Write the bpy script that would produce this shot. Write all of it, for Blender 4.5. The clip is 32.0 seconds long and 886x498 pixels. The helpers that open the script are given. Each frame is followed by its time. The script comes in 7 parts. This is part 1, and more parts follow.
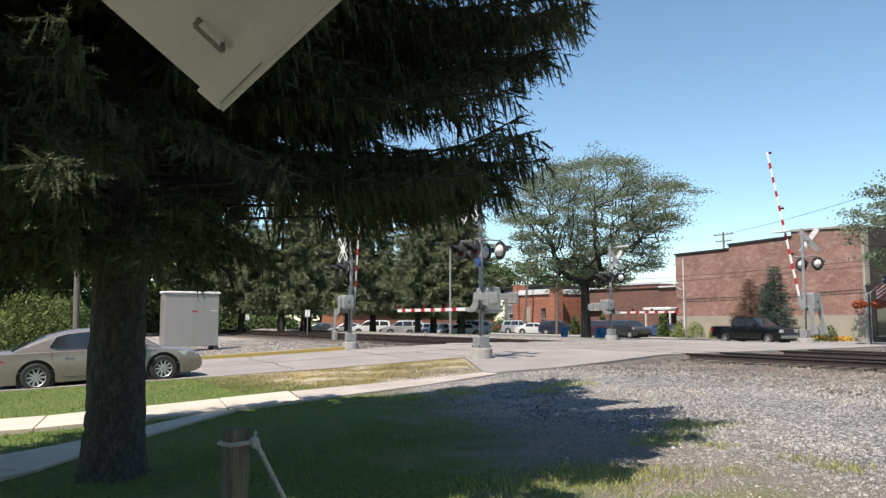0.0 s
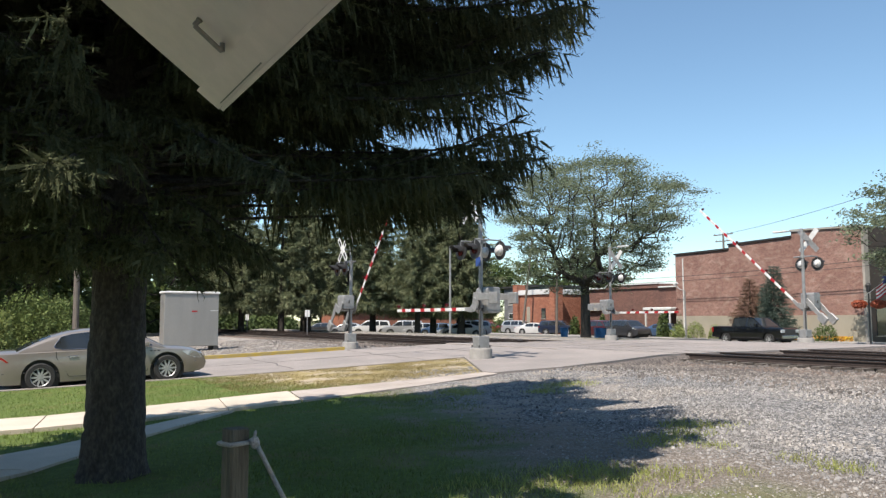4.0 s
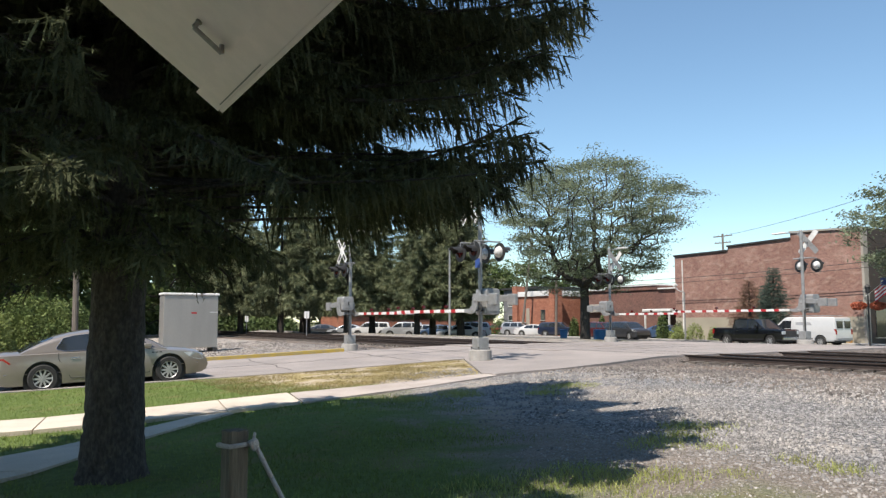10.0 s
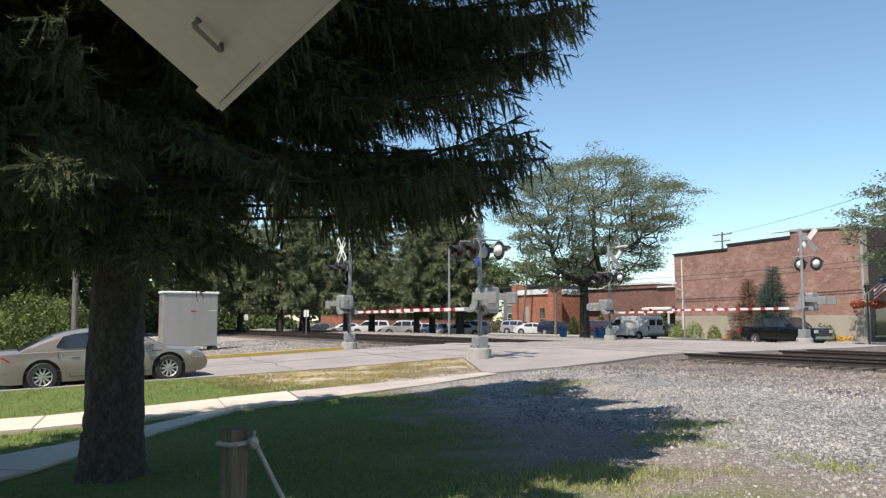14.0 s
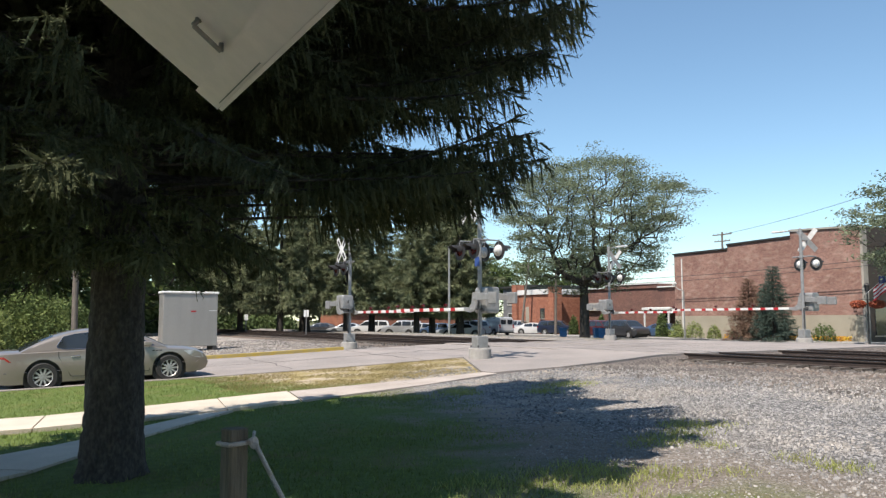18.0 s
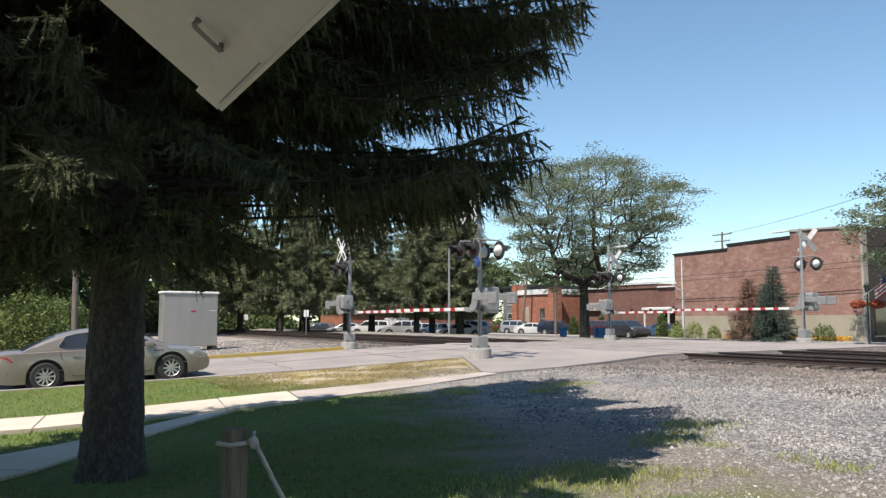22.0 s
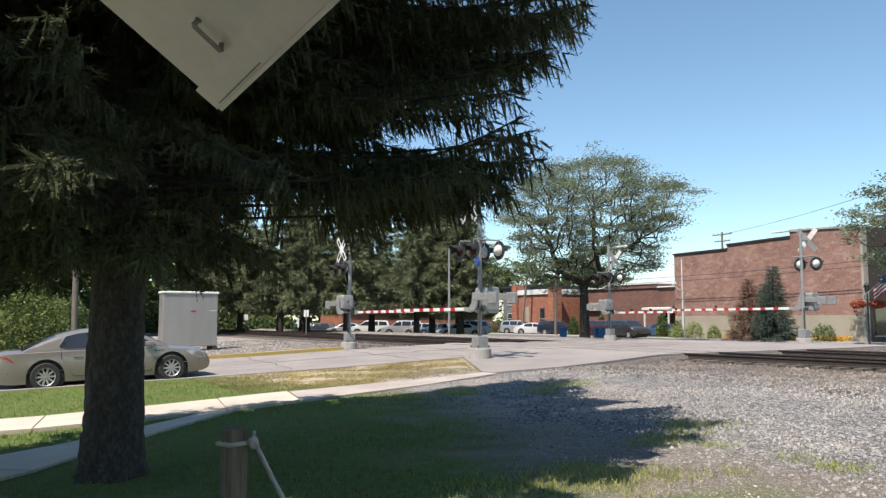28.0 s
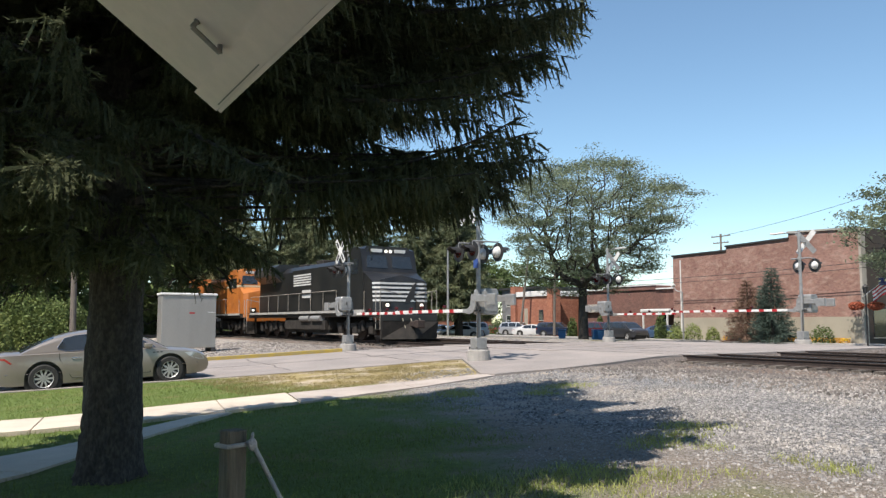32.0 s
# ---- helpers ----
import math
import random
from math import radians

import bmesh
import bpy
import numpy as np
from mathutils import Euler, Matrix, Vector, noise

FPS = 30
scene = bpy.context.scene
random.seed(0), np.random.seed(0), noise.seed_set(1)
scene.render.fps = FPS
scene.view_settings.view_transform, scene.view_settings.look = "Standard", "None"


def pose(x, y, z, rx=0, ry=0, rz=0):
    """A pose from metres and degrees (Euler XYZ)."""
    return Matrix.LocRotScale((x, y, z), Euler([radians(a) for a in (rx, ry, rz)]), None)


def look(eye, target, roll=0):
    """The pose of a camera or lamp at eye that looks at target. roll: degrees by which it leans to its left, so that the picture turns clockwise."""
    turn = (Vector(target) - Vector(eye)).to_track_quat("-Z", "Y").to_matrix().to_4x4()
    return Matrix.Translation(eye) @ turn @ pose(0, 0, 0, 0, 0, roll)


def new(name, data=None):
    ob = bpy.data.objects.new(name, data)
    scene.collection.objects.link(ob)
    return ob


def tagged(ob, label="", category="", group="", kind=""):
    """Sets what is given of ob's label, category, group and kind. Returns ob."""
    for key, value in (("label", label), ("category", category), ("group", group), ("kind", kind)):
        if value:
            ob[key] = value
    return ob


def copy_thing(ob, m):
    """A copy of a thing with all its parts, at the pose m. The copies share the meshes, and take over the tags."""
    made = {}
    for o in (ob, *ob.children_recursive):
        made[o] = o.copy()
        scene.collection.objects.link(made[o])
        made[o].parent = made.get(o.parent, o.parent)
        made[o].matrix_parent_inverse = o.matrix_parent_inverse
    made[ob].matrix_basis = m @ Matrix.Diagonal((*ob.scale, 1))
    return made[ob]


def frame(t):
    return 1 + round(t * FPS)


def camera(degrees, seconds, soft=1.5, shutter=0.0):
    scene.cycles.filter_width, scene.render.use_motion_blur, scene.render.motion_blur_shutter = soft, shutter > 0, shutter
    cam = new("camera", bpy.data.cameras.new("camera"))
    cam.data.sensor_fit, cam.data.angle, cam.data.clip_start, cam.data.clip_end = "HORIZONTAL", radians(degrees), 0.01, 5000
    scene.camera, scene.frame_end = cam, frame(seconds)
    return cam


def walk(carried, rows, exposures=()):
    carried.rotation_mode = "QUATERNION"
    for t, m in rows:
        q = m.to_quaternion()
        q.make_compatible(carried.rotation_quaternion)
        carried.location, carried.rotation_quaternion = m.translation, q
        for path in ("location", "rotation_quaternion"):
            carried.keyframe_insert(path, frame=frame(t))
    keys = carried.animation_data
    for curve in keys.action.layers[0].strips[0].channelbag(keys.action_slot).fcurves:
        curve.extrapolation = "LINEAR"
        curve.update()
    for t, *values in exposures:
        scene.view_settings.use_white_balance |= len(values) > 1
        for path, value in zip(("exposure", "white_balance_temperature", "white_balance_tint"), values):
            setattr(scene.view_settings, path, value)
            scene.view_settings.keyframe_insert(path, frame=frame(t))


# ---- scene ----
# ---- camera ----
# World: x runs along the street towards the crossing, y along the railway, z up. The lawn by the depot is z = 0.
cam = camera(58.5, 32.0, soft=1.35)
EYE = (0.0, 0.0, 1.7)
PITCH, YAW = 95.14, -31.1


def aim(t, right=0.0, down=0.0):
    """A row with the view turned so that the scene shifts by these thousandths of the focal length."""
    return (t, pose(*EYE, PITCH + down * 0.0573, 0, YAW + right * 0.0573))


walk(cam, [aim(0, 1.5), aim(3.5, 1.3), aim(8.4, 1.3), aim(9.0, 2.0, 2.1), aim(9.5, 1.2, 3.0), aim(10.0, 0.6, 2.0), aim(10.5, 0.2), aim(11.5, 0.1),
           aim(20, 0), aim(31.3, 0), aim(31.6, -0.3, 0.4), aim(32, -1.6, 2.1)], exposures=[(0, 0.74, 6800, 12), (32, 0.74, 6800, 12)])

# ---- world and sun ----
SUN_EL, SUN_TO = radians(58), Vector((-0.90, -0.43, 0)).normalized()
world = bpy.data.worlds.new("sky")
scene.world = world
world.use_nodes = True
wt = world.node_tree
sky = wt.nodes.new("ShaderNodeTexSky")
sky.sky_type, sky.sun_disc = "NISHITA", False
sky.sun_elevation, sky.sun_rotation = SUN_EL, math.atan2(SUN_TO.x, SUN_TO.y)
sky.air_density, sky.dust_density, sky.ozone_density = 0.95, 0.0, 4.5
sky.altitude = 0
wt.nodes["Background"].inputs[1].default_value = 0.112
tone = wt.nodes.new("ShaderNodeMix")
tone.data_type, tone.blend_type = "RGBA", "MULTIPLY"
tone.inputs[0].default_value, tone.inputs[7].default_value = 1.0, (0.95, 1.02, 0.94, 1)
wt.links.new(sky.outputs[0], tone.inputs[6])
wt.links.new(tone.outputs[2], wt.nodes["Background"].inputs[0])
sun = new("sun", bpy.data.lights.new("sun", "SUN"))
sun.data.energy, sun.data.angle, sun.data.color = 5.0, radians(0.53), (1.0, 0.95, 0.88)
to_sun = SUN_TO * math.cos(SUN_EL) + Vector((0, 0, math.sin(SUN_EL)))
sun.matrix_world = look(to_sun * 50, (0, 0, 0))

# ---- materials ----
def ramp_between(nt, fac, a, b, lo=0.35, hi=0.65):
    r = nt.nodes.new("ShaderNodeValToRGB")
    r.color_ramp.elements[0].position, r.color_ramp.elements[1].position = lo, hi
    r.color_ramp.elements[0].color, r.color_ramp.elements[1].color = (*a, 1), (*b, 1)
    nt.links.new(fac, r.inputs[0])
    return r.outputs[0]


TONE = 0.80


def mat(name, a, b=None, scale=6.0, rough=0.7, metal=0.0, bump=0.0, bump_scale=40.0, fine=None, coat=0.0, per_object=0.0, lo=0.35, hi=0.65,
        emit=None, stretch=None, transmit=0.0, spec=0.5, per_island=0.0):
    """A surface with two scales of variation: patches from a to b, finer specks, bumps."""
    a = tuple(c * TONE for c in a)
    b = tuple(c * TONE for c in b) if b else None
    m = bpy.data.materials.new(name)
    m.use_nodes = True
    nt = m.node_tree
    p = nt.nodes["Principled BSDF"]
    p.inputs["Roughness"].default_value, p.inputs["Metallic"].default_value = rough, metal
    p.inputs["Coat Weight"].default_value = coat
    p.inputs["Coat Roughness"].default_value = 0.06
    p.inputs["Specular IOR Level"].default_value = spec
    p.inputs["Transmission Weight"].default_value = transmit
    tc = nt.nodes.new("ShaderNodeTexCoord")
    vec = tc.outputs["Object"]
    if stretch:
        mp = nt.nodes.new("ShaderNodeMapping")
        mp.inputs["Scale"].default_value = stretch
        nt.links.new(vec, mp.inputs[0])
        vec = mp.outputs[0]
    b = b or tuple(c * 0.82 for c in a)
    n = nt.nodes.new("ShaderNodeTexNoise")
    n.inputs["Scale"].default_value, n.inputs["Detail"].default_value = scale, 6
    nt.links.new(vec, n.inputs["Vector"])
    col = ramp_between(nt, n.outputs[0], a, b, lo, hi)
    n2 = nt.nodes.new("ShaderNodeTexNoise")
    n2.inputs["Scale"].default_value, n2.inputs["Detail"].default_value = bump_scale, 4
    nt.links.new(vec, n2.inputs["Vector"])
    mx = nt.nodes.new("ShaderNodeMix")
    mx.data_type, mx.blend_type = "RGBA", "MULTIPLY"
    mx.inputs[0].default_value = 1.0
    f = fine if fine is not None else 0.85
    nt.links.new(col, mx.inputs[6])
    nt.links.new(ramp_between(nt, n2.outputs[0], (f, f, f), (1, 1, 1), 0.4, 0.62), mx.inputs[7])
    col = mx.outputs[2]
    if per_object or per_island:
        src = nt.nodes.new("ShaderNodeObjectInfo" if per_object else "ShaderNodeNewGeometry")
        hv = nt.nodes.new("ShaderNodeHueSaturation")
        mr = nt.nodes.new("ShaderNodeMapRange")
        k = per_object or per_island
        mr.inputs[3].default_value, mr.inputs[4].default_value = 1 - k, 1 + k
        nt.links.new(src.outputs["Random" if per_object else "Random Per Island"], mr.inputs[0])
        nt.links.new(mr.outputs[0], hv.inputs["Value"])
        nt.links.new(col, hv.inputs["Color"])
        col = hv.outputs[0]
    nt.links.new(col, p.inputs["Base Color"])
    if bump:
        bp = nt.nodes.new("ShaderNodeBump")
        bp.inputs["Strength"].default_value, bp.inputs["Distance"].default_value = bump, 0.02
        nt.links.new(n2.outputs[0], bp.inputs["Height"])
        nt.links.new(bp.outputs[0], p.inputs["Normal"])
    if emit:
        p.inputs["Emission Color"].default_value, p.inputs["Emission Strength"].default_value = (*emit[0], 1), emit[1]
    return m


def leafy(name, a, b, scale=0.6, per_island=0.25, trans=0.25, rough=0.6):
    """Leaves: two greens, each leaf a little different, some light through them."""
    m = mat(name, a, b, scale=scale, rough=rough, fine=0.8, bump_scale=9, per_island=per_island, spec=0.15)
    nt = m.node_tree
    p, out = nt.nodes["Principled BSDF"], nt.nodes["Material Output"]
    tr = nt.nodes.new("ShaderNodeBsdfTranslucent")
    mixs = nt.nodes.new("ShaderNodeMixShader")
    mixs.inputs[0].default_value = trans
    nt.links.new(p.inputs["Base Color"].links[0].from_socket, tr.inputs[0])
    nt.links.new(p.outputs[0], mixs.inputs[1])
    nt.links.new(tr.outputs[0], mixs.inputs[2])
    nt.links.new(mixs.outputs[0], out.inputs[0])
    return m


M = {
    "asphalt": mat("asphalt", (0.38, 0.335, 0.307), (0.295, 0.264, 0.246), scale=0.7, rough=0.9, bump=0.5, bump_scale=60, fine=0.75),
    "street": mat("street", (0.16, 0.155, 0.15), (0.11, 0.11, 0.11), scale=0.5, rough=0.9, bump=0.3, bump_scale=50),
    "concrete": mat("concrete", (0.68, 0.585, 0.475), (0.56, 0.485, 0.395), scale=1.3, rough=0.9, bump=0.3, bump_scale=70, per_object=0.06),
    "concrete_grey": mat("concrete_grey", (0.42, 0.40, 0.37), (0.32, 0.30, 0.28), scale=3, rough=0.9, bump=0.4, bump_scale=50),
    "yellow": mat("kerb_yellow", (0.55, 0.38, 0.06), (0.42, 0.33, 0.14), scale=4, rough=0.8, bump=0.3),
    "rust": mat("rail_rust", (0.050, 0.032, 0.025), (0.028, 0.019, 0.016), scale=8, rough=0.8, bump=0.4),
    "rail_top": mat("rail_top", (0.30, 0.27, 0.25), (0.2, 0.17, 0.15), scale=8, rough=0.35, metal=0.9),
    "tie": mat("tie_wood", (0.11, 0.092, 0.078), (0.19, 0.165, 0.14), scale=9, rough=0.95, bump=0.6, stretch=(1, 6, 6), per_object=0.25),
    "steel": mat("galvanised", (0.37, 0.37, 0.365), (0.29, 0.29, 0.285), scale=7, rough=0.5, metal=0.35, fine=0.9),
    "alu": mat("aluminium_sheet", (0.40, 0.38, 0.355), (0.345, 0.33, 0.31), scale=1.5, rough=0.45, metal=0.45, fine=0.95, stretch=(1, 1, 0.2)),
    "white": mat("white_paint", (0.78, 0.78, 0.76), (0.66, 0.65, 0.62), scale=5, rough=0.55, fine=0.93),
    "cream": mat("cream_soffit", (1.0, 0.835, 0.75), (0.94, 0.785, 0.70), scale=1.7, rough=0.6, fine=0.95, bump=0.08, bump_scale=14),
    "red": mat("red_reflective", (0.50, 0.02, 0.03), (0.38, 0.02, 0.025), scale=9, rough=0.4),
    "lens": mat("red_lens", (0.09, 0.005, 0.007), (0.07, 0.004, 0.005), scale=9, rough=0.15),
    "black": mat("black_paint", (0.018, 0.018, 0.019), (0.028, 0.027, 0.026), scale=5, rough=0.55),
    "rubber": mat("rubber", (0.022, 0.022, 0.022), (0.035, 0.034, 0.032), scale=9, rough=0.85),
    "glass": mat("dark_glass", (0.02, 0.025, 0.03), (0.03, 0.035, 0.04), scale=2, rough=0.05, fine=1.0, spec=0.8),
    "chrome": mat("chrome", (0.62, 0.62, 0.62), (0.52, 0.52, 0.52), scale=5, rough=0.22, metal=1.0, fine=0.95),
    "bark": mat("bark", (0.092, 0.078, 0.066), (0.046, 0.040, 0.035), scale=14, rough=0.95, bump=1.0, bump_scale=34, stretch=(1, 1, 0.55), fine=0.5),
    "wood": mat("post_wood", (0.19, 0.165, 0.115), (0.13, 0.112, 0.08), scale=9, rough=0.9, bump=0.6, bump_scale=30, stretch=(3, 3, 0.3), fine=0.75),
    "rope": mat("rope", (0.62, 0.60, 0.55), (0.5, 0.48, 0.44), scale=60, rough=0.9, bump=0.7, bump_scale=160),
    "needle": leafy("spruce_needles", (0.115, 0.128, 0.064), (0.08, 0.092, 0.052), scale=0.5, per_island=0.3, trans=0.28, rough=0.8),
    "needle_far": leafy("conifer_needles", (0.29, 0.315, 0.18), (0.165, 0.195, 0.112), scale=0.9, per_island=0.5, trans=0.25),
    "needle_blue": leafy("blue_spruce_needles", (0.105, 0.145, 0.118), (0.06, 0.088, 0.07), scale=0.5, per_island=0.3, trans=0.1),
    "needle_brown": leafy("dead_needles", (0.30, 0.19, 0.135), (0.2, 0.125, 0.095), scale=0.8, per_island=0.3, trans=0.1),
    "leaf": leafy("locust_leaves", (0.30, 0.345, 0.22), (0.20, 0.24, 0.155), scale=0.35, per_island=0.35, trans=0.45),
    "leaf_far": leafy("far_leaves", (0.15, 0.20, 0.07), (0.085, 0.125, 0.05), scale=0.2, per_island=0.35, trans=0.3),
    "leaf_mid": leafy("mid_leaves", (0.24, 0.30, 0.10), (0.12, 0.165, 0.06), scale=0.8, per_island=0.4, trans=0.3),
    "leaf_bright": leafy("bush_leaves", (0.36, 0.42, 0.15), (0.20, 0.25, 0.09), scale=0.6, per_island=0.35, trans=0.35),
    "grass": leafy("grass_blades", (0.24, 0.312, 0.085), (0.16, 0.225, 0.055), scale=0.7, per_island=0.3, trans=0.25),
    "grass_yellow": leafy("weed_blades", (0.44, 0.45, 0.16), (0.33, 0.37, 0.11), scale=1.2, per_island=0.3, trans=0.25),
    "dry_grass": leafy("dry_grass_blades", (0.36, 0.28, 0.12), (0.25, 0.21, 0.09), scale=0.9, per_island=0.3, trans=0.2),
    "ballast": mat("ballast_rock", (0.235, 0.205, 0.182), (0.105, 0.094, 0.088), scale=0.8, rough=0.95, fine=0.8, bump_scale=20, per_island=0.45),
    "stone": mat("ballast_stone", (0.335, 0.312, 0.288), (0.20, 0.204, 0.213), scale=0.45, rough=0.95, fine=0.75, bump_scale=20, per_island=0.5),
}


# ---- building blocks ----
def box(bm, x0, y0, z0, x1, y1, z1, m=None):
    r = bmesh.ops.create_cube(bm, size=1)["verts"]
    t = Matrix.Translation(((x0 + x1) / 2, (y0 + y1) / 2, (z0 + z1) / 2)) @ Matrix.Diagonal((abs(x1 - x0), abs(y1 - y0), abs(z1 - z0), 1))
    bmesh.ops.transform(bm, matrix=(m @ t) if m else t, verts=r)
    return r


def tube(bm, a, b, r0, r1=None, n=10, caps=True):
    a, b = Vector(a), Vector(b)
    d = b - a
    r = bmesh.ops.create_cone(bm, cap_ends=caps, segments=n, radius1=r0, radius2=r0 if r1 is None else r1, depth=d.length)["verts"]
    m = Matrix.Translation((a + b) / 2) @ d.to_track_quat("Z", "Y").to_matrix().to_4x4()
    bmesh.ops.transform(bm, matrix=m, verts=r)
    return r


def prism(bm, pts, axis, lo, hi):
    """A flat outline (two coordinates) pushed along an axis from lo to hi."""
    def put(p, q):
        return {"x": (q, p[0], p[1]), "y": (p[0], q, p[1]), "z": (p[0], p[1], q)}[axis]
    a = [bm.verts.new(put(p, lo)) for p in pts]
    b = [bm.verts.new(put(p, hi)) for p in pts]
    bm.faces.new(a), bm.faces.new(b[::-1])
    for i in range(len(pts)):
        j = (i + 1) % len(pts)
        bm.faces.new((a[j], a[i], b[i], b[j]))
    return a + b


def bevel(bm, w=0.02, seg=1, angle=0.6):
    e = [x for x in bm.edges if len(x.link_faces) == 2 and x.calc_face_angle(0) > angle]
    bmesh.ops.bevel(bm, geom=e, offset=w, segments=seg, affect="EDGES", clamp_overlap=True)


def finish(bm, name, material, smooth=False):
    bmesh.ops.recalc_face_normals(bm, faces=bm.faces)
    me = bpy.data.meshes.new(name)
    bm.to_mesh(me)
    bm.free()
    me.materials.append(material)
    if smooth:
        me.polygons.foreach_set("use_smooth", [True] * len(me.polygons))
    return me


def part(name, bm, material, parent=None, label="", at=None, smooth=False):
    ob = new(name, bm if isinstance(bm, bpy.types.Mesh) else finish(bm, name, material, smooth))
    if at is not None:
        ob.matrix_basis = at
    if parent:
        ob.parent = parent
    if label:
        ob["label"] = label
    return ob


def thing(name, label, category, at=None, group="", kind=""):
    ob = tagged(new(name), label, category, group, kind)
    if at is not None:
        ob.matrix_basis = at
    return ob


def BM():
    return bmesh.new()


def raw_mesh(name, verts, faces, material, smooth=False):
    """A mesh from arrays: verts (n, 3), faces (m, k)."""
    me = bpy.data.meshes.new(name)
    v, f = np.asarray(verts, dtype=np.float32), np.asarray(faces, dtype=np.int32)
    k = f.shape[1]
    me.vertices.add(len(v))
    me.vertices.foreach_set("co", v.ravel())
    me.loops.add(f.size)
    me.loops.foreach_set("vertex_index", f.ravel())
    me.polygons.add(len(f))
    me.polygons.foreach_set("loop_start", np.arange(0, f.size, k, dtype=np.int32))
    me.update(calc_edges=True)
    me.materials.append(material)
    if smooth:
        me.polygons.foreach_set("use_smooth", np.ones(len(f), dtype=bool))
    return me


# ---- ground ----
PROFILE = ((-400, 0), (-3, 0.0), (0.9, 0.05), (5.5, 0.2), (9.2, 0.33), (13.6, 0.53), (17.2, 0.66), (25.6, 0.68), (30.0, 0.72), (34, 0.6), (42, 0.06), (46, -0.06), (900, -0.06))


def ground_z(x):
    return float(np.interp(x, [p[0] for p in PROFILE], [p[1] for p in PROFILE]))


def lane(name, x0, x1, y0, y1, up, material, label, category, step=1.0, thick=0.25):
    """A paved strip that follows the rise of the ground, with thickness."""
    xs = sorted({x0, x1, *[p[0] for p in PROFILE if x0 < p[0] < x1], *np.arange(x0 + step, x1, step)})
    bm = BM()
    rows = []
    for x in xs:
        z = ground_z(x) + up
        lo, hi = (y0(x), y1(x)) if callable(y0) else (y0, y1)
        rows.append([bm.verts.new((x, lo, z)), bm.verts.new((x, hi, z)), bm.verts.new((x, hi, z - thick)), bm.verts.new((x, lo, z - thick))])
    for a, b in zip(rows, rows[1:]):
        for i in range(4):
            bm.faces.new((a[i], b[i], b[(i + 1) % 4], a[(i + 1) % 4]))
    bm.faces.new(rows[0]), bm.faces.new(rows[-1][::-1])
    return tagged(part(name, bm, material), label, category, kind="structure")


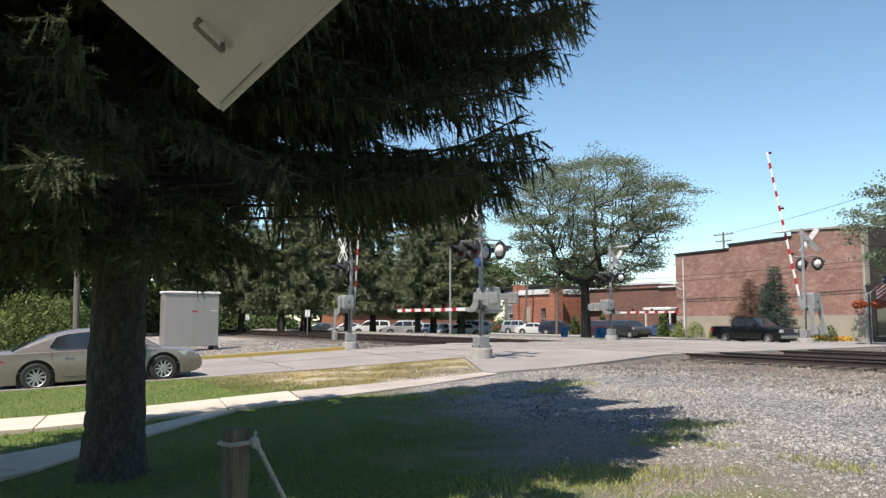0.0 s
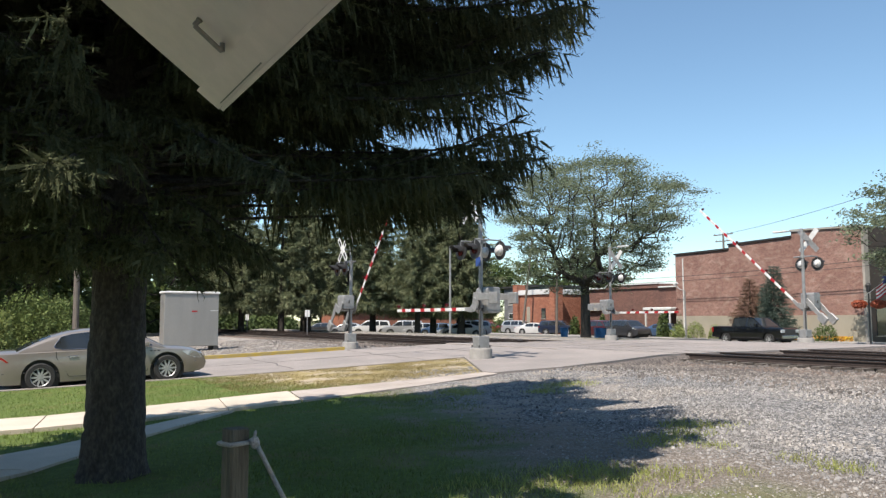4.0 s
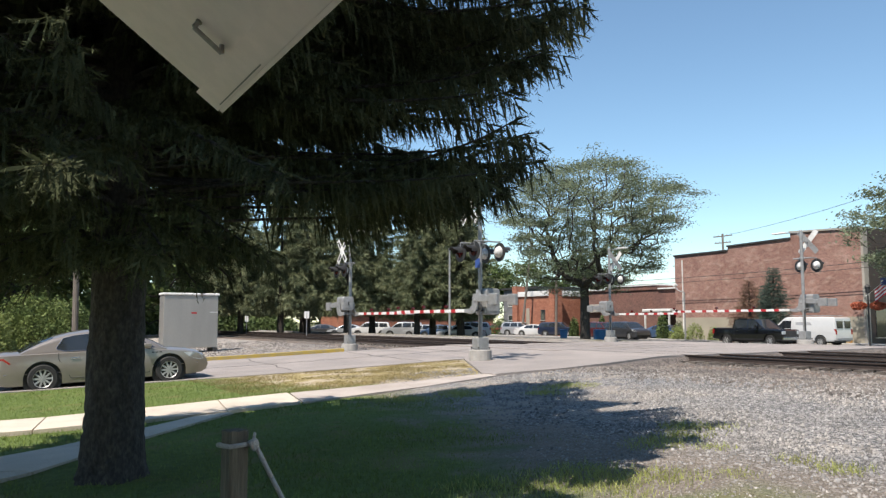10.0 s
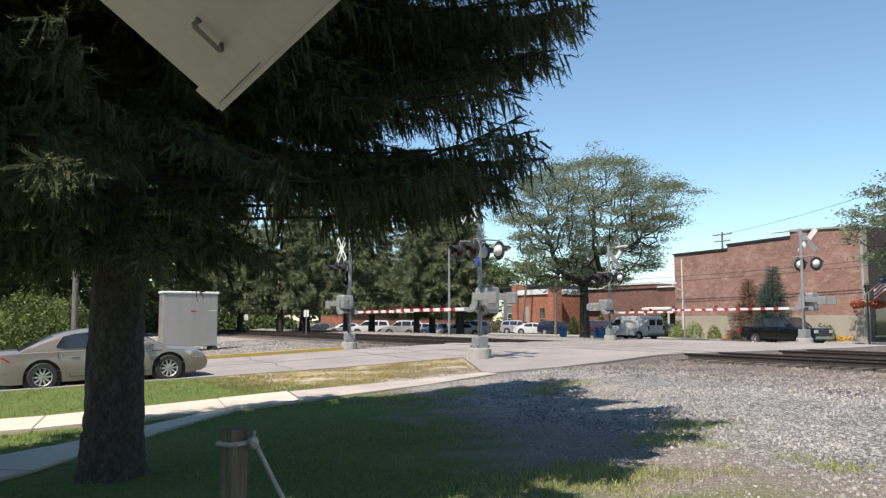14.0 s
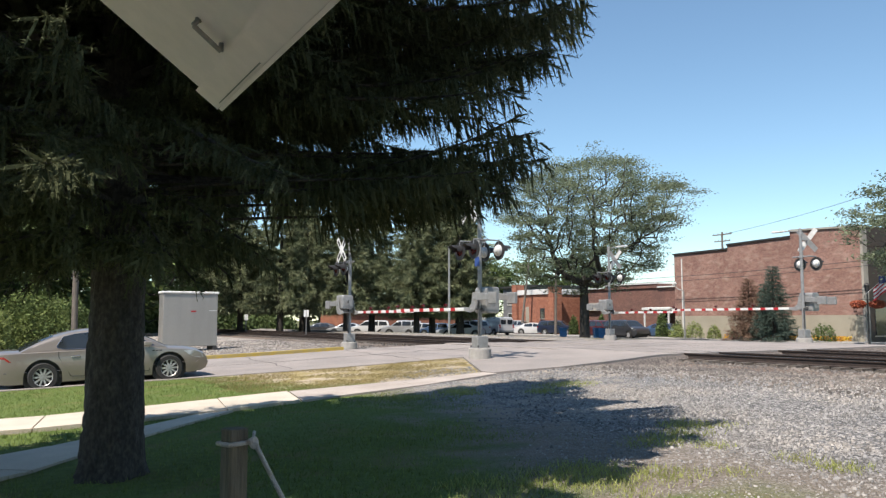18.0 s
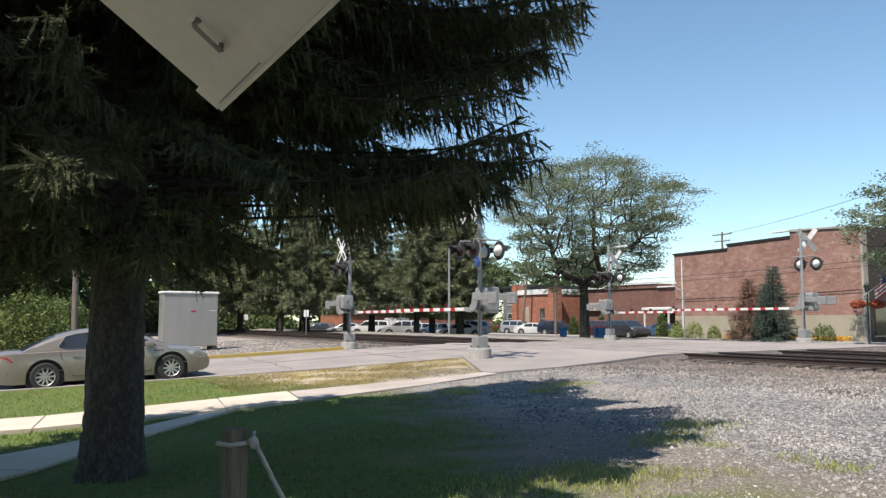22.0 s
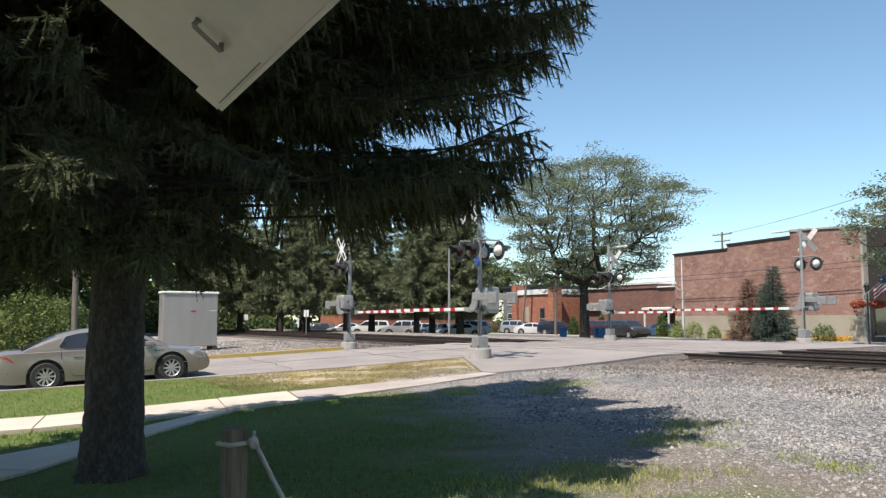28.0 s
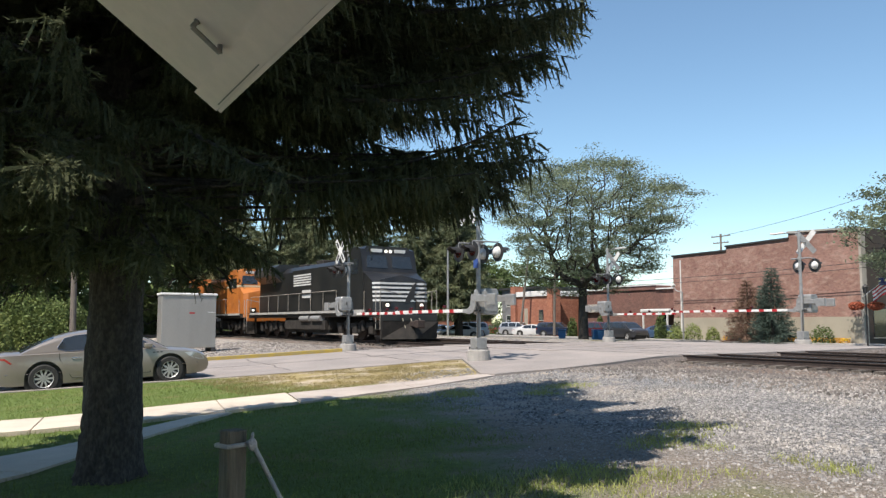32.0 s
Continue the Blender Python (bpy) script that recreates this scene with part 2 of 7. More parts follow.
def ground_material():
    """Lawn, gravel, dry verge and dusty ground, parted by ragged borders."""
    m = bpy.data.materials.new("ground")
    m.use_nodes = True
    nt = m.node_tree
    N, L = nt.nodes, nt.links
    p = N["Principled BSDF"]
    p.inputs["Roughness"].default_value = 0.97
    p.inputs["Specular IOR Level"].default_value = 0.2
    tc = N.new("ShaderNodeTexCoord")
    sep = N.new("ShaderNodeSeparateXYZ")
    L.new(tc.outputs["Object"], sep.inputs[0])

    def noise_out(scale, detail=6):
        n = N.new("ShaderNodeTexNoise")
        n.inputs["Scale"].default_value, n.inputs["Detail"].default_value = scale, detail
        L.new(tc.outputs["Object"], n.inputs["Vector"])
        return n.outputs[0]

    def op(kind, a, b=None):
        n = N.new("ShaderNodeMath")
        n.operation = kind
        for i, v in enumerate((a, b)):
            if v is None:
                continue
            if isinstance(v, (int, float)):
                n.inputs[i].default_value = v
            else:
                L.new(v, n.inputs[i])
        return n.outputs[0]

    def mix(fac, a, b):
        n = N.new("ShaderNodeMix")
        n.data_type = "RGBA"
        L.new(fac, n.inputs[0])
        for i, v in ((6, a), (7, b)):
            if isinstance(v, tuple):
                n.inputs[i].default_value = (*v, 1)
            else:
                L.new(v, n.inputs[i])
        return n.outputs[2]

    def step(v, edge, soft):
        n = N.new("ShaderNodeMapRange")
        n.interpolation_type = "SMOOTHSTEP"
        n.inputs[1].default_value, n.inputs[2].default_value = edge - soft, edge + soft
        L.new(v, n.inputs[0])
        return n.outputs[0]

    big, mid, fine, vfine = noise_out(0.35), noise_out(1.6), noise_out(9), noise_out(42, 3)
    x, y = sep.outputs[0], sep.outputs[1]
    wob = op("ADD", op("MULTIPLY", op("SUBTRACT", big, 0.5), 3.0), op("MULTIPLY", op("SUBTRACT", mid, 0.5), 2.6))
    lawn = ramp_between(nt, fine, (0.122, 0.166, 0.045), (0.084, 0.12, 0.032), 0.35, 0.65)
    lawn = mix(step(mid, 0.60, 0.1), lawn, (0.152, 0.144, 0.056))
    vor = N.new("ShaderNodeTexVoronoi")
    vor.inputs["Scale"].default_value = 19
    L.new(tc.outputs["Object"], vor.inputs["Vector"])
    stones = ramp_between(nt, vor.outputs["Color"], (0.13, 0.13, 0.133), (0.43, 0.412, 0.395), 0.2, 0.85)
    edge = N.new("ShaderNodeTexVoronoi")
    edge.feature = "DISTANCE_TO_EDGE"
    edge.inputs["Scale"].default_value = 19
    L.new(tc.outputs["Object"], edge.inputs["Vector"])
    joint = step(edge.outputs["Distance"], 0.07, 0.07)
    stones = mix(joint, (0.062, 0.058, 0.054), stones)
    stones = mix(op("MULTIPLY", step(mid, 0.52, 0.16), step(op("ADD", op("MULTIPLY", y, 0.35), op("MULTIPLY", x, -0.3)), 0.6, 1.2)), stones, (0.345, 0.298, 0.250))
    dirt = mix(step(vfine, 0.5, 0.15), (0.15, 0.118, 0.09), (0.235, 0.195, 0.155))
    stones = mix(op("MULTIPLY", step(op("ADD", op("MULTIPLY", x, -1.0), op("MULTIPLY", wob, 0.6)), -7.4, 1.2), 0.7), stones, dirt)
    dry = ramp_between(nt, fine, (0.336, 0.264, 0.136), (0.240, 0.200, 0.088), 0.35, 0.65)
    dry = mix(step(mid, 0.52, 0.06), dry, (0.400, 0.336, 0.248))
    far = ramp_between(nt, mid, (0.080, 0.096, 0.032), (0.120, 0.112, 0.064), 0.35, 0.65)
    # lawn gives way to gravel towards the railway
    gravel_at = step(op("ADD", op("ADD", x, op("MULTIPLY", y, -0.28)), wob), 3.0, 0.9)
    tuft = op("MULTIPLY", gravel_at, op("SUBTRACT", 1.0, op("MULTIPLY", step(big, 0.57, 0.05), step(op("MULTIPLY", x, -1.0), -6.0, 0.6))))
    near = mix(tuft, lawn, stones)
    # dry verge between footpath and street
    verge = op("MULTIPLY", step(y, 16.3, 0.4), step(op("ADD", op("ADD", x, op("MULTIPLY", y, 0.22)), wob), 10.2, 1.1))
    near = mix(op("MULTIPLY", verge, step(op("MULTIPLY", x, -1.0), -13.4, 0.5)), near, dry)
    rocks = ramp_between(nt, vor.outputs["Color"], (0.085, 0.074, 0.068), (0.20, 0.172, 0.155), 0.2, 0.8)
    near = mix(step(op("ADD", x, op("MULTIPLY", wob, 0.4)), 13.6, 0.8), near, rocks)
    # across the street: gravel lot; past the railway: grass
    near = mix(step(y, 28.8, 0.2), near, stones)
    near = mix(step(op("ADD", x, wob), 31.0, 1.0), near, far)
    L.new(near, p.inputs["Base Color"])
    b = N.new("ShaderNodeBump")
    b.inputs["Strength"].default_value, b.inputs["Distance"].default_value = 0.8, 0.04
    gap = op("MULTIPLY", op("MULTIPLY", joint, 0.5), gravel_at)
    L.new(op("ADD", op("ADD", vfine, fine), gap), b.inputs["Height"])
    L.new(b.outputs[0], p.inputs["Normal"])
    return m


def bed_z(x, y):
    """The ground, lowered beside the road where the ballast carries the rails."""
    z = ground_z(x)
    if 13.6 < x < 31 and not 15.3 + 0.33 * min(3.5, max(0.0, x - 14.6)) < y < 29.5:
        z = min(z, float(np.interp(x, [13.6, 15.5, 17.2, 26.0, 28.0, 31.0], [0.53, 0.49, 0.43, 0.43, 0.49, 0.69])))
    return z


def build_ground():
    xs = sorted({-1500, -400, -120, -40, *np.arange(-14, 44, 0.5), *[p[0] for p in PROFILE], 60, 90, 150, 400, 1500})
    ys = sorted({-1500, -400, -100, -30, *np.arange(-8, 15, 0.6), *np.arange(15, 17.6, 0.2), *np.arange(18, 29, 0.6), 29.45, 29.55, *np.arange(30, 40, 0.6), 50, 65, 90, 150, 400, 1500})
    v, f = [], []
    for x in xs:
        for y in ys:
            lump = 0.035 * noise.noise((x * 0.5, y * 0.5, 0)) if -10 < x < 17 and -5 < y < 15.5 else 0.0
            v.append((x, y, bed_z(x, y) + lump - 0.004))
    n = len(ys)
    for i in range(len(xs) - 1):
        for j in range(n - 1):
            f.append((i * n + j, (i + 1) * n + j, (i + 1) * n + j + 1, i * n + j + 1))
    ob = new("ground", raw_mesh("ground", v, f, ground_material(), True))
    tagged(ob, "lawn, dry verge and grey gravel ground rising to the railway", "ground", kind="structure")


build_ground()
lane("road", -60, 46.2, 21.2, 29.2, 0.015, M["asphalt"], "worn pale asphalt street rising over the railway crossing", "road")
lane("street", 46, 55.5, -150, 260, 0.03, M["street"], "grey asphalt street along the far side of the railway", "street", step=9)
lane("crossing_apron", 10.9, 31.5, lambda x: float(np.interp(x, [10.9, 13.0, 14.6, 18.0, 31.5], [15.75, 15.55, 15.8, 16.7, 16.7])), lambda x: min(21.2, 16.25 + (x - 10.9) * 1.9), 0.05, M["asphalt"], "dusty asphalt apron beside the level crossing", "pavement", step=0.5)
# pale slab out of view, added to throw sunlight up onto the soffit
lane("depot_platform", -8, 4.6, -12, 3.4, 0.05, M["concrete"], "unseen pale slab added to bounce light up to the soffit", "pavement", step=3)


# ---- railway ----
TRACKS = (19.3, 23.7)


def build_track(cx):
    z = 0.70
    top = thing("railway_track", "rusty steel rails on dark wooden ties in grey ballast", "railway track", group="railway tracks")
    for side in (-0.76, 0.76):
        bm = BM()
        pts = [(-0.075, 0), (0.075, 0), (0.075, 0.02), (0.012, 0.04), (0.012, 0.13), (0.036, 0.14), (0.036, 0.172), (-0.036, 0.172), (-0.036, 0.14), (-0.012, 0.13), (-0.012, 0.04), (-0.075, 0.02)]
        prism(bm, [(cx + side + a, z - 0.15 + b) for a, b in pts], "y", -120, 900)
        rail = part("rail", bm, M["rust"], top)
        bm = BM()
        box(bm, cx + side - 0.03, -120, z + 0.0225, cx + side + 0.03, 900, z + 0.026)
        part("rail_head", bm, M["rail_top"], rail, "worn shiny running surface")
    return top


def build_ballast():
    # one shoulder of stones per side of the street, both tracks on it
    for y0, y1 in ((-120, 16.65), (29.4, 900)):
        bm = BM()
        prism(bm, [(15.6, 0.30), (17.3, 0.485), (25.7, 0.485), (27.4, 0.30)], "y", y0, y1)
        ob = part("ballast_bed", bm, M["stone_bed"])
        tagged(ob, "bed of dusty grey ballast stones under the rails", "ballast", kind="structure")


M["stone_bed"] = mat("ballast_bed", (0.25, 0.185, 0.145), (0.13, 0.095, 0.075), scale=14, rough=0.97, bump=1.0, bump_scale=30, fine=0.55)
build_ballast()
for cx in TRACKS:
    track = build_track(cx)
    bm = BM()
    box(bm, -1.3, -0.115, -0.16, 1.3, 0.115, 0.0)
    tie_mesh = finish(bm, "tie", M["tie"])
    n_tie = 0
    for y in np.arange(-6, 100, 0.55):
        if 16.8 < y < 29.2:
            continue
        part("tie", tie_mesh, None, track, at=pose(cx + random.uniform(-0.05, 0.05), y, 0.555 + random.uniform(0, 0.012), 0, 0, random.uniform(-1, 1)))
    # crossing panels between and beside the rails
    for a, b in ((-1.6, -0.83), (-0.69, 0.69), (0.83, 1.6)):
        bm = BM()
        box(bm, cx + a, 16.75, 0.45, cx + b, 29.2, 0.722)
        bevel(bm, 0.01)
        part("crossing_panel", bm, M["asphalt"], track, "dusty rubber crossing panel")


# ---- crossing signals ----
def striped_arm(parent, length, arm_z=0.0):
    """A gate arm along +x of its pivot: counterweight bracket behind, red and white bands, small lamps."""
    bm = BM()
    box(bm, 0.15, -0.015, -0.05, length, 0.015, 0.05)
    bevel(bm, 0.006)
    arm = part("gate_arm", bm, M["white"], parent, "white gate arm with red bands")
    k = 1.05
    while k < length - 0.2:
        bm = BM()
        prism(bm, [(k, -0.052), (k + 0.25, -0.052), (k + 0.27, 0.052), (k + 0.02, 0.052)], "y", -0.019, 0.019)
        part("red_band", bm, M["red"], arm)
        k += 0.66
    for q in (0.33, 0.62, 0.985):
        bm = BM()
        tube(bm, (length * q, 0, 0.05), (length * q, 0, 0.10), 0.012, n=6)
        tube(bm, (length * q, -0.045, 0.14), (length * q, 0.045, 0.14), 0.05, n=10)
        part("gate_lamp", bm, M["lens"], arm, "small red gate lamp")
    bm = BM()
    horn = [(0.55, -0.055), (0.22, -0.10), (-0.02, -0.06), (-0.14, 0.12), (-0.16, 0.26), (-1.05, 0.26), (-1.05, 0.40), (-0.12, 0.50), (0.08, 0.50), (0.14, 0.16), (0.30, 0.055), (0.55, 0.055)]
    prism(bm, horn, "y", -0.02, 0.02)
    prism(bm, horn, "y", -0.68, -0.64)
    tube(bm, (-0.02, -0.68, 0.3), (-0.02, 0.04, 0.3), 0.05, n=10)
    tube(bm, (0.12, -0.68, 0.0), (0.12, 0.04, 0.0), 0.03, n=8)
    bevel(bm, 0.01)
    part("support_bracket", bm, M["steel"], arm)
    bm = BM()
    box(bm, -1.20, -0.06, 0.15, -0.80, 0.06, 0.48)
    bevel(bm, 0.015)
    part("counterweight", bm, M["steel"], arm)
    bm = BM()
    box(bm, -1.20, -0.72, 0.15, -0.80, -0.60, 0.48)
    bevel(bm, 0.015)
    part("counterweight", bm, M["steel"], arm)
    return arm


def flasher(parent, at, turn):
    """One lamp: round black backing, hood and red lens; it faces along +y turned about z."""
    m = pose(*at, 0, 0, turn)
    bm = BM()
    tube(bm, (0, -0.012, 0), (0, 0.012, 0), 0.285, n=28)
    back = part("lamp_backing", bm, M["black"], parent, "round black backing plate", at=m)
    bm = BM()
    tube(bm, (0, -0.06, 0), (0, -0.0125, 0), 0.165, 0.175, n=20)
    tube(bm, (0, -0.12, 0), (0, -0.06, 0), 0.12, 0.165, n=20)
    tube(bm, (0, -0.155, 0), (0, -0.12, 0), 0.05, 0.12, n=20)
    part("lamp_housing", bm, M["white"], back, "pale domed lamp housing", smooth=True)
    bm = BM()
    tube(bm, (0, 0.012, 0), (0, 0.03, 0), 0.15, n=24)
    part("lens", bm, M["lens"], back, "dark red unlit lens")
    bm = BM()
    n, r = 14, 0.165
    rows = []
    for i in range(n + 1):
        a = math.pi * (-0.05 + 1.1 * i / n)
        length = 0.34 if 0.18 < i / n < 0.82 else 0.2
        rows.append([bm.verts.new((r * math.cos(a), 0.012, r * math.sin(a))), bm.verts.new((r * math.cos(a), length, r * math.sin(a))),
                     bm.verts.new((r * 0.94 * math.cos(a), length, r * 0.94 * math.sin(a))), bm.verts.new((r * 0.94 * math.cos(a), 0.012, r * 0.94 * math.sin(a)))])
    for p, q in zip(rows, rows[1:]):
        for i in range(4):
            bm.faces.new((p[i], q[i], q[(i + 1) % 4], p[(i + 1) % 4]))
    bm.faces.new(rows[0]), bm.faces.new(rows[-1][::-1])
    part("hood", bm, M["black"], back)
    return back


def crossbuck(parent, at, turn, seen_from_back=False):
    """The crossed white boards; they face along +y turned about z."""
    for i, lean in enumerate((48, -48)):
        bm = BM()
        box(bm, -0.62, -0.006 + 0.014 * i, -0.115, 0.62, 0.006 + 0.014 * i, 0.115)
        blade = part("crossbuck_blade", bm, M["steel"] if seen_from_back and i == 0 else M["white"], parent, "bare metal crossbuck board" if seen_from_back and i == 0 else "white crossbuck board", at=pose(*at, 0, 0, turn) @ pose(0, 0, 0, 0, lean, 0))
        for a, b in ((-0.52, -0.2), (0.2, 0.52)):
            bm = BM()
            box(bm, a, 0.0065 + 0.014 * i, -0.06, b, 0.0085 + 0.014 * i, 0.06)
            part("lettering_bar", bm, M["black"], blade, "unreadable dark lettering")


def signal_mast(x, y, z, face, arm_dir, height, flash_z, buck_z, foundation=0.3, arm_len=5.0, label="", lamp_turns=(), box_dx=0.3, case=(1.36, 2.2)):
    """face: degrees of the way the signal shows; arm_dir: +1 or -1 along y."""
    top = thing("crossing_signal", label, "crossing signal", pose(x, y, z), group="level crossing signals")
    bm = BM()
    tube(bm, (0, 0, -0.4), (0, 0, foundation), 0.36, 0.33, n=20)
    bevel(bm, 0.02)
    part("foundation", bm, M["concrete_grey"], top, "round concrete foundation")
    bm = BM()
    box(bm, -0.22, -0.22, foundation, 0.22, 0.22, foundation + 0.03)
    tube(bm, (0, 0, foundation + 0.03), (0, 0, foundation + 0.16), 0.15, 0.11, n=14)
    box(bm, -0.19, -0.17, foundation + 0.03, 0.19, 0.17, foundation + 0.36)
    bevel(bm, 0.015)
    part("junction_box_base", bm, M["steel"], top)
    bm = BM()
    tube(bm, (0, 0, foundation + 0.1), (0, 0, height), 0.066, n=16)
    tube(bm, (0, 0, height), (0, 0, height + 0.05), 0.075, 0.03, n=16)
    part("mast", bm, M["steel"], top, "galvanised steel pole")
    # gate mechanism
    bm = BM()
    z0, z1 = case
    prism(bm, [(-0.23, z0), (0.20, z0), (0.25, z0 + 0.08), (0.25, z1 - 0.06), (0.20, z1), (-0.20, z1), (-0.25, z1 - 0.06), (-0.25, z0 + 0.06)], "y", -0.30, 0.30)
    bmesh.ops.transform(bm, matrix=pose(box_dx, 0, 0), verts=bm.verts)
    bevel(bm, 0.025)
    mech = part("gate_mechanism", bm, M["steel"], top, "grey steel gate mechanism case")
    bm = BM()
    tube(bm, (box_dx - 0.3, 0, 1.5), (box_dx + 0.3, 0, 1.5), 0.045, n=10)
    part("drive_shaft", bm, M["steel"], mech)
    for s in (-1, 1):
        bm = BM()
        box(bm, box_dx - 0.2, s * 0.302, z0 + 0.10, box_dx + 0.2, s * 0.316, z1 - 0.10)
        bevel(bm, 0.005)
        part("case_door", bm, M["steel"], mech)
        bm = BM()
        box(bm, box_dx - 0.02, s * 0.318, (z0 + z1) / 2 - 0.06, box_dx + 0.02, s * 0.345, (z0 + z1) / 2 + 0.06)
        part("latch", bm, M["dark_metal"], mech, "dark latch")
    bm = BM()
    tube(bm, (-0.10, -0.09, foundation + 0.30), (-0.10, -0.09, z0 + 0.1), 0.028, n=8)
    tube(bm, (-0.10, -0.09, z0 + 0.1), (box_dx * 0.5, -0.09, z0 + 0.16), 0.028, n=8)
    part("conduit", bm, M["dark_metal"], top, "dark cable conduit")
    bm = BM()
    for a in (45, 135, 225, 315):
        tube(bm, (0.27 * math.cos(radians(a)), 0.27 * math.sin(radians(a)), foundation), (0.27 * math.cos(radians(a)), 0.27 * math.sin(radians(a)), foundation + 0.09), 0.02, n=6)
    part("anchor_bolts", bm, M["dark_metal"], top)
    # cross arm with lamps
    bm = BM()
    tube(bm, (0, -0.42, flash_z + 0.30), (0, 0.42, flash_z + 0.30), 0.03, n=8)
    for dx, dy, turn in lamp_turns:
        tube(bm, (0, dy, flash_z + 0.30), (dx, dy, flash_z + 0.30), 0.024, n=8)
    tube(bm, (0, 0, flash_z + 0.24), (0, 0, flash_z + 0.36), 0.09, n=12)
    part("cross_arm", bm, M["steel"], top)
    for dx, dy, turn in lamp_turns:
        flasher(top, (dx, dy, flash_z), turn)
        bm = BM()
        tube(bm, (dx, dy, flash_z), (dx, dy, flash_z + 0.3), 0.02, n=6)
        part("lamp_hanger", bm, M["steel"], top)
    crossbuck(top, (0.45 if face == 0 else -0.38, 0, buck_z), -90 if face == 0 else 90, face == 0)
    bm = BM()
    tube(bm, (0, 0, buck_z), (0.45 if face == 0 else -0.38, 0, buck_z), 0.025, n=8)
    part("crossbuck_bracket", bm, M["steel"], top)
    # small street light on an arm over the roadway
    bm = BM()
    tube(bm, (0, 0, height - 0.08), (0, 0.75 * arm_dir, height - 0.02), 0.022, n=8)
    light = part("light_arm", bm, M["steel"], top)
    bm = BM()
    box(bm, -0.12, 0.7 * arm_dir, height - 0.05, 0.12, 1.35 * arm_dir, height + 0.015)
    bevel(bm, 0.015)
    part("light_head", bm, M["white"], light, "flat pale street light head")
    # the arm is carried on a pivot of its own
    pivot = tagged(new("gate"), "", "")
    pivot.parent = top
    pivot.location = (-0.0, 0, 1.5)
    striped_arm(pivot, arm_len)
    pivot["label"] = "striped crossing gate on its pivot"
    return top, pivot


M["dark_metal"] = mat("dark_metal", (0.10, 0.098, 0.095), (0.065, 0.063, 0.06), scale=7, rough=0.6, metal=0.3)
M["plate_blue"] = mat("plate_blue", (0.04, 0.10, 0.36), (0.035, 0.085, 0.3), scale=6, rough=0.5)
SIGNALS = []
FRONT, BACK = ((-0.45, -0.38, 90), (-0.45, 0.38, 90)), ((0.45, -0.38, -90), (0.45, 0.38, -90))
for x, y, z, face, arm_dir, h, fz, bz, fnd, length, dx, lab, lamps in (
        (13.2, 19.75, 0.53, 180, 1, 5.0, 3.25, 4.6, 0.34, 4.95, 0.27, "grey crossing signal with lowered striped gate beside the footpath", FRONT + BACK),
        (13.6, 30.0, 0.60, 180, -1, 4.75, 3.2, 4.0, 0.2, 5.2, -0.22, "grey crossing signal with striped gate at the street's far kerb", FRONT),
        (30.3, 20.8, 0.70, 0, 1, 4.85, 3.38, 4.4, 0.25, 7.15, 0.43, "grey crossing signal with long striped gate across the railway", BACK),
        (29.8, 32.0, 0.68, 0, -1, 4.95, 3.3, 4.3, 0.2, 4.6, -0.28, "grey crossing signal with lowered gate under the locust tree", FRONT + BACK)):
    SIGNALS.append(signal_mast(x, y, z, face, arm_dir, h, fz, bz, fnd, length, lab, lamps, dx, (1.56, 2.12) if arm_dir < 0 else (1.38, 2.16)) + (arm_dir,))
bm = BM()
box(bm, -0.10, -0.12, 2.78, -0.085, 0.12, 3.06)
part("number_plate", bm, M["plate_blue"], SIGNALS[0][0], "small blue plate, its figures unreadable")


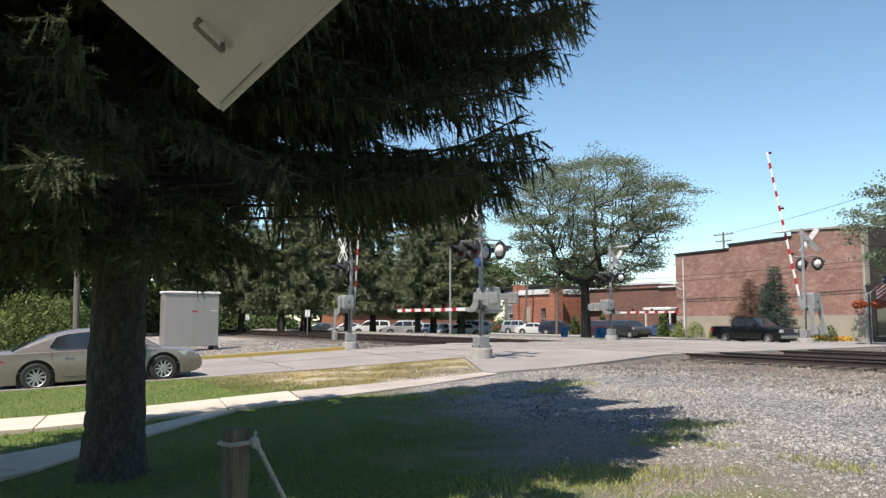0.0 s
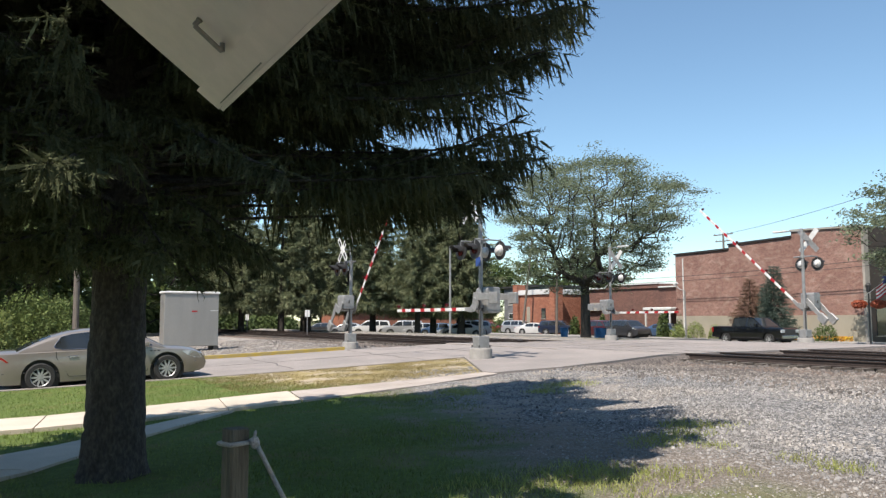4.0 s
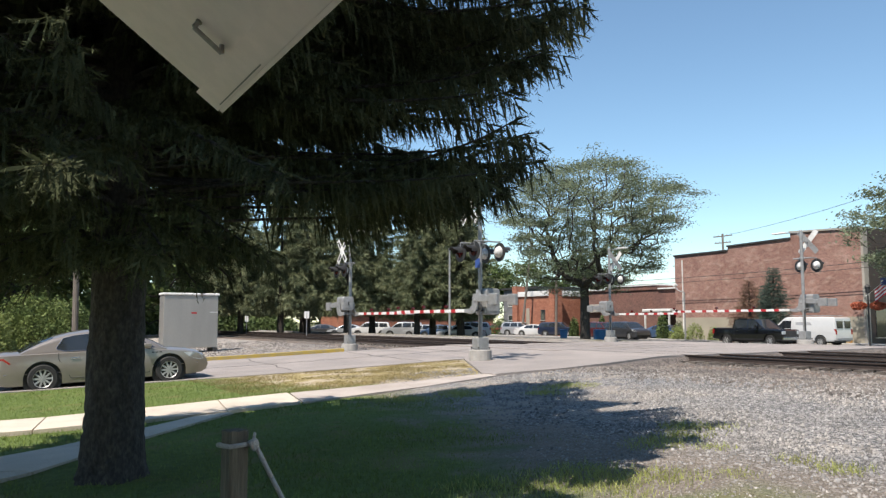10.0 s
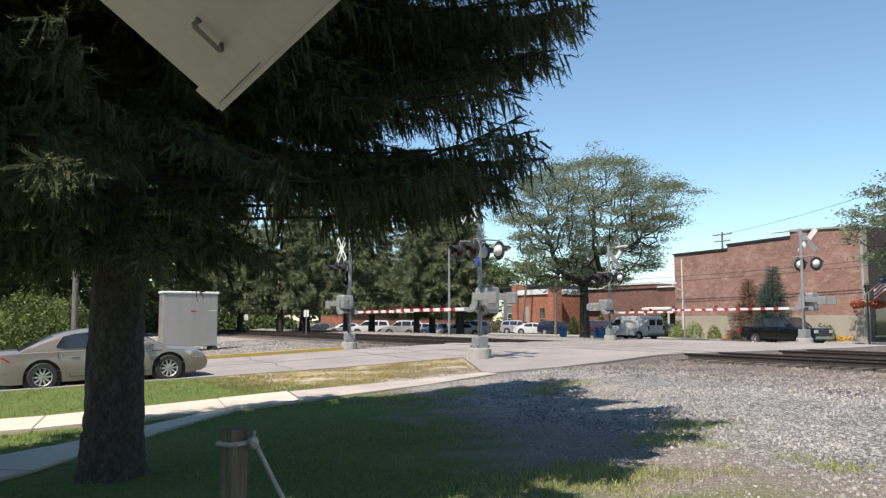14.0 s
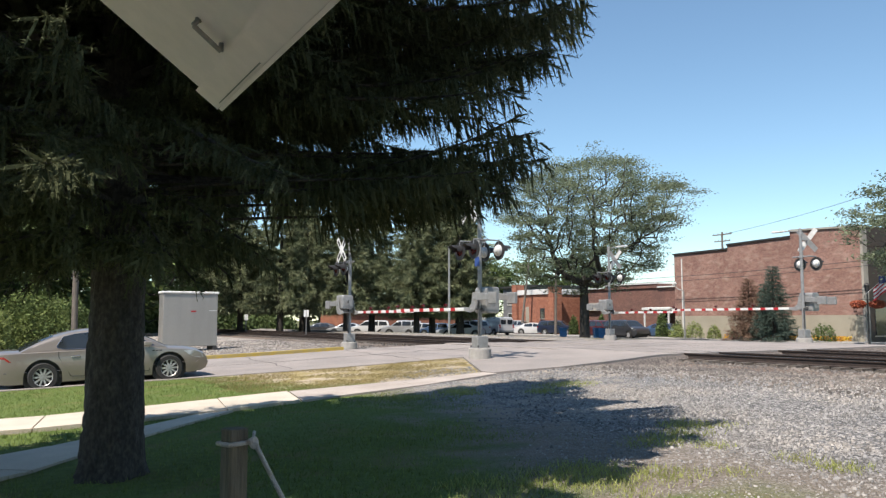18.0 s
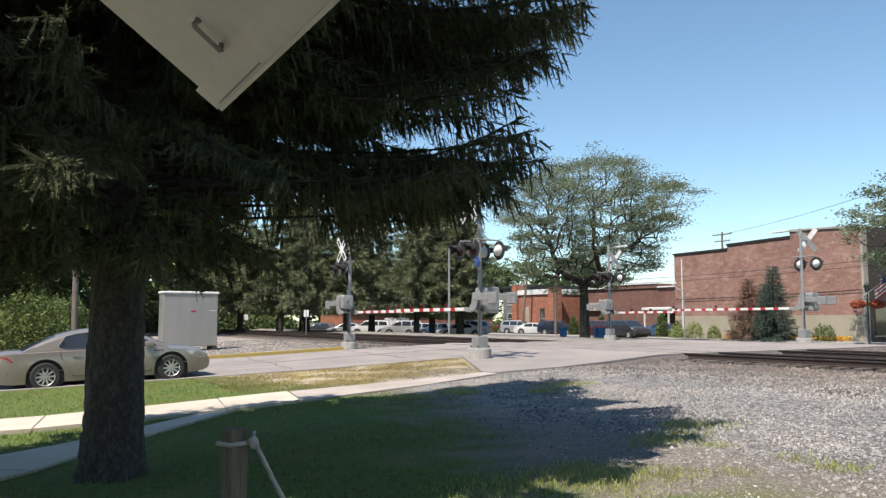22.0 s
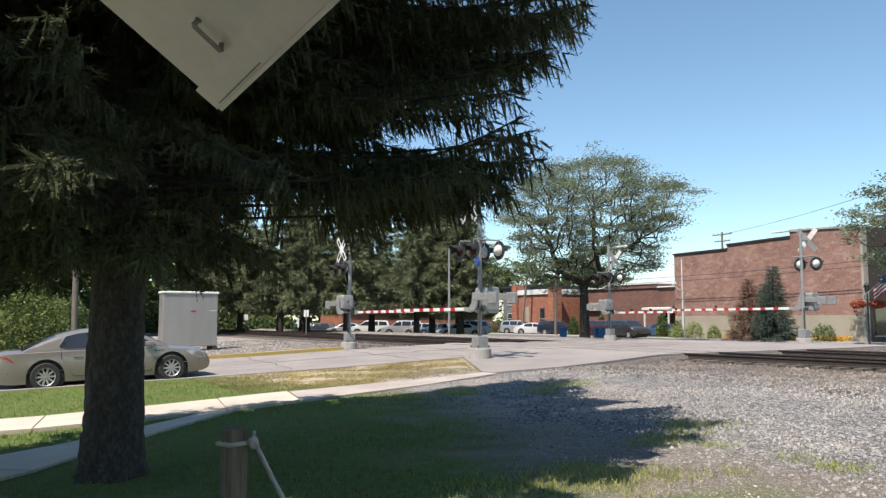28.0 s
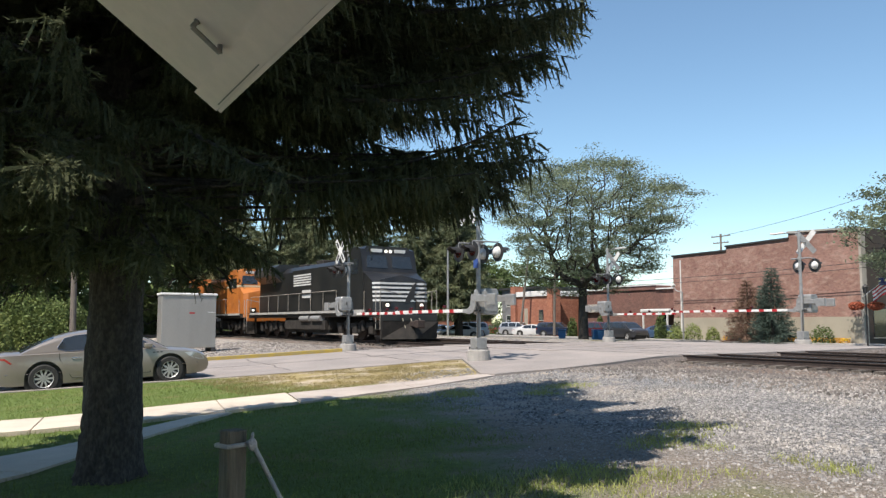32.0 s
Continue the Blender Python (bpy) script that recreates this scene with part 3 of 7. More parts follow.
def brick_material(name, a, b, mortar, stain):
    """Red brick courses seen across a street, with pale repairs and stains."""
    m = mat(name, a, b, scale=0.5, rough=0.92, fine=0.8, bump_scale=5, bump=0.0)
    nt = m.node_tree
    N, L = nt.nodes, nt.links
    p = N["Principled BSDF"]
    old = p.inputs["Base Color"].links[0].from_socket
    tc, sp, cb = N.new("ShaderNodeTexCoord"), N.new("ShaderNodeSeparateXYZ"), N.new("ShaderNodeCombineXYZ")
    L.new(tc.outputs["Object"], sp.inputs[0])
    add = N.new("ShaderNodeMath")
    L.new(sp.outputs[0], add.inputs[0]), L.new(sp.outputs[1], add.inputs[1])
    L.new(add.outputs[0], cb.inputs[0]), L.new(sp.outputs[2], cb.inputs[1])
    br = N.new("ShaderNodeTexBrick")
    br.inputs["Scale"].default_value = 1.0
    br.inputs["Brick Width"].default_value, br.inputs["Row Height"].default_value, br.inputs["Mortar Size"].default_value = 0.21, 0.075, 0.010
    br.inputs["Color1"].default_value, br.inputs["Color2"].default_value, br.inputs["Mortar"].default_value = (1.12, 1.1, 1.1, 1), (0.72, 0.72, 0.74, 1), (*mortar, 1)
    L.new(cb.outputs[0], br.inputs["Vector"])
    mx = N.new("ShaderNodeMix")
    mx.data_type, mx.blend_type = "RGBA", "MULTIPLY"
    mx.inputs[0].default_value = 1.0
    L.new(old, mx.inputs[6]), L.new(br.outputs[0], mx.inputs[7])
    n = N.new("ShaderNodeTexNoise")
    n.inputs["Scale"].default_value, n.inputs["Detail"].default_value = 2.2, 11
    mp = N.new("ShaderNodeMapping")
    mp.inputs["Scale"].default_value = (1, 0.6, 1.2)
    L.new(tc.outputs["Object"], mp.inputs[0]), L.new(mp.outputs[0], n.inputs["Vector"])
    mr = N.new("ShaderNodeMapRange")
    mr.inputs[1].default_value, mr.inputs[2].default_value, mr.inputs[4].default_value = 0.50, 0.75, 0.42
    L.new(n.outputs[0], mr.inputs[0])
    m2 = N.new("ShaderNodeMix")
    m2.data_type = "RGBA"
    m2.inputs[7].default_value = (*stain, 1)
    L.new(mr.outputs[0], m2.inputs[0]), L.new(mx.outputs[2], m2.inputs[6])
    L.new(m2.outputs[2], p.inputs["Base Color"])
    return m


M["shingle"] = mat("shingle", (0.12, 0.12, 0.12), (0.08, 0.08, 0.08), scale=5, rough=0.95, bump=0.5)
M["cream_dark"] = mat("seam", (0.33, 0.30, 0.26), (0.26, 0.24, 0.2), scale=5, rough=0.8)
M["brick"] = brick_material("brick_wall", (0.335, 0.185, 0.145), (0.25, 0.13, 0.10), (1.35, 1.5, 1.6), (0.46, 0.35, 0.29))
M["brick_orange"] = brick_material("brick_orange", (0.36, 0.135, 0.075), (0.30, 0.11, 0.065), (1.3, 1.4, 1.5), (0.40, 0.20, 0.13))
M["brick_dark"] = brick_material("brick_dark", (0.20, 0.095, 0.07), (0.15, 0.075, 0.06), (1.3, 1.4, 1.5), (0.25, 0.14, 0.10))
M["beige"] = mat("beige_base", (0.40, 0.36, 0.28), (0.35, 0.315, 0.245), scale=0.9, rough=0.85, fine=0.9)
M["stone_trim"] = mat("stone_trim", (0.45, 0.42, 0.37), (0.36, 0.33, 0.29), scale=2, rough=0.85)
M["brown_front"] = mat("brown_front", (0.075, 0.050, 0.038), (0.055, 0.04, 0.03), scale=2, rough=0.7)
M["grey_wall"] = mat("grey_wall", (0.20, 0.20, 0.21), (0.15, 0.15, 0.16), scale=1, rough=0.8)
M["dark_trim"] = mat("dark_trim", (0.03, 0.03, 0.032), (0.045, 0.044, 0.042), scale=3, rough=0.6)


# ---- depot roof over the camera ----
def build_depot():
    top = thing("depot_building", "cream painted depot with a deep eave", "building", pose(0.80, 3.17, 0, 0, 0, -1.94) @ pose(-0.81, -3.21, 0), kind="structure")
    ex, ey, ez = 0.81, 3.21, 2.61
    slope = math.radians(36.9)
    c, s = math.cos(slope), math.sin(slope)
    run = 3.4
    up, nrm, o = Vector((-c, 0, s)), Vector((s, 0, c)), Vector((ex, 0, ez))

    def slab(name, a0, a1, y0, y1, t0, t1, material, label="", parent=top):
        bm = BM()
        vs = []
        for t in (t0, t1):
            for a, y in ((a0, y0), (a1, y0), (a1, y1), (a0, y1)):
                vs.append(bm.verts.new(o + up * a + nrm * t + Vector((0, y, 0))))
        for f in ((3, 2, 1, 0), (4, 5, 6, 7), (0, 1, 5, 4), (1, 2, 6, 5), (2, 3, 7, 6), (3, 0, 4, 7)):
            bm.faces.new([vs[i] for i in f])
        return part(name, bm, material, parent, label)

    slab("soffit", 0.0, run, -14.5, ey, 0.0, 0.03, M["cream"], "cream painted boarded soffit")
    slab("roof_deck", -0.085, run + 4.3, -14.55, ey - 0.002, 0.034, 0.11, M["shingle"], "grey shingle roof")
    # the eave's own board hangs a little below the soffit, with a fascia outside it
    slab("eave_board", -0.068, 0.042, -14.5, ey - 0.025, -0.030, -0.001, M["cream"], "cream board along the eave")
    slab("fascia", -0.085, -0.069, -14.5, ey - 0.055, -0.034, 0.033, M["cream"], "cream fascia board")
    slab("seam", -0.058, -0.053, 2.55, ey - 0.10, -0.0318, -0.0295, M["cream_dark"], "open seam between boards")
    for x0, y0, x1, y1, h in ((-1.75, -14.0, -1.6, 1.9, 4.3), (-9.0, 1.75, -1.6, 1.9, 4.3), (-9.0, -14.0, -8.85, 1.9, 4.3)):
        bm = BM()
        box(bm, x0, y0, 0, x1, y1, h)
        part("wall", bm, M["cream"], top, "cream clapboard wall")
    # the far slope of the roof closes the house behind
    ridge = o + up * (run + 4.3)
    bm = BM()
    lo = Vector((2 * ridge.x - ex, 0, ez))
    v = [bm.verts.new(p) for p in (ridge + Vector((0, -14.5, 0.05)), ridge + Vector((0, ey, 0.05)), lo + Vector((0, ey, 0.05)), lo + Vector((0, -14.5, 0.05)))]
    w = [bm.verts.new(p.co + Vector((0, 0, 0.12))) for p in v]
    bm.faces.new(v[::-1]), bm.faces.new(w)
    for i in range(4):
        bm.faces.new((v[i], v[(i + 1) % 4], w[(i + 1) % 4], w[i]))
    part("back_slope", bm, M["shingle"], top)
    hook = thing("soffit_hook", "small painted metal hook screwed to the soffit", "hook", pose(0.80, 3.17, 0, 0, 0, -1.94) @ pose(-0.81, -3.21, 0))
    bm = BM()
    a0, a1 = o + up * 0.182 + Vector((0, 2.700, 0)), o + up * 0.061 + Vector((0, 2.712, 0))
    a0 -= nrm * 0.002
    pts = [a0, a0 - nrm * 0.028, a1 - nrm * 0.028, a1 - nrm * 0.004 + up * 0.018]
    for p, q in zip(pts, pts[1:]):
        tube(bm, p, q, 0.009, n=8)
    part("handle", bm, M["stone_trim"], hook)
    bm = BM()
    tube(bm, a0 + nrm * 0.003, a0 - nrm * 0.004, 0.012, n=10)
    part("screw_plate", bm, M["cream_dark"], hook)


build_depot()


def window_at(parent, face_x, y0, y1, z0, z1, frame="white", glass="glass"):
    """A window in a wall that faces -x: frame bars, sill and a pane set back."""
    w = tagged(new("window"))
    w.parent = parent
    bm = BM()
    for a in ((y0, z0, y1, z0 + 0.07), (y0, z1 - 0.07, y1, z1), (y0, z0, y0 + 0.07, z1), (y1 - 0.07, z0, y1, z1), (y0, (z0 + z1) / 2 - 0.03, y1, (z0 + z1) / 2 + 0.03)):
        box(bm, face_x - 0.03, a[0], a[1], face_x + 0.06, a[2], a[3])
    part("window_frame", bm, M[frame], w)
    bm = BM()
    box(bm, face_x - 0.012, y0 + 0.07, z0 + 0.07, face_x + 0.04, y1 - 0.07, z1 - 0.07)
    part("pane", bm, M[glass], w)
    bm = BM()
    box(bm, face_x - 0.10, y0 - 0.06, z0 - 0.08, face_x + 0.02, y1 + 0.06, z0 - 0.002)
    part("sill", bm, M["stone_trim"], w)
    return w


def brick_building():
    top = thing("brick_building", "two-storey red brick building with stepped parapet", "building")
    X = 59.0
    bm = BM()
    prism(bm, [(35.4, 2.1), (54.2, 2.1), (54.2, 8.0), (47.9, 8.08), (47.9, 8.45), (41.5, 8.62), (41.5, 9.12), (35.4, 8.9)], "x", X, X + 16)
    part("wall", bm, M["brick"], top)
    bm = BM()
    box(bm, X - 0.05, 35.38, -0.15, X + 16, 54.2, 2.098)
    part("wall_base", bm, M["beige"], top, "beige painted lower wall")
    for y0, y1, z0, z1 in ((35.3, 41.55, 8.9, 9.12), (41.45, 47.95, 8.62, 8.45), (47.85, 54.3, 8.08, 8.0)):
        bm = BM()
        prism(bm, [(y0, z0), (y1, z1), (y1, z1 + 0.14), (y0, z0 + 0.14)], "x", X - 0.12, X + 0.45)
        part("coping", bm, M["dark_trim"] if y0 > 36 else M["stone_trim"], top, "thin parapet coping")
    # corner pier and shopfront on the short side
    bm = BM()
    box(bm, X - 0.10, 35.2, -0.15, X + 0.5, 35.395, 9.0)
    part("corner_pier", bm, M["stone_trim"], top, "pale corner pier")
    bm = BM()
    box(bm, X + 0.5, 35.25, -0.1, X + 16, 35.396, 9.0)
    part("front_wall", bm, M["brown_front"], top, "dark brown front")
    for k in range(3):
        bm = BM()
        box(bm, X + 1.2 + k * 2.4, 35.18, 0.5, X + 3.0 + k * 2.4, 35.249, 2.7)
        pane = part("shop_window", bm, M["glass"], top)
        bm = BM()
        box(bm, X + 1.1 + k * 2.4, 35.14, 0.42, X + 3.1 + k * 2.4, 35.25, 0.5)
        part("sill", bm, M["stone_trim"], pane)
    bm = BM()
    tube(bm, (X - 0.08, 53.2, 0.2), (X - 0.08, 53.2, 7.6), 0.06, n=8)
    part("downpipe", bm, M["white"], top)
    return top


def low_shops():
    shop = thing("brick_shop", "low orange-brick shop with white parapet band", "building")
    bm = BM()
    box(bm, 62, 77.2, -0.3, 74, 83.6, 4.9)
    part("wall", bm, M["brick_orange"], shop)
    bm = BM()
    box(bm, 61.8, 77.1, 4.9, 74.2, 83.7, 5.55)
    bevel(bm, 0.05)
    part("parapet_band", bm, M["white"], shop, "white parapet band")
    for y in (76.1, 83.72):
        bm = BM()
        box(bm, 61.7, y, -0.3, 63, y + 1.0, 5.75 if y < 80 else 6.3)
        part("pier", bm, M["brick_orange"], shop)
    window_at(shop, 62, 78.2, 79.1, 1.9, 3.2, "dark_trim")
    window_at(shop, 62, 81.4, 82.1, 0.6, 3.4, "stone_trim", "beige")
    hall = thing("brick_hall", "long low dark-brick building behind the locust", "building")
    bm = BM()
    box(bm, 66, 54.3, -0.3, 84, 76.0, 5.3)
    part("wall", bm, M["brick_dark"], hall)
    for y0, y1, z in ((54.2, 63.0, 5.3), (63.0, 71.5, 5.75), (71.5, 76.1, 5.45)):
        bm = BM()
        box(bm, 65.85, y0, 5.3, 84, y1, z)
        part("parapet", bm, M["brick_dark"], hall)
        bm = BM()
        box(bm, 65.75, y0, z, 84.1, y1, z + 0.14)
        part("coping", bm, M["white"], hall, "white metal coping")
    bm = BM()
    box(bm, 65.6, 72.4, 2.85, 66, 75.0, 3.8)
    part("sign_board", bm, M["stone_trim"], hall, "pale blank sign board")
    for y in (56, 58.5, 61.5):
        window_at(hall, 66, y, y + 1.4, 1.0, 2.8, "white")
    awn = thing("white_canopy", "white canopy and sign between the brick buildings", "canopy")
    bm = BM()
    box(bm, 62.5, 58.2, 2.75, 65.8, 62.2, 3.05)
    bevel(bm, 0.05)
    part("canopy_roof", bm, M["white"], awn)
    for y in (58.5, 61.9):
        bm = BM()
        box(bm, 62.6, y - 0.07, -0.2, 62.75, y + 0.07, 2.75)
        part("canopy_post", bm, M["white"], awn)
    grey = thing("grey_house", "grey two-storey house with dark windows", "house")
    bm = BM()
    box(bm, 84, 108, -0.3, 94, 118, 7.4)
    part("wall", bm, M["grey_wall"], grey)
    bm = BM()
    box(bm, 83.6, 107.6, 7.4, 94.4, 118.4, 7.75)
    part("roof", bm, M["dark_trim"], grey)
    for y in (109, 112, 115):
        for z in (1.0, 4.4):
            window_at(grey, 84, y, y + 1.6, z, z + 1.9, "white")
    lot = thing("red_storehouse", "long low red store behind the parked cars", "building")
    bm = BM()
    box(bm, 46, 104, -0.2, 72, 112, 3.2)
    part("wall", bm, M["brick_orange"], lot)
    bm = BM()
    prism(bm, [(103.6, 3.2), (112.4, 3.2), (108, 4.4)], "x", 45.6, 72.4)
    part("roof", bm, M["grey_wall"], lot)


brick_building()
low_shops()


def relay_house():
    top = thing("relay_house", "grey aluminium railway relay house on gravel", "relay house", pose(8.72, 36.85, 0.40))
    bm = BM()
    box(bm, -1.2, -0.45, 0.14, 1.2, 0.45, 2.48)
    bevel(bm, 0.02)
    part("body", bm, M["alu"], top)
    bm = BM()
    box(bm, -1.25, -0.50, 2.48, 1.25, 0.50, 2.59)
    bevel(bm, 0.03)
    part("roof_cap", bm, M["white"], top, "pale overhanging roof cap")
    for x in (-1.1, 1.1):
        bm = BM()
        box(bm, x - 0.1, -0.5, -0.2, x + 0.1, 0.5, 0.138)
        part("skid", bm, M["dark_trim"], top)
    bm = BM()
    box(bm, 0.0, -0.456, 1.66, 0.24, -0.451, 1.73)
    part("warning_label", bm, M["red"], top, "small red label seen as a bar")
    bm = BM()
    box(bm, 0.82, -0.455, 1.72, 1.17, -0.451, 1.75)
    part("label_strip", bm, M["white"], top)
    bm = BM()
    for k in range(6):
        box(bm, -1.211, -0.2, 1.9 + k * 0.05, -1.201, 0.2, 1.93 + k * 0.05)
    part("louvre", bm, M["steel"], top)
    for x in (-0.45, 0.42):
        bm = BM()
        box(bm, x, -0.4525, 0.18, x + 0.006, -0.4505, 2.46)
        part("panel_seam", bm, M["steel"], top)


relay_house()


def rope_post():
    top = thing("rope_post", "weathered wooden post with a white rope tied round it", "post", pose(1.06, 3.56, 0.0, 0, 0, 12))
    bm = BM()
    box(bm, -0.045, -0.045, -0.1, 0.045, 0.045, 1.22)
    bevel(bm, 0.006)
    part("post", bm, M["wood"], top)

    def rope_line(pts, r=0.0105, n=8):
        bm = BM()
        for p, q in zip(pts, pts[1:]):
            tube(bm, p, q, r, n=n)
            bmesh.ops.create_icosphere(bm, subdivisions=1, radius=r, matrix=Matrix.Translation(q))
        return bm
    z = 1.155
    ring = [(-0.054, -0.054, z), (0.054, -0.054, z + 0.004), (0.054, 0.054, z), (-0.054, 0.054, z - 0.003), (-0.054, -0.054, z)]
    part("rope_loop", rope_line(ring), M["rope"], top, "white rope loop", smooth=True)
    kx, ky = 0.052, -0.056
    knot = [(kx - 0.02, ky - 0.01, z + 0.006), (kx + 0.005, ky - 0.018, z + 0.02), (kx + 0.022, ky - 0.004, z + 0.002), (kx + 0.004, ky - 0.016, z - 0.016), (kx - 0.01, ky - 0.012, z + 0.006), (kx + 0.014, ky - 0.02, z - 0.002)]
    part("knot", rope_line(knot, 0.0125), M["rope"], top, smooth=True)
    part("rope_end", rope_line([(kx, ky - 0.012, z + 0.01), (kx + 0.006, ky - 0.015, z + 0.05)], 0.007), M["rope"], top, smooth=True)
    fall = [(kx + 0.01, ky - 0.015, z)]
    for i in range(1, 12):
        t = i / 11
        fall.append((kx + 0.01 + 0.72 * t, ky - 0.015 - 0.36 * t, z - 1.02 * math.sin(t * math.pi / 2) * (1.0)))
    part("rope", rope_line(fall), M["rope"], top, "slack white rope", smooth=True)


rope_post()


# ---- trees ----
def unit(v):
    return v / np.maximum(np.linalg.norm(v, axis=-1, keepdims=True), 1e-6)


def needles(starts, dirs, lengths, rng, count=20, size=0.05, width=0.012, spread=0.75):
    """Sprigs: thin three-cornered needles round each axis. Returns verts and faces."""
    n = len(starts)
    k = np.tile(np.linspace(0.02, 1.0, count), (n, 1)) + rng.uniform(-0.03, 0.03, (n, count))
    base = starts[:, None] + dirs[:, None] * (k * lengths[:, None])[..., None]
    rnd = unit(rng.normal(size=(n, count, 3)))
    side = rnd - dirs[:, None] * np.sum(rnd * dirs[:, None], -1, keepdims=True)
    d = unit(unit(side) * spread + dirs[:, None] * 0.7)
    across = unit(np.cross(d, rng.normal(size=(n, count, 3)))) * width / 2
    tip = base + d * (size * rng.uniform(0.7, 1.25, (n, count)))[..., None]
    v = np.stack([base - across, base + across, tip], 2).reshape(-1, 3)
    return v, np.arange(len(v)).reshape(-1, 3)


def brushes(starts, dirs, lengths, rng, width=0.055, count=14, size=0.036, hair=0.009):
    """Dense twigs: a slim tapering core with needles all round it. Returns verts and faces."""
    n = len(starts)
    a = unit(np.cross(dirs, rng.normal(size=(n, 3))))
    out_v, out_f, off = [], [], 0
    bend = np.array([0, 0, -1.0]) * (0.10 * lengths)[:, None]
    for side in (a,):
        rows = []
        for t, w in ((0.0, 0.8), (0.5, 1.0), (1.0, 0.1)):
            c = starts + dirs * (lengths * t)[:, None] + bend * t * t
            j = width / 2 * w * rng.uniform(0.75, 1.25, n)[:, None]
            rows += [c - side * j, c + side * j]
        v = np.stack(rows, 1).reshape(-1, 3)
        q = np.array([(0, 1, 3), (0, 3, 2), (2, 3, 5), (2, 5, 4)])
        out_v.append(v), out_f.append((q[None] + (np.arange(n) * 6)[:, None, None]).reshape(-1, 3) + off)
        off += len(v)
    v, f = needles(starts, dirs, lengths, rng, count, size, hair, 0.9)
    return np.concatenate(out_v + [v]), np.concatenate(out_f + [f + off])


def bough_lines(z0, az, L, tip_dz, rng, twig=0.13, tassel=0.115, trunk_r=0.2, lift=0.0, droop=1.0, hang_by=1.2, bare=0.14):
    """The limb's centre line, and the starts, directions and lengths of its hanging sprigs."""
    t = np.linspace(0, 1, 14)
    out = np.array([math.cos(az), math.sin(az), 0])
    side = np.array([-out[1], out[0], 0])
    sag = 0.10 * L
    z = z0 + tip_dz * t ** 1.3 + lift * np.sin(t * math.pi) - sag * np.sin(t * math.pi) * 0.5 + rng.uniform(0.04, 0.16) * L * t ** 4
    bend = rng.uniform(-0.22, 0.22) * L
    line = out * (trunk_r + (L - trunk_r) * t)[:, None] + side * (bend * t ** 2)[:, None]
    line[:, 2] = z
    S, D, W = [], [], []
    for f in rng.uniform(bare, 1.0, int(L * (1 - bare) / tassel * 1.8)):
        p = np.array([np.interp(f, t, line[:, c]) for c in range(3)])
        S.append(p), D.append(unit(out * rng.uniform(-0.1, 0.5) + side * rng.uniform(-0.5, 0.5) + np.array([0, 0, -1.0]))), W.append(rng.uniform(0.15, 0.36) * droop)
    for f in rng.uniform(bare, 1.0, int(L * (1 - bare) / 0.035) if droop < 1.5 else 0):
        p = np.array([np.interp(f, t, line[:, c]) for c in range(3)])
        S.append(p), D.append(unit(out * rng.uniform(0.5, 1.0) + side * rng.uniform(-0.9, 0.9) + np.array([0, 0, rng.uniform(-0.3, 0.35)]))), W.append(rng.uniform(0.10, 0.22))
    n = max(1, int(L * (1 - bare) / twig))
    for i in range(n):
        f = bare + (1 - bare) * (i + rng.uniform(0, 1)) / n
        p = np.array([np.interp(f, t, line[:, c]) for c in range(3)])
        s = 1 if i % 2 else -1
        lt = max(0.22, 0.30 * L * (1.08 - f) * rng.uniform(0.6, 1.1))
        d = unit(out * rng.uniform(0.55, 0.9) + side * s * rng.uniform(0.55, 0.95) * (1.2 - f * 0.5) + np.array([0, 0, rng.uniform(-0.35, 0.0)]))
        m = max(2, int(lt / tassel))
        for j in range(m):
            g = (j + rng.uniform(0.1, 0.9)) / m
            q = p + d * lt * g + np.array([0, 0, -0.25 * lt * g * g])
            hang = unit(d * rng.uniform(0.4, 1.0) + rng.normal(size=3) * 0.16 + np.array([0, 0, -rng.uniform(0.5, 1.6) * hang_by]))
            S.append(q), D.append(hang), W.append(rng.uniform(0.12, 0.34) * droop)
        S.append(p + d * lt * 0.9 + np.array([0, 0, -0.2 * lt])), D.append(unit(d + np.array([0, 0, -0.2]))), W.append(0.2)
    return line, np.array(S), np.array(D), np.array(W)


def limb_mesh(name, line, r0, r1, material, n=6):
    v, f = [], []
    for i, p in enumerate(line):
        r = r0 + (r1 - r0) * i / (len(line) - 1)
        d = Vector(line[min(i + 1, len(line) - 1)] - line[max(i - 1, 0)]).normalized()
        a = d.orthogonal().normalized()
        b = d.cross(a)
        for k in range(n):
            c = 2 * math.pi * k / n
            v.append(tuple(Vector(p) + a * r * math.cos(c) + b * r * math.sin(c)))
    for i in range(len(line) - 1):
        for k in range(n):
            f.append((i * n + k, i * n + (k + 1) % n, (i + 1) * n + (k + 1) % n, (i + 1) * n + k))
    return raw_mesh(name, v, f, material, True)


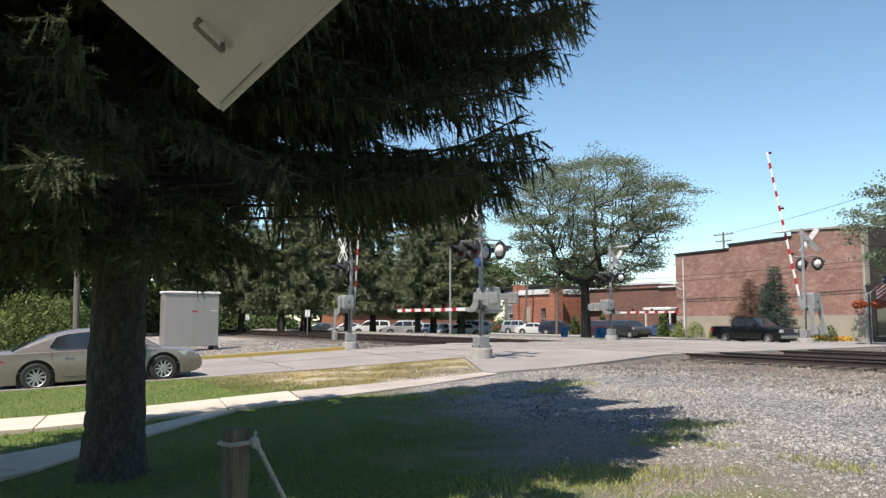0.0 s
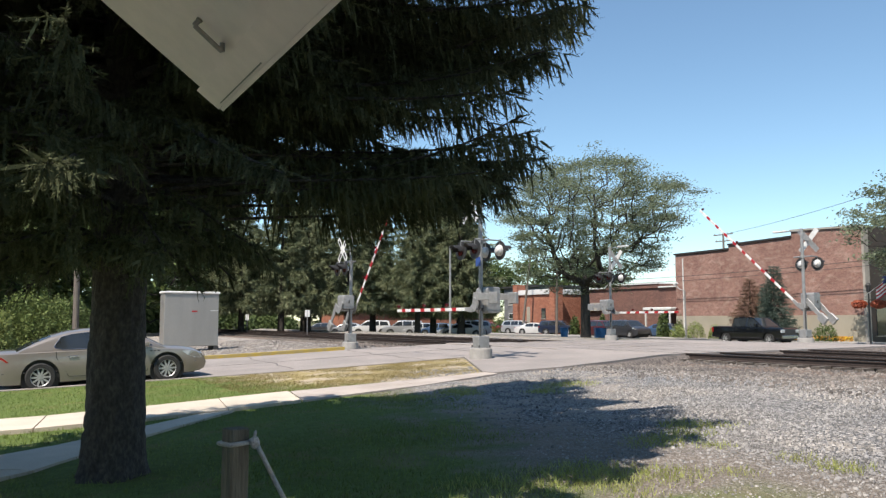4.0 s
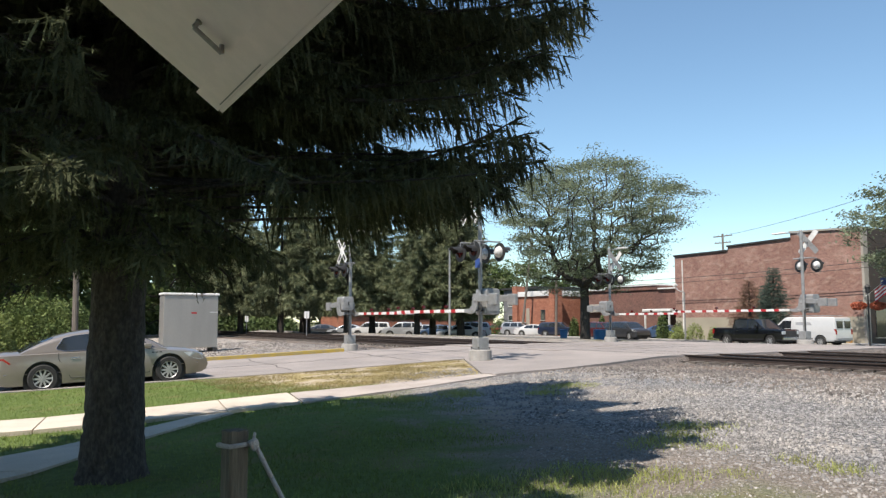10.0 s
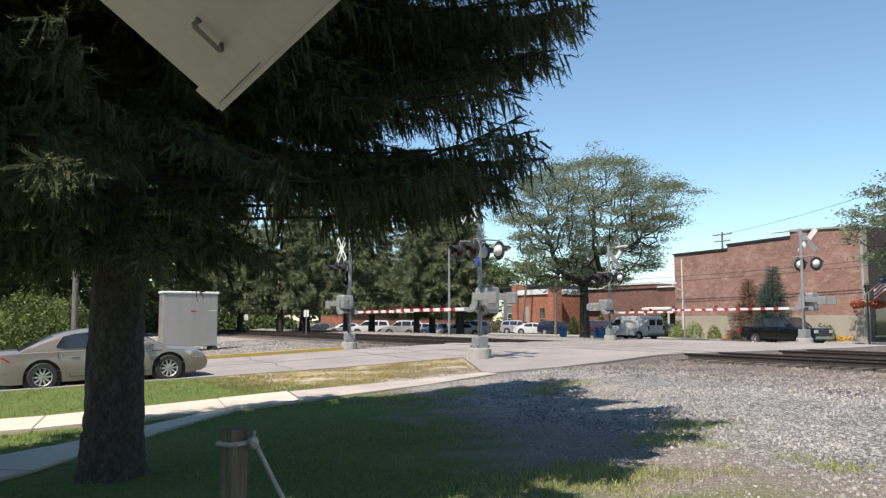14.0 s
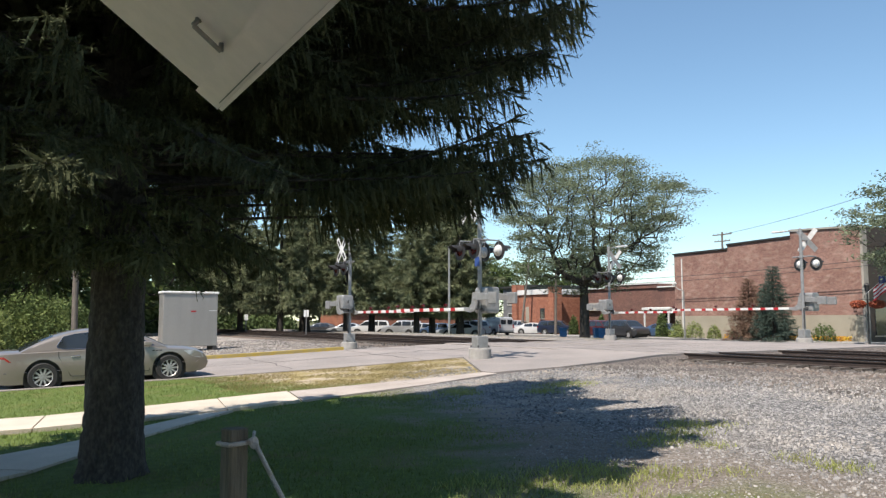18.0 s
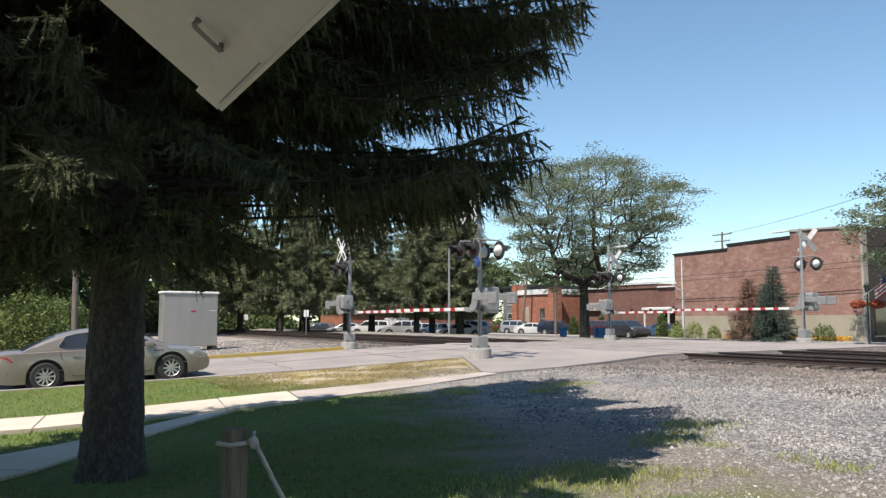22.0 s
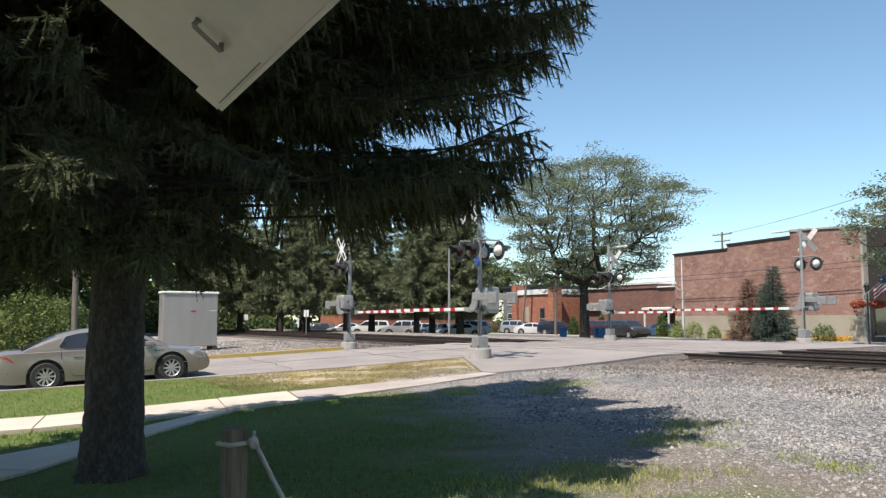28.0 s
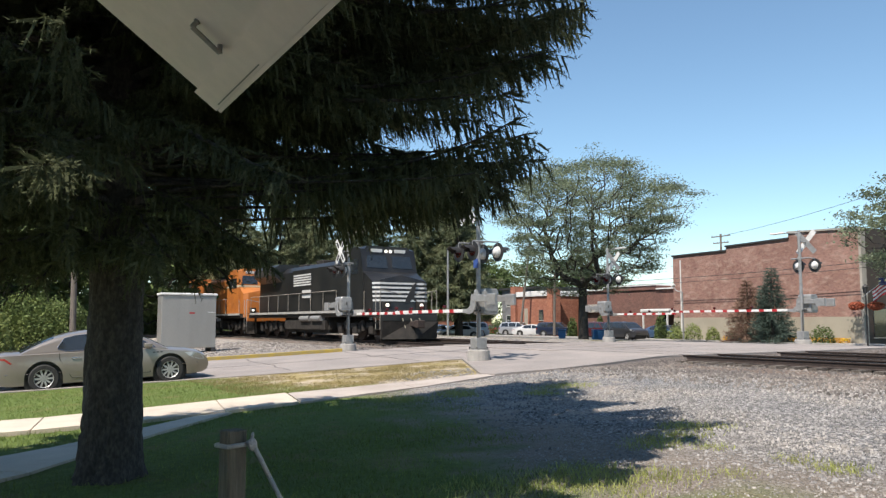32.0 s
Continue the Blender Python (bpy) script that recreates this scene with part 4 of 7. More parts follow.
def trunk_bm(r_base, r_top, height, flare=1.5, n=22, rows=26, rough=0.03, sd=3.0, scales=0.0):
    bm = BM()
    rings = []
    for i in range(rows + 1):
        h = height * (i / rows) ** 1.6
        r = r_top + (r_base - r_top) * (1 - h / height) ** 0.9
        r *= 1 + (flare - 1) * math.exp(-h / 0.28)
        ring = []
        for k in range(n):
            a = 2 * math.pi * k / n
            lobes = 1 + 0.16 * math.exp(-h / 0.3) * math.sin(a * 5 + sd) + rough * noise.noise((math.cos(a) * 3, math.sin(a) * 3, h * 2 + sd))
            if scales and h < 6:
                cell = noise.cell((math.cos(a) * 4.2 + 0.6 * noise.noise((a * 3, h * 5, sd)), math.sin(a) * 4.2 + 0.5 * noise.noise((h * 6, a * 2, sd)), h * 5.5 + noise.noise((a * 4, h * 3, 1.0))))
                lobes += scales * (cell - 0.5) + 0.03 * noise.noise((math.cos(a) * 9, math.sin(a) * 9, h * 7))
            ring.append(bm.verts.new((r * lobes * math.cos(a), r * lobes * math.sin(a), h - 0.1)))
        rings.append(ring)
    for p, q in zip(rings, rings[1:]):
        for k in range(n):
            bm.faces.new((p[k], p[(k + 1) % n], q[(k + 1) % n], q[k]))
    bm.faces.new(rings[-1])
    return bm


SWAY = []


def depot_spruce():
    """The great spruce by the camera: trunk, and each bough a limb with its sprigs."""
    rng = np.random.default_rng(7)
    top = thing("spruce_tree", "large dark spruce with drooping boughs beside the depot", "tree", pose(1.40, 9.07, 0.03))
    part("trunk", trunk_bm(0.305, 0.06, 17.5, flare=1.32, n=72, rows=190, rough=0.05, scales=0.045), M["bark"], top, "grey-brown scaly bark trunk", smooth=True)
    reach_z, reach = (2.0, 2.6, 3.5, 5.0, 6.5, 8.0, 10.0, 14.0, 17.3), (3.3, 3.9, 4.4, 4.8, 4.5, 3.4, 2.6, 1.4, 0.3)
    boughs = []
    for i in range(190):
        f = (i + 0.5) / 190
        z_tip = 2.75 + 14.2 * f ** 1.9
        turn = math.cos(i * 2.39996 - math.radians(-25))
        if z_tip < 4.6 and turn > 0.1 and i % 5 < 4:
            continue
        boughs.append((z_tip, i * 2.39996 + rng.uniform(-0.2, 0.2), float(np.interp(z_tip, reach_z, reach)) * rng.uniform(0.80, 1.02) * (0.82 if math.cos(i * 2.39996 - 1.75) > 0.6 else 1.0), 0))
    right = math.radians(-31)
    # the broad upper mass over the lawn: long boughs, tips turned up, twigs hanging
    for z_tip, L in ((6.6, 5.1), (6.2, 5.2), (5.8, 5.3), (5.45, 5.4), (5.1, 5.45), (4.8, 5.25), (4.5, 5.0), (4.22, 4.8), (3.98, 4.65), (3.72, 4.35)):
        for da in (-14, -6, 0, 6, 14) if z_tip > 4.6 else (-9, -2, 4):
            boughs.append((z_tip + rng.uniform(-0.12, 0.12), right + math.radians(da + rng.uniform(-3, 3)), L * rng.uniform(0.90, 1.0) * (1 - abs(da) * 0.004), 1))
    # the lower boughs, bare along the limb, with tassels at the outer end
    for da, z_tip, L in ((0, 3.22, 4.65), (2, 3.05, 4.5), (-4, 3.05, 4.35), (6, 3.15, 4.3), (-9, 3.0, 4.3), (11, 3.05, 4.3), (-3, 2.88, 4.2), (16, 2.9, 4.0), (-13, 2.82, 4.0), (2, 2.78, 4.05),
                         (-7, 2.66, 4.15), (9, 2.76, 3.8), (-16, 2.72, 3.6), (-1, 3.2, 3.5), (-11, 3.05, 3.4), (-5, 2.6, 3.6)):
        boughs.append((z_tip, right + math.radians(da), L, 2))
    # short dense boughs that fill the crown round the trunk
    for k in range(30):
        boughs.append((3.35 + 0.085 * ((k * 11) % 30), right + math.radians(-62 + 4.4 * k), 1.7 + 0.9 * ((k * 7) % 11) / 11, 3))
    for k in range(15):
        boughs.append((3.45 + 0.06 * ((k * 7) % 15), right + math.radians(-24 + 3.4 * k), 2.0 + 1.6 * ((k * 5) % 11) / 11, 3))
    for k in range(26):
        boughs.append((3.9 + 0.11 * ((k * 7) % 26), math.radians(128 + 3.6 * k), 2.5 + 0.4 * min(1.0, k / 12) + 1.2 * ((k * 5) % 9) / 9, 3))
    # high boughs above the view, added sunward to shade the lower crown
    for k in range(44):
        boughs.append((6.65 + 0.07 * ((k * 13) % 44), math.radians(183 + 1.85 * k), 4.9 + 1.2 * ((k * 5) % 7) / 7 - max(0, k - 32) * 0.09, 0))
    # coarse unseen boughs below them, added to block sun from the left clumps
    for k in range(22):
        boughs.append((4.9 + 0.075 * ((k * 9) % 22), math.radians(182 + 3.4 * k), 4.0 + 0.9 * ((k * 5) % 7) / 7, 4))
    # more unseen boughs towards the camera, added to shade the front clumps
    for k in range(14):
        boughs.append((5.7 + 0.07 * ((k * 5) % 14), math.radians(-110 + 4.4 * k), 4.0 + 0.6 * ((k * 5) % 7) / 7, 4))
    # the back of the crown, seen only as a dark ground behind the rest
    for k in range(64):
        boughs.append((3.3 + 0.05 * ((k * 23) % 64), math.radians(26 + 2.35 * k), 2.3 + 1.4 * ((k * 5) % 9) / 9, 4))
    for k in range(26):
        boughs.append((2.25 + 0.5 * ((k * 7) % 10) / 10, math.radians(55 + 8.6 * k), 2.4 + 1.7 * ((k * 3) % 7) / 7, 0))
    for k in range(13):
        boughs.append((1.95 + 0.35 * ((k * 5) % 8) / 8, math.radians(190 + 8.5 * k), 1.3 + 1.2 * ((k * 3) % 5) / 5, 0))
    for k in range(34):
        boughs.append((4.15 + 0.07 * ((k * 7) % 34), math.radians(-108 + 2.1 * k), 4.2 + 0.1 * ((k * 3) % 6), 0))
    for k in range(15):
        boughs.append((2.95 + 0.06 * ((k * 4) % 5), math.radians(-5 + 6.5 * k), 2.1 + 1.3 * ((k * 4) % 7) / 7, 0))
    for k in range(9):
        boughs.append((1.92 + 0.07 * ((k * 4) % 5), math.radians((-48, -30, -12, 8, 112, 130, 150, 168, 186)[k]), 0.95 + 0.14 * ((k * 5) % 6), 0))
    for n, (z_tip, az, L, way) in enumerate(boughs):
        drop = -(rng.uniform(0.0, 0.12) if way in (1, 2) else rng.uniform(0.10, 0.38)) * L
        low = (z_tip < 6.6 or way == 1) and way != 4
        bare = {0: 0.30 if z_tip < 4.2 else 0.16, 1: 0.22, 2: 0.55, 3: 0.06, 4: 0.05}[way]
        line, S, D, W = bough_lines(z_tip - drop, az, L, drop, rng, twig=0.16 if low else 0.26, tassel=(0.055 if math.cos(az + 1.73) > -0.5 else 0.12) if low else 0.24, lift=0.30, droop=(0.9 if way in (1, 2) else 0.7) if low else 1.6, hang_by=2.0, bare=bare)
        if way == 2:
            # a few thin tassels along the bare limb
            t = rng.uniform(0.15, 0.6, 16)
            q = np.stack([np.interp(t * 13, np.arange(14), line[:, c]) for c in range(3)], 1)
            S, D, W = np.concatenate([S, q]), np.concatenate([D, unit(rng.normal(size=(16, 3)) * 0.25 + np.array([0, 0, -1.0]))]), np.concatenate([W, rng.uniform(0.15, 0.45, 16)])
        v, f = brushes(S, D, W, rng, 0.024, 10, 0.052, 0.0125) if low else needles(S, D, W, rng, count=10, size=0.24, width=0.17)
        bough = part("bough", raw_mesh("bough", v, f, M["needle"]), None, top)
        part("limb", limb_mesh("limb", line, (0.018 if way in (3, 4) else 0.022 if way == 2 and z_tip < 3.2 else 0.045) * (0.5 + L / 8), 0.008, M["bark"]), None, bough, "bare brown limb")
        if way in (1, 2):
            SWAY.append((bough, n))
    return top


def conifer(label, name, height, radius, material, at, seed, boughs=120, skirt=0.9, sprig=0.28, group="", taper=0.75):
    """A conifer seen from afar: trunk and crown of drooping sprays."""
    rng = np.random.default_rng(seed)
    top = thing(name, label, "tree", at, group)
    part("trunk", trunk_bm(0.16 + height * 0.012, 0.03, height * 0.97, n=10, rows=10), M["bark"], top)
    S, D, W = [], [], []
    whorls = max(8, int((height - skirt) / (0.62 if height > 9 else 0.3)))
    for i in range(boughs):
        f = (i + rng.uniform(0, 1)) / boughs
        f = min(0.995, 0.25 * f + 0.75 * (math.floor(f * whorls) + 0.5) / whorls)
        z = skirt + (height - skirt) * f
        L = radius * (1 - f) ** taper * rng.uniform(0.62, 1.12) + 0.12
        az = i * 2.39996 + rng.uniform(-0.3, 0.3)
        line, s, d, w = bough_lines(z, az, L, -0.16 * L, rng, twig=0.32, tassel=0.28, trunk_r=0.05, lift=0.06 * L)
        S.append(s), D.append(d), W.append(w * 1.5)
    v, f = needles(np.concatenate(S), np.concatenate(D), np.concatenate(W), rng, count=5, size=sprig, width=0.115 * sprig + 0.016, spread=0.34)
    part("crown", raw_mesh("crown", v, f, material), None, top)
    return top


def broadleaf(label, name, at, height, spread, seed, leaf_mat, leaves=14000, leaf=0.16, trunk_h=3.5, trunk_r=0.38, airy=0.5, group="", twigs=330, low=0.0, lean=(0, 0), even=1.6, slim=1.0):
    """Limbs that branch out to points strewn through a rounded crown, and leaves round the outer ones."""
    rng = np.random.default_rng(seed)
    top = thing(name, label, "tree", at, group)
    bottom = trunk_h * 0.92 + low
    mid, half = (height + bottom) / 2, (height - bottom) / 2
    u = unit(rng.normal(size=(twigs, 3)))
    rad = rng.uniform(0.12, 1.0, twigs) ** 0.42
    lump = np.array([1 + 0.20 * noise.noise(Vector(q * 1.9) + Vector((seed, 3, 1))) + 0.12 * noise.noise(Vector(q * 4.5) + Vector((seed, 9, 1))) for q in u])
    pts = u * (rad * lump)[:, None] * np.array([spread, spread, half])
    flat = np.clip((pts[:, 2] + half) / (1.1 * half), 0.6, 1.0) ** 0.35
    pts[:, :2] *= flat[:, None]
    pts[:, 2] += mid
    pts[:, :2] += np.array(lean) * np.clip((pts[:, 2:3] - trunk_h) / half, 0, 1)
    root = np.array([0, 0, trunk_h])
    order = np.argsort(np.linalg.norm(pts - root, axis=1))
    nodes, parent, path = [root], [-1], [0.0]
    for q in pts[order]:
        arr = np.array(nodes)
        d = np.linalg.norm(arr - q, axis=1)
        cost = d + 0.32 * np.array(path) + 0.5 * np.maximum(0, arr[:, 2] - q[2])
        k = int(np.argmin(cost))
        nodes.append(q), parent.append(k), path.append(path[k] + d[k])
    nodes = np.array(nodes)
    load = np.ones(len(nodes))
    for k in range(len(nodes) - 1, 0, -1):
        load[parent[k]] += load[k]
    tip_r = trunk_r * 0.75 * slim / load[0] ** 0.48
    vs, fs, off = [], [], 0
    for k in range(1, len(nodes)):
        a, b = nodes[parent[k]], nodes[k]
        bend = rng.normal(size=3) * 0.07 * np.linalg.norm(b - a) + np.array([0, 0, 0.06 * np.linalg.norm(b - a)])
        r0, r1 = tip_r * load[k] ** 0.48 * 1.15, tip_r * max(1, load[k] - 1) ** 0.48 * 0.95
        line = [a, (a + b) / 2 + bend, b]
        for m, p in enumerate(line):
            r = max(0.007, r0 + (r1 - r0) * m / 2)
            d = Vector(b - a).normalized()
            e = d.orthogonal().normalized()
            g = d.cross(e)
            for c in range(5):
                t = 2 * math.pi * c / 5
                vs.append(tuple(Vector(p) + e * r * math.cos(t) + g * r * math.sin(t)))
        for m in range(2):
            for c in range(5):
                fs.append((off + m * 5 + c, off + m * 5 + (c + 1) % 5, off + (m + 1) * 5 + (c + 1) % 5, off + (m + 1) * 5 + c))
        off += 15
    part("trunk", trunk_bm(trunk_r, trunk_r * 0.72, trunk_h + 0.5, flare=1.3, n=12, rows=8), M["bark"], top, smooth=True)
    part("branchwork", raw_mesh("branchwork", vs, fs, M["bark"], True), None, top)
    outer = np.where(load < 4)[0]
    outer = outer[outer > 0]
    weight = rng.gamma(even, 1.0, len(outer))
    pick = rng.choice(outer, leaves, p=weight / weight.sum())
    along = rng.uniform(0.25, 1.15, leaves)[:, None]
    par = np.array(parent)[pick]
    c = nodes[par] * (1 - along) + nodes[pick] * along + rng.normal(size=(leaves, 3)) * np.array([airy, airy, airy * 0.25])
    a = unit(rng.normal(size=(leaves, 3)) * np.array([1, 1, 0.5]))
    b = unit(np.cross(a, rng.normal(size=(leaves, 3))))
    s = (leaf * rng.uniform(0.6, 1.3, leaves))[:, None]
    v = np.stack([c - a * s, c + b * s * 0.45, c + a * s, c - b * s * 0.45], 1).reshape(-1, 3)
    part("crown", raw_mesh("crown", v, np.arange(len(v)).reshape(-1, 4), leaf_mat), None, top)
    return top


def bush(label, at, w, d, h, seed, leaf_mat, leaves=1500, leaf=0.09, name="bush", group=""):
    rng = np.random.default_rng(seed)
    top = thing(name, label, "bush", at, group)
    u = unit(rng.normal(size=(leaves, 3)))
    u[:, 2] = np.abs(u[:, 2])
    r = rng.uniform(0.35, 1.0, leaves) ** 0.5
    lump = np.array([1 + 0.22 * noise.noise(Vector(q * 2.2) + Vector((seed, 0, 0))) for q in u])
    c = u * (r * lump)[:, None] * np.array([w / 2, d / 2, h]) + np.array([0, 0, 0.02])
    a = unit(rng.normal(size=(leaves, 3)))
    b = unit(np.cross(a, rng.normal(size=(leaves, 3))))
    s = (leaf * rng.uniform(0.6, 1.3, leaves))[:, None]
    v = np.stack([c - a * s, c + b * s * 0.5, c + a * s, c - b * s * 0.5], 1).reshape(-1, 3)
    part("foliage", raw_mesh("foliage", v, np.arange(len(v)).reshape(-1, 4), leaf_mat), None, top)
    bm = BM()
    for i in range(5):
        x, y = rng.uniform(-0.12, 0.12, 2) * w
        tube(bm, (x * 0.4, y * 0.4, -0.05), (x * 2, y * 2, h * 0.6), 0.02, 0.008, n=5)
    part("stems", bm, M["bark"], top)
    return top


depot_spruce()
broadleaf("tall honey locust with airy light green crown", "locust_tree", pose(41.5, 47.4, 0.05), 15.2, 7.7, 11, M["leaf"], leaves=78000, leaf=0.085, trunk_h=4.3, trunk_r=0.42, airy=0.50, twigs=900, even=2.6, slim=1.35, lean=(0.7, -0.45), low=-0.4)
broadleaf("leafy street tree by the brick building", "street_tree", pose(55.9, 28.6, -0.05), 12.3, 5.2, 5, M["leaf"], leaves=18000, leaf=0.12, trunk_h=3.2, trunk_r=0.2, airy=0.5)
conifer("blue-green spruce before the brick wall", "small_spruce", 6.2, 2.2, M["needle_blue"], pose(56.3, 41.3, -0.05), 21, boughs=150, skirt=0.2, sprig=0.17, taper=0.95)
conifer("browned dying spruce before the brick wall", "small_spruce", 5.3, 2.2, M["needle_brown"], pose(56.6, 43.9, -0.05), 22, boughs=130, skirt=0.2, sprig=0.17, taper=0.9)
conifer("slim young green spruce between two others", "small_spruce", 4.9, 1.2, M["needle_blue"], pose(57.4, 43.0, -0.05), 23, boughs=90, skirt=0.3, sprig=0.17, taper=0.9)
grove = [conifer("tall dark conifer in the row behind the railway", "conifer_tree", h, r, M["needle_far"], pose(0, 0, 0), sd, boughs=110, skirt=2.4, sprig=0.40, group="conifer row", taper=0.6) for h, r, sd in ((14.0, 4.3, 31), (12.8, 4.0, 32), (15.0, 4.5, 33))]
places = [(25.5, 72.0), (28.0, 71.5), (31.2, 69.5), (34.0, 69.8), (36.6, 65.5), (40.2, 63.6), (42.2, 66.5), (22.6, 75.0), (19.0, 78.0), (30.0, 78.0), (45.3, 72.0), (38.6, 66.0)]
for i, (x, y) in enumerate(places):
    m = pose(x, y, 0.0 if x > 34 else 0.3, 0, 0, i * 77)
    if i < 3:
        grove[i].matrix_basis = m
    else:
        copy_thing(grove[i % 3], m)


# ---- vehicles ----
def paint(name, a, metal=0.3, rough=0.32):
    return mat(name, a, tuple(c * 0.93 for c in a), scale=0.8, rough=rough, metal=metal, coat=0.9, fine=0.97, bump_scale=8)


M["alloy"] = mat("alloy_wheel", (0.62, 0.61, 0.60), (0.5, 0.5, 0.49), scale=9, rough=0.42, metal=0.5)
M["head_lens"] = mat("head_lens", (0.55, 0.57, 0.58), (0.45, 0.47, 0.48), scale=12, rough=0.1, coat=0.5)
M["tail_lens"] = mat("tail_lens", (0.40, 0.02, 0.02), (0.30, 0.015, 0.015), scale=12, rough=0.15, coat=0.5)
M["plastic"] = mat("dark_plastic", (0.03, 0.03, 0.031), (0.045, 0.044, 0.043), scale=8, rough=0.7)


def auto_smooth(ob, angle=0.55):
    me = ob.data
    me.polygons.foreach_set("use_smooth", [True] * len(me.polygons))
    me.set_sharp_from_angle(angle=angle)
    return ob


def arch(cx, r, z0, n=9):
    """Points over a wheel arch, from front to back along the sill."""
    a0 = math.asin(min(1, max(-0.9, z0 / r)))
    return [(cx + r * math.cos(a0 + (math.pi - 2 * a0) * i / n), r * math.sin(a0 + (math.pi - 2 * a0) * i / n)) for i in range(n + 1)]


def skin(bm, pts, half, shrink=0.035, mid=None):
    """A body from its side outline: bulging flanks that follow half(x, z), the half width there."""
    cz = sum(p[1] for p in pts) / len(pts) if mid is None else mid
    deep = ((1.0, 1), (0.85, 1), (0.55, 1), (0.28, 1), (0.10, 1), (0.03, 0.985), (0.0, 0.95)) if shrink else ((0.0, 1), (0.0, 0.97))
    steps = [(-f, s) for s, f in deep] + [(-0.5, 0), (0, 0), (0.5, 0)] + [(f, s) for s, f in deep[::-1]]
    rings = []
    for f, s in steps:
        ring = []
        for x, z in pts:
            pz = z + (cz - z) * s
            ring.append(bm.verts.new((x * (1 - 0.04 * s), f * half(x, pz), pz)))
        rings.append(ring)
    n = len(pts)
    for p, q in zip(rings, rings[1:]):
        for i in range(n):
            bm.faces.new((p[i], p[(i + 1) % n], q[(i + 1) % n], q[i]))
    if not shrink:
        bm.faces.new(rings[0][::-1]), bm.faces.new(rings[-1])


def side_panel(bm, pts, half, side, thick=0.02, proud=0.006):
    """A flat patch of bodywork on one flank of the cabin."""
    a = [bm.verts.new((x, side * (half(x, z) + proud), z)) for x, z in pts]
    b = [bm.verts.new((x, side * (half(x, z) - thick), z)) for x, z in pts]
    bm.faces.new(a), bm.faces.new(b[::-1])
    for i in range(len(pts)):
        j = (i + 1) % len(pts)
        bm.faces.new((a[i], a[j], b[j], b[i]))


def wheel(parent, x, y, r, width, side, spokes=10, rim_r=0.66, rim_mat="alloy"):
    hub = tagged(new("wheel"))
    hub.parent = parent
    hub.matrix_basis = pose(x, y, r)
    bm = BM()
    n = 26
    prof = [(r * rim_r, -width / 2), (r * 0.93, -width / 2), (r, -width * 0.36), (r, width * 0.36), (r * 0.93, width / 2), (r * rim_r, width / 2)]
    rings = [[bm.verts.new((q * math.cos(2 * math.pi * k / n), w, q * math.sin(2 * math.pi * k / n))) for q, w in prof] for k in range(n)]
    for k in range(n):
        a, b = rings[k], rings[(k + 1) % n]
        for i in range(len(prof)):
            j = (i + 1) % len(prof)
            bm.faces.new((a[i], b[i], b[j], a[j]))
    part("tyre", bm, M["rubber"], hub)
    bm = BM()
    o = side * width * 0.40
    tube(bm, (0, o - 0.05 * side, 0), (0, o - 0.045 * side, 0), r * rim_r, n=n)
    part("brake_disc", bm, M["plastic"], hub, "dark brake disc")
    bm = BM()
    tube(bm, (0, o - 0.04 * side, 0), (0, o + 0.012 * side, 0), r * 0.14, r * 0.11, n=12)
    for k in range(n):
        a0, a1 = 2 * math.pi * k / n, 2 * math.pi * (k + 1) / n
        tube(bm, (r * rim_r * 0.98 * math.cos(a0), o, r * rim_r * 0.98 * math.sin(a0)), (r * rim_r * 0.98 * math.cos(a1), o, r * rim_r * 0.98 * math.sin(a1)), r * 0.035, n=4)
    for k in range(spokes):
        a = 2 * math.pi * k / spokes
        m = Matrix.Rotation(-a, 4, "Y")
        vs = box(bm, r * 0.1, o - 0.03 * side, -r * 0.062, r * rim_r * 0.97, o, r * 0.062)
        bmesh.ops.transform(bm, matrix=m, verts=vs)
    part("rim", bm, M[rim_mat], hub)
    return hub


def seam(parent, pts, y, side, material="plastic", w=0.008, name="door_seam"):
    """A thin dark line along points (x, z) on a flank at half width y."""
    bm = BM()
    for (x0, z0), (x1, z1) in zip(pts, pts[1:]):
        tube(bm, (x0, side * y(x0, z0), z0), (x1, side * y(x1, z1), z1), w, n=4)
    return part(name, bm, M[material], parent)


def car_shell(bm, xs, lower, upper, wide, rows=7, dome=0.03, edge=0.055):
    """Bodywork from cross sections along x: flanks up to the shoulder, then a rounded top. wide(x, z) is the half width."""
    rings = []
    for x in xs:
        zl, zu = lower(x), max(upper(x), lower(x) + 0.05)
        side = [(wide(x, zl + (zu - edge - zl) * k / rows), zl + (zu - edge - zl) * k / rows) for k in range(rows + 1)]
        w = side[-1][0]
        over = [(w * k, zu + dome - (edge + dome) * k ** 5) for k in (0.975, 0.93, 0.84, 0.65, 0.35)]
        half_ring = side + over
        rings.append([bm.verts.new((x, y, z)) for y, z in half_ring] + [bm.verts.new((x, 0, zu + dome))] + [bm.verts.new((x, -y, z)) for y, z in half_ring[::-1]])
    for p, q in zip(rings, rings[1:]):
        for i in range(len(p) - 1):
            bm.faces.new((p[i], p[i + 1], q[i + 1], q[i]))
    bm.faces.new(rings[0]), bm.faces.new(rings[-1][::-1])


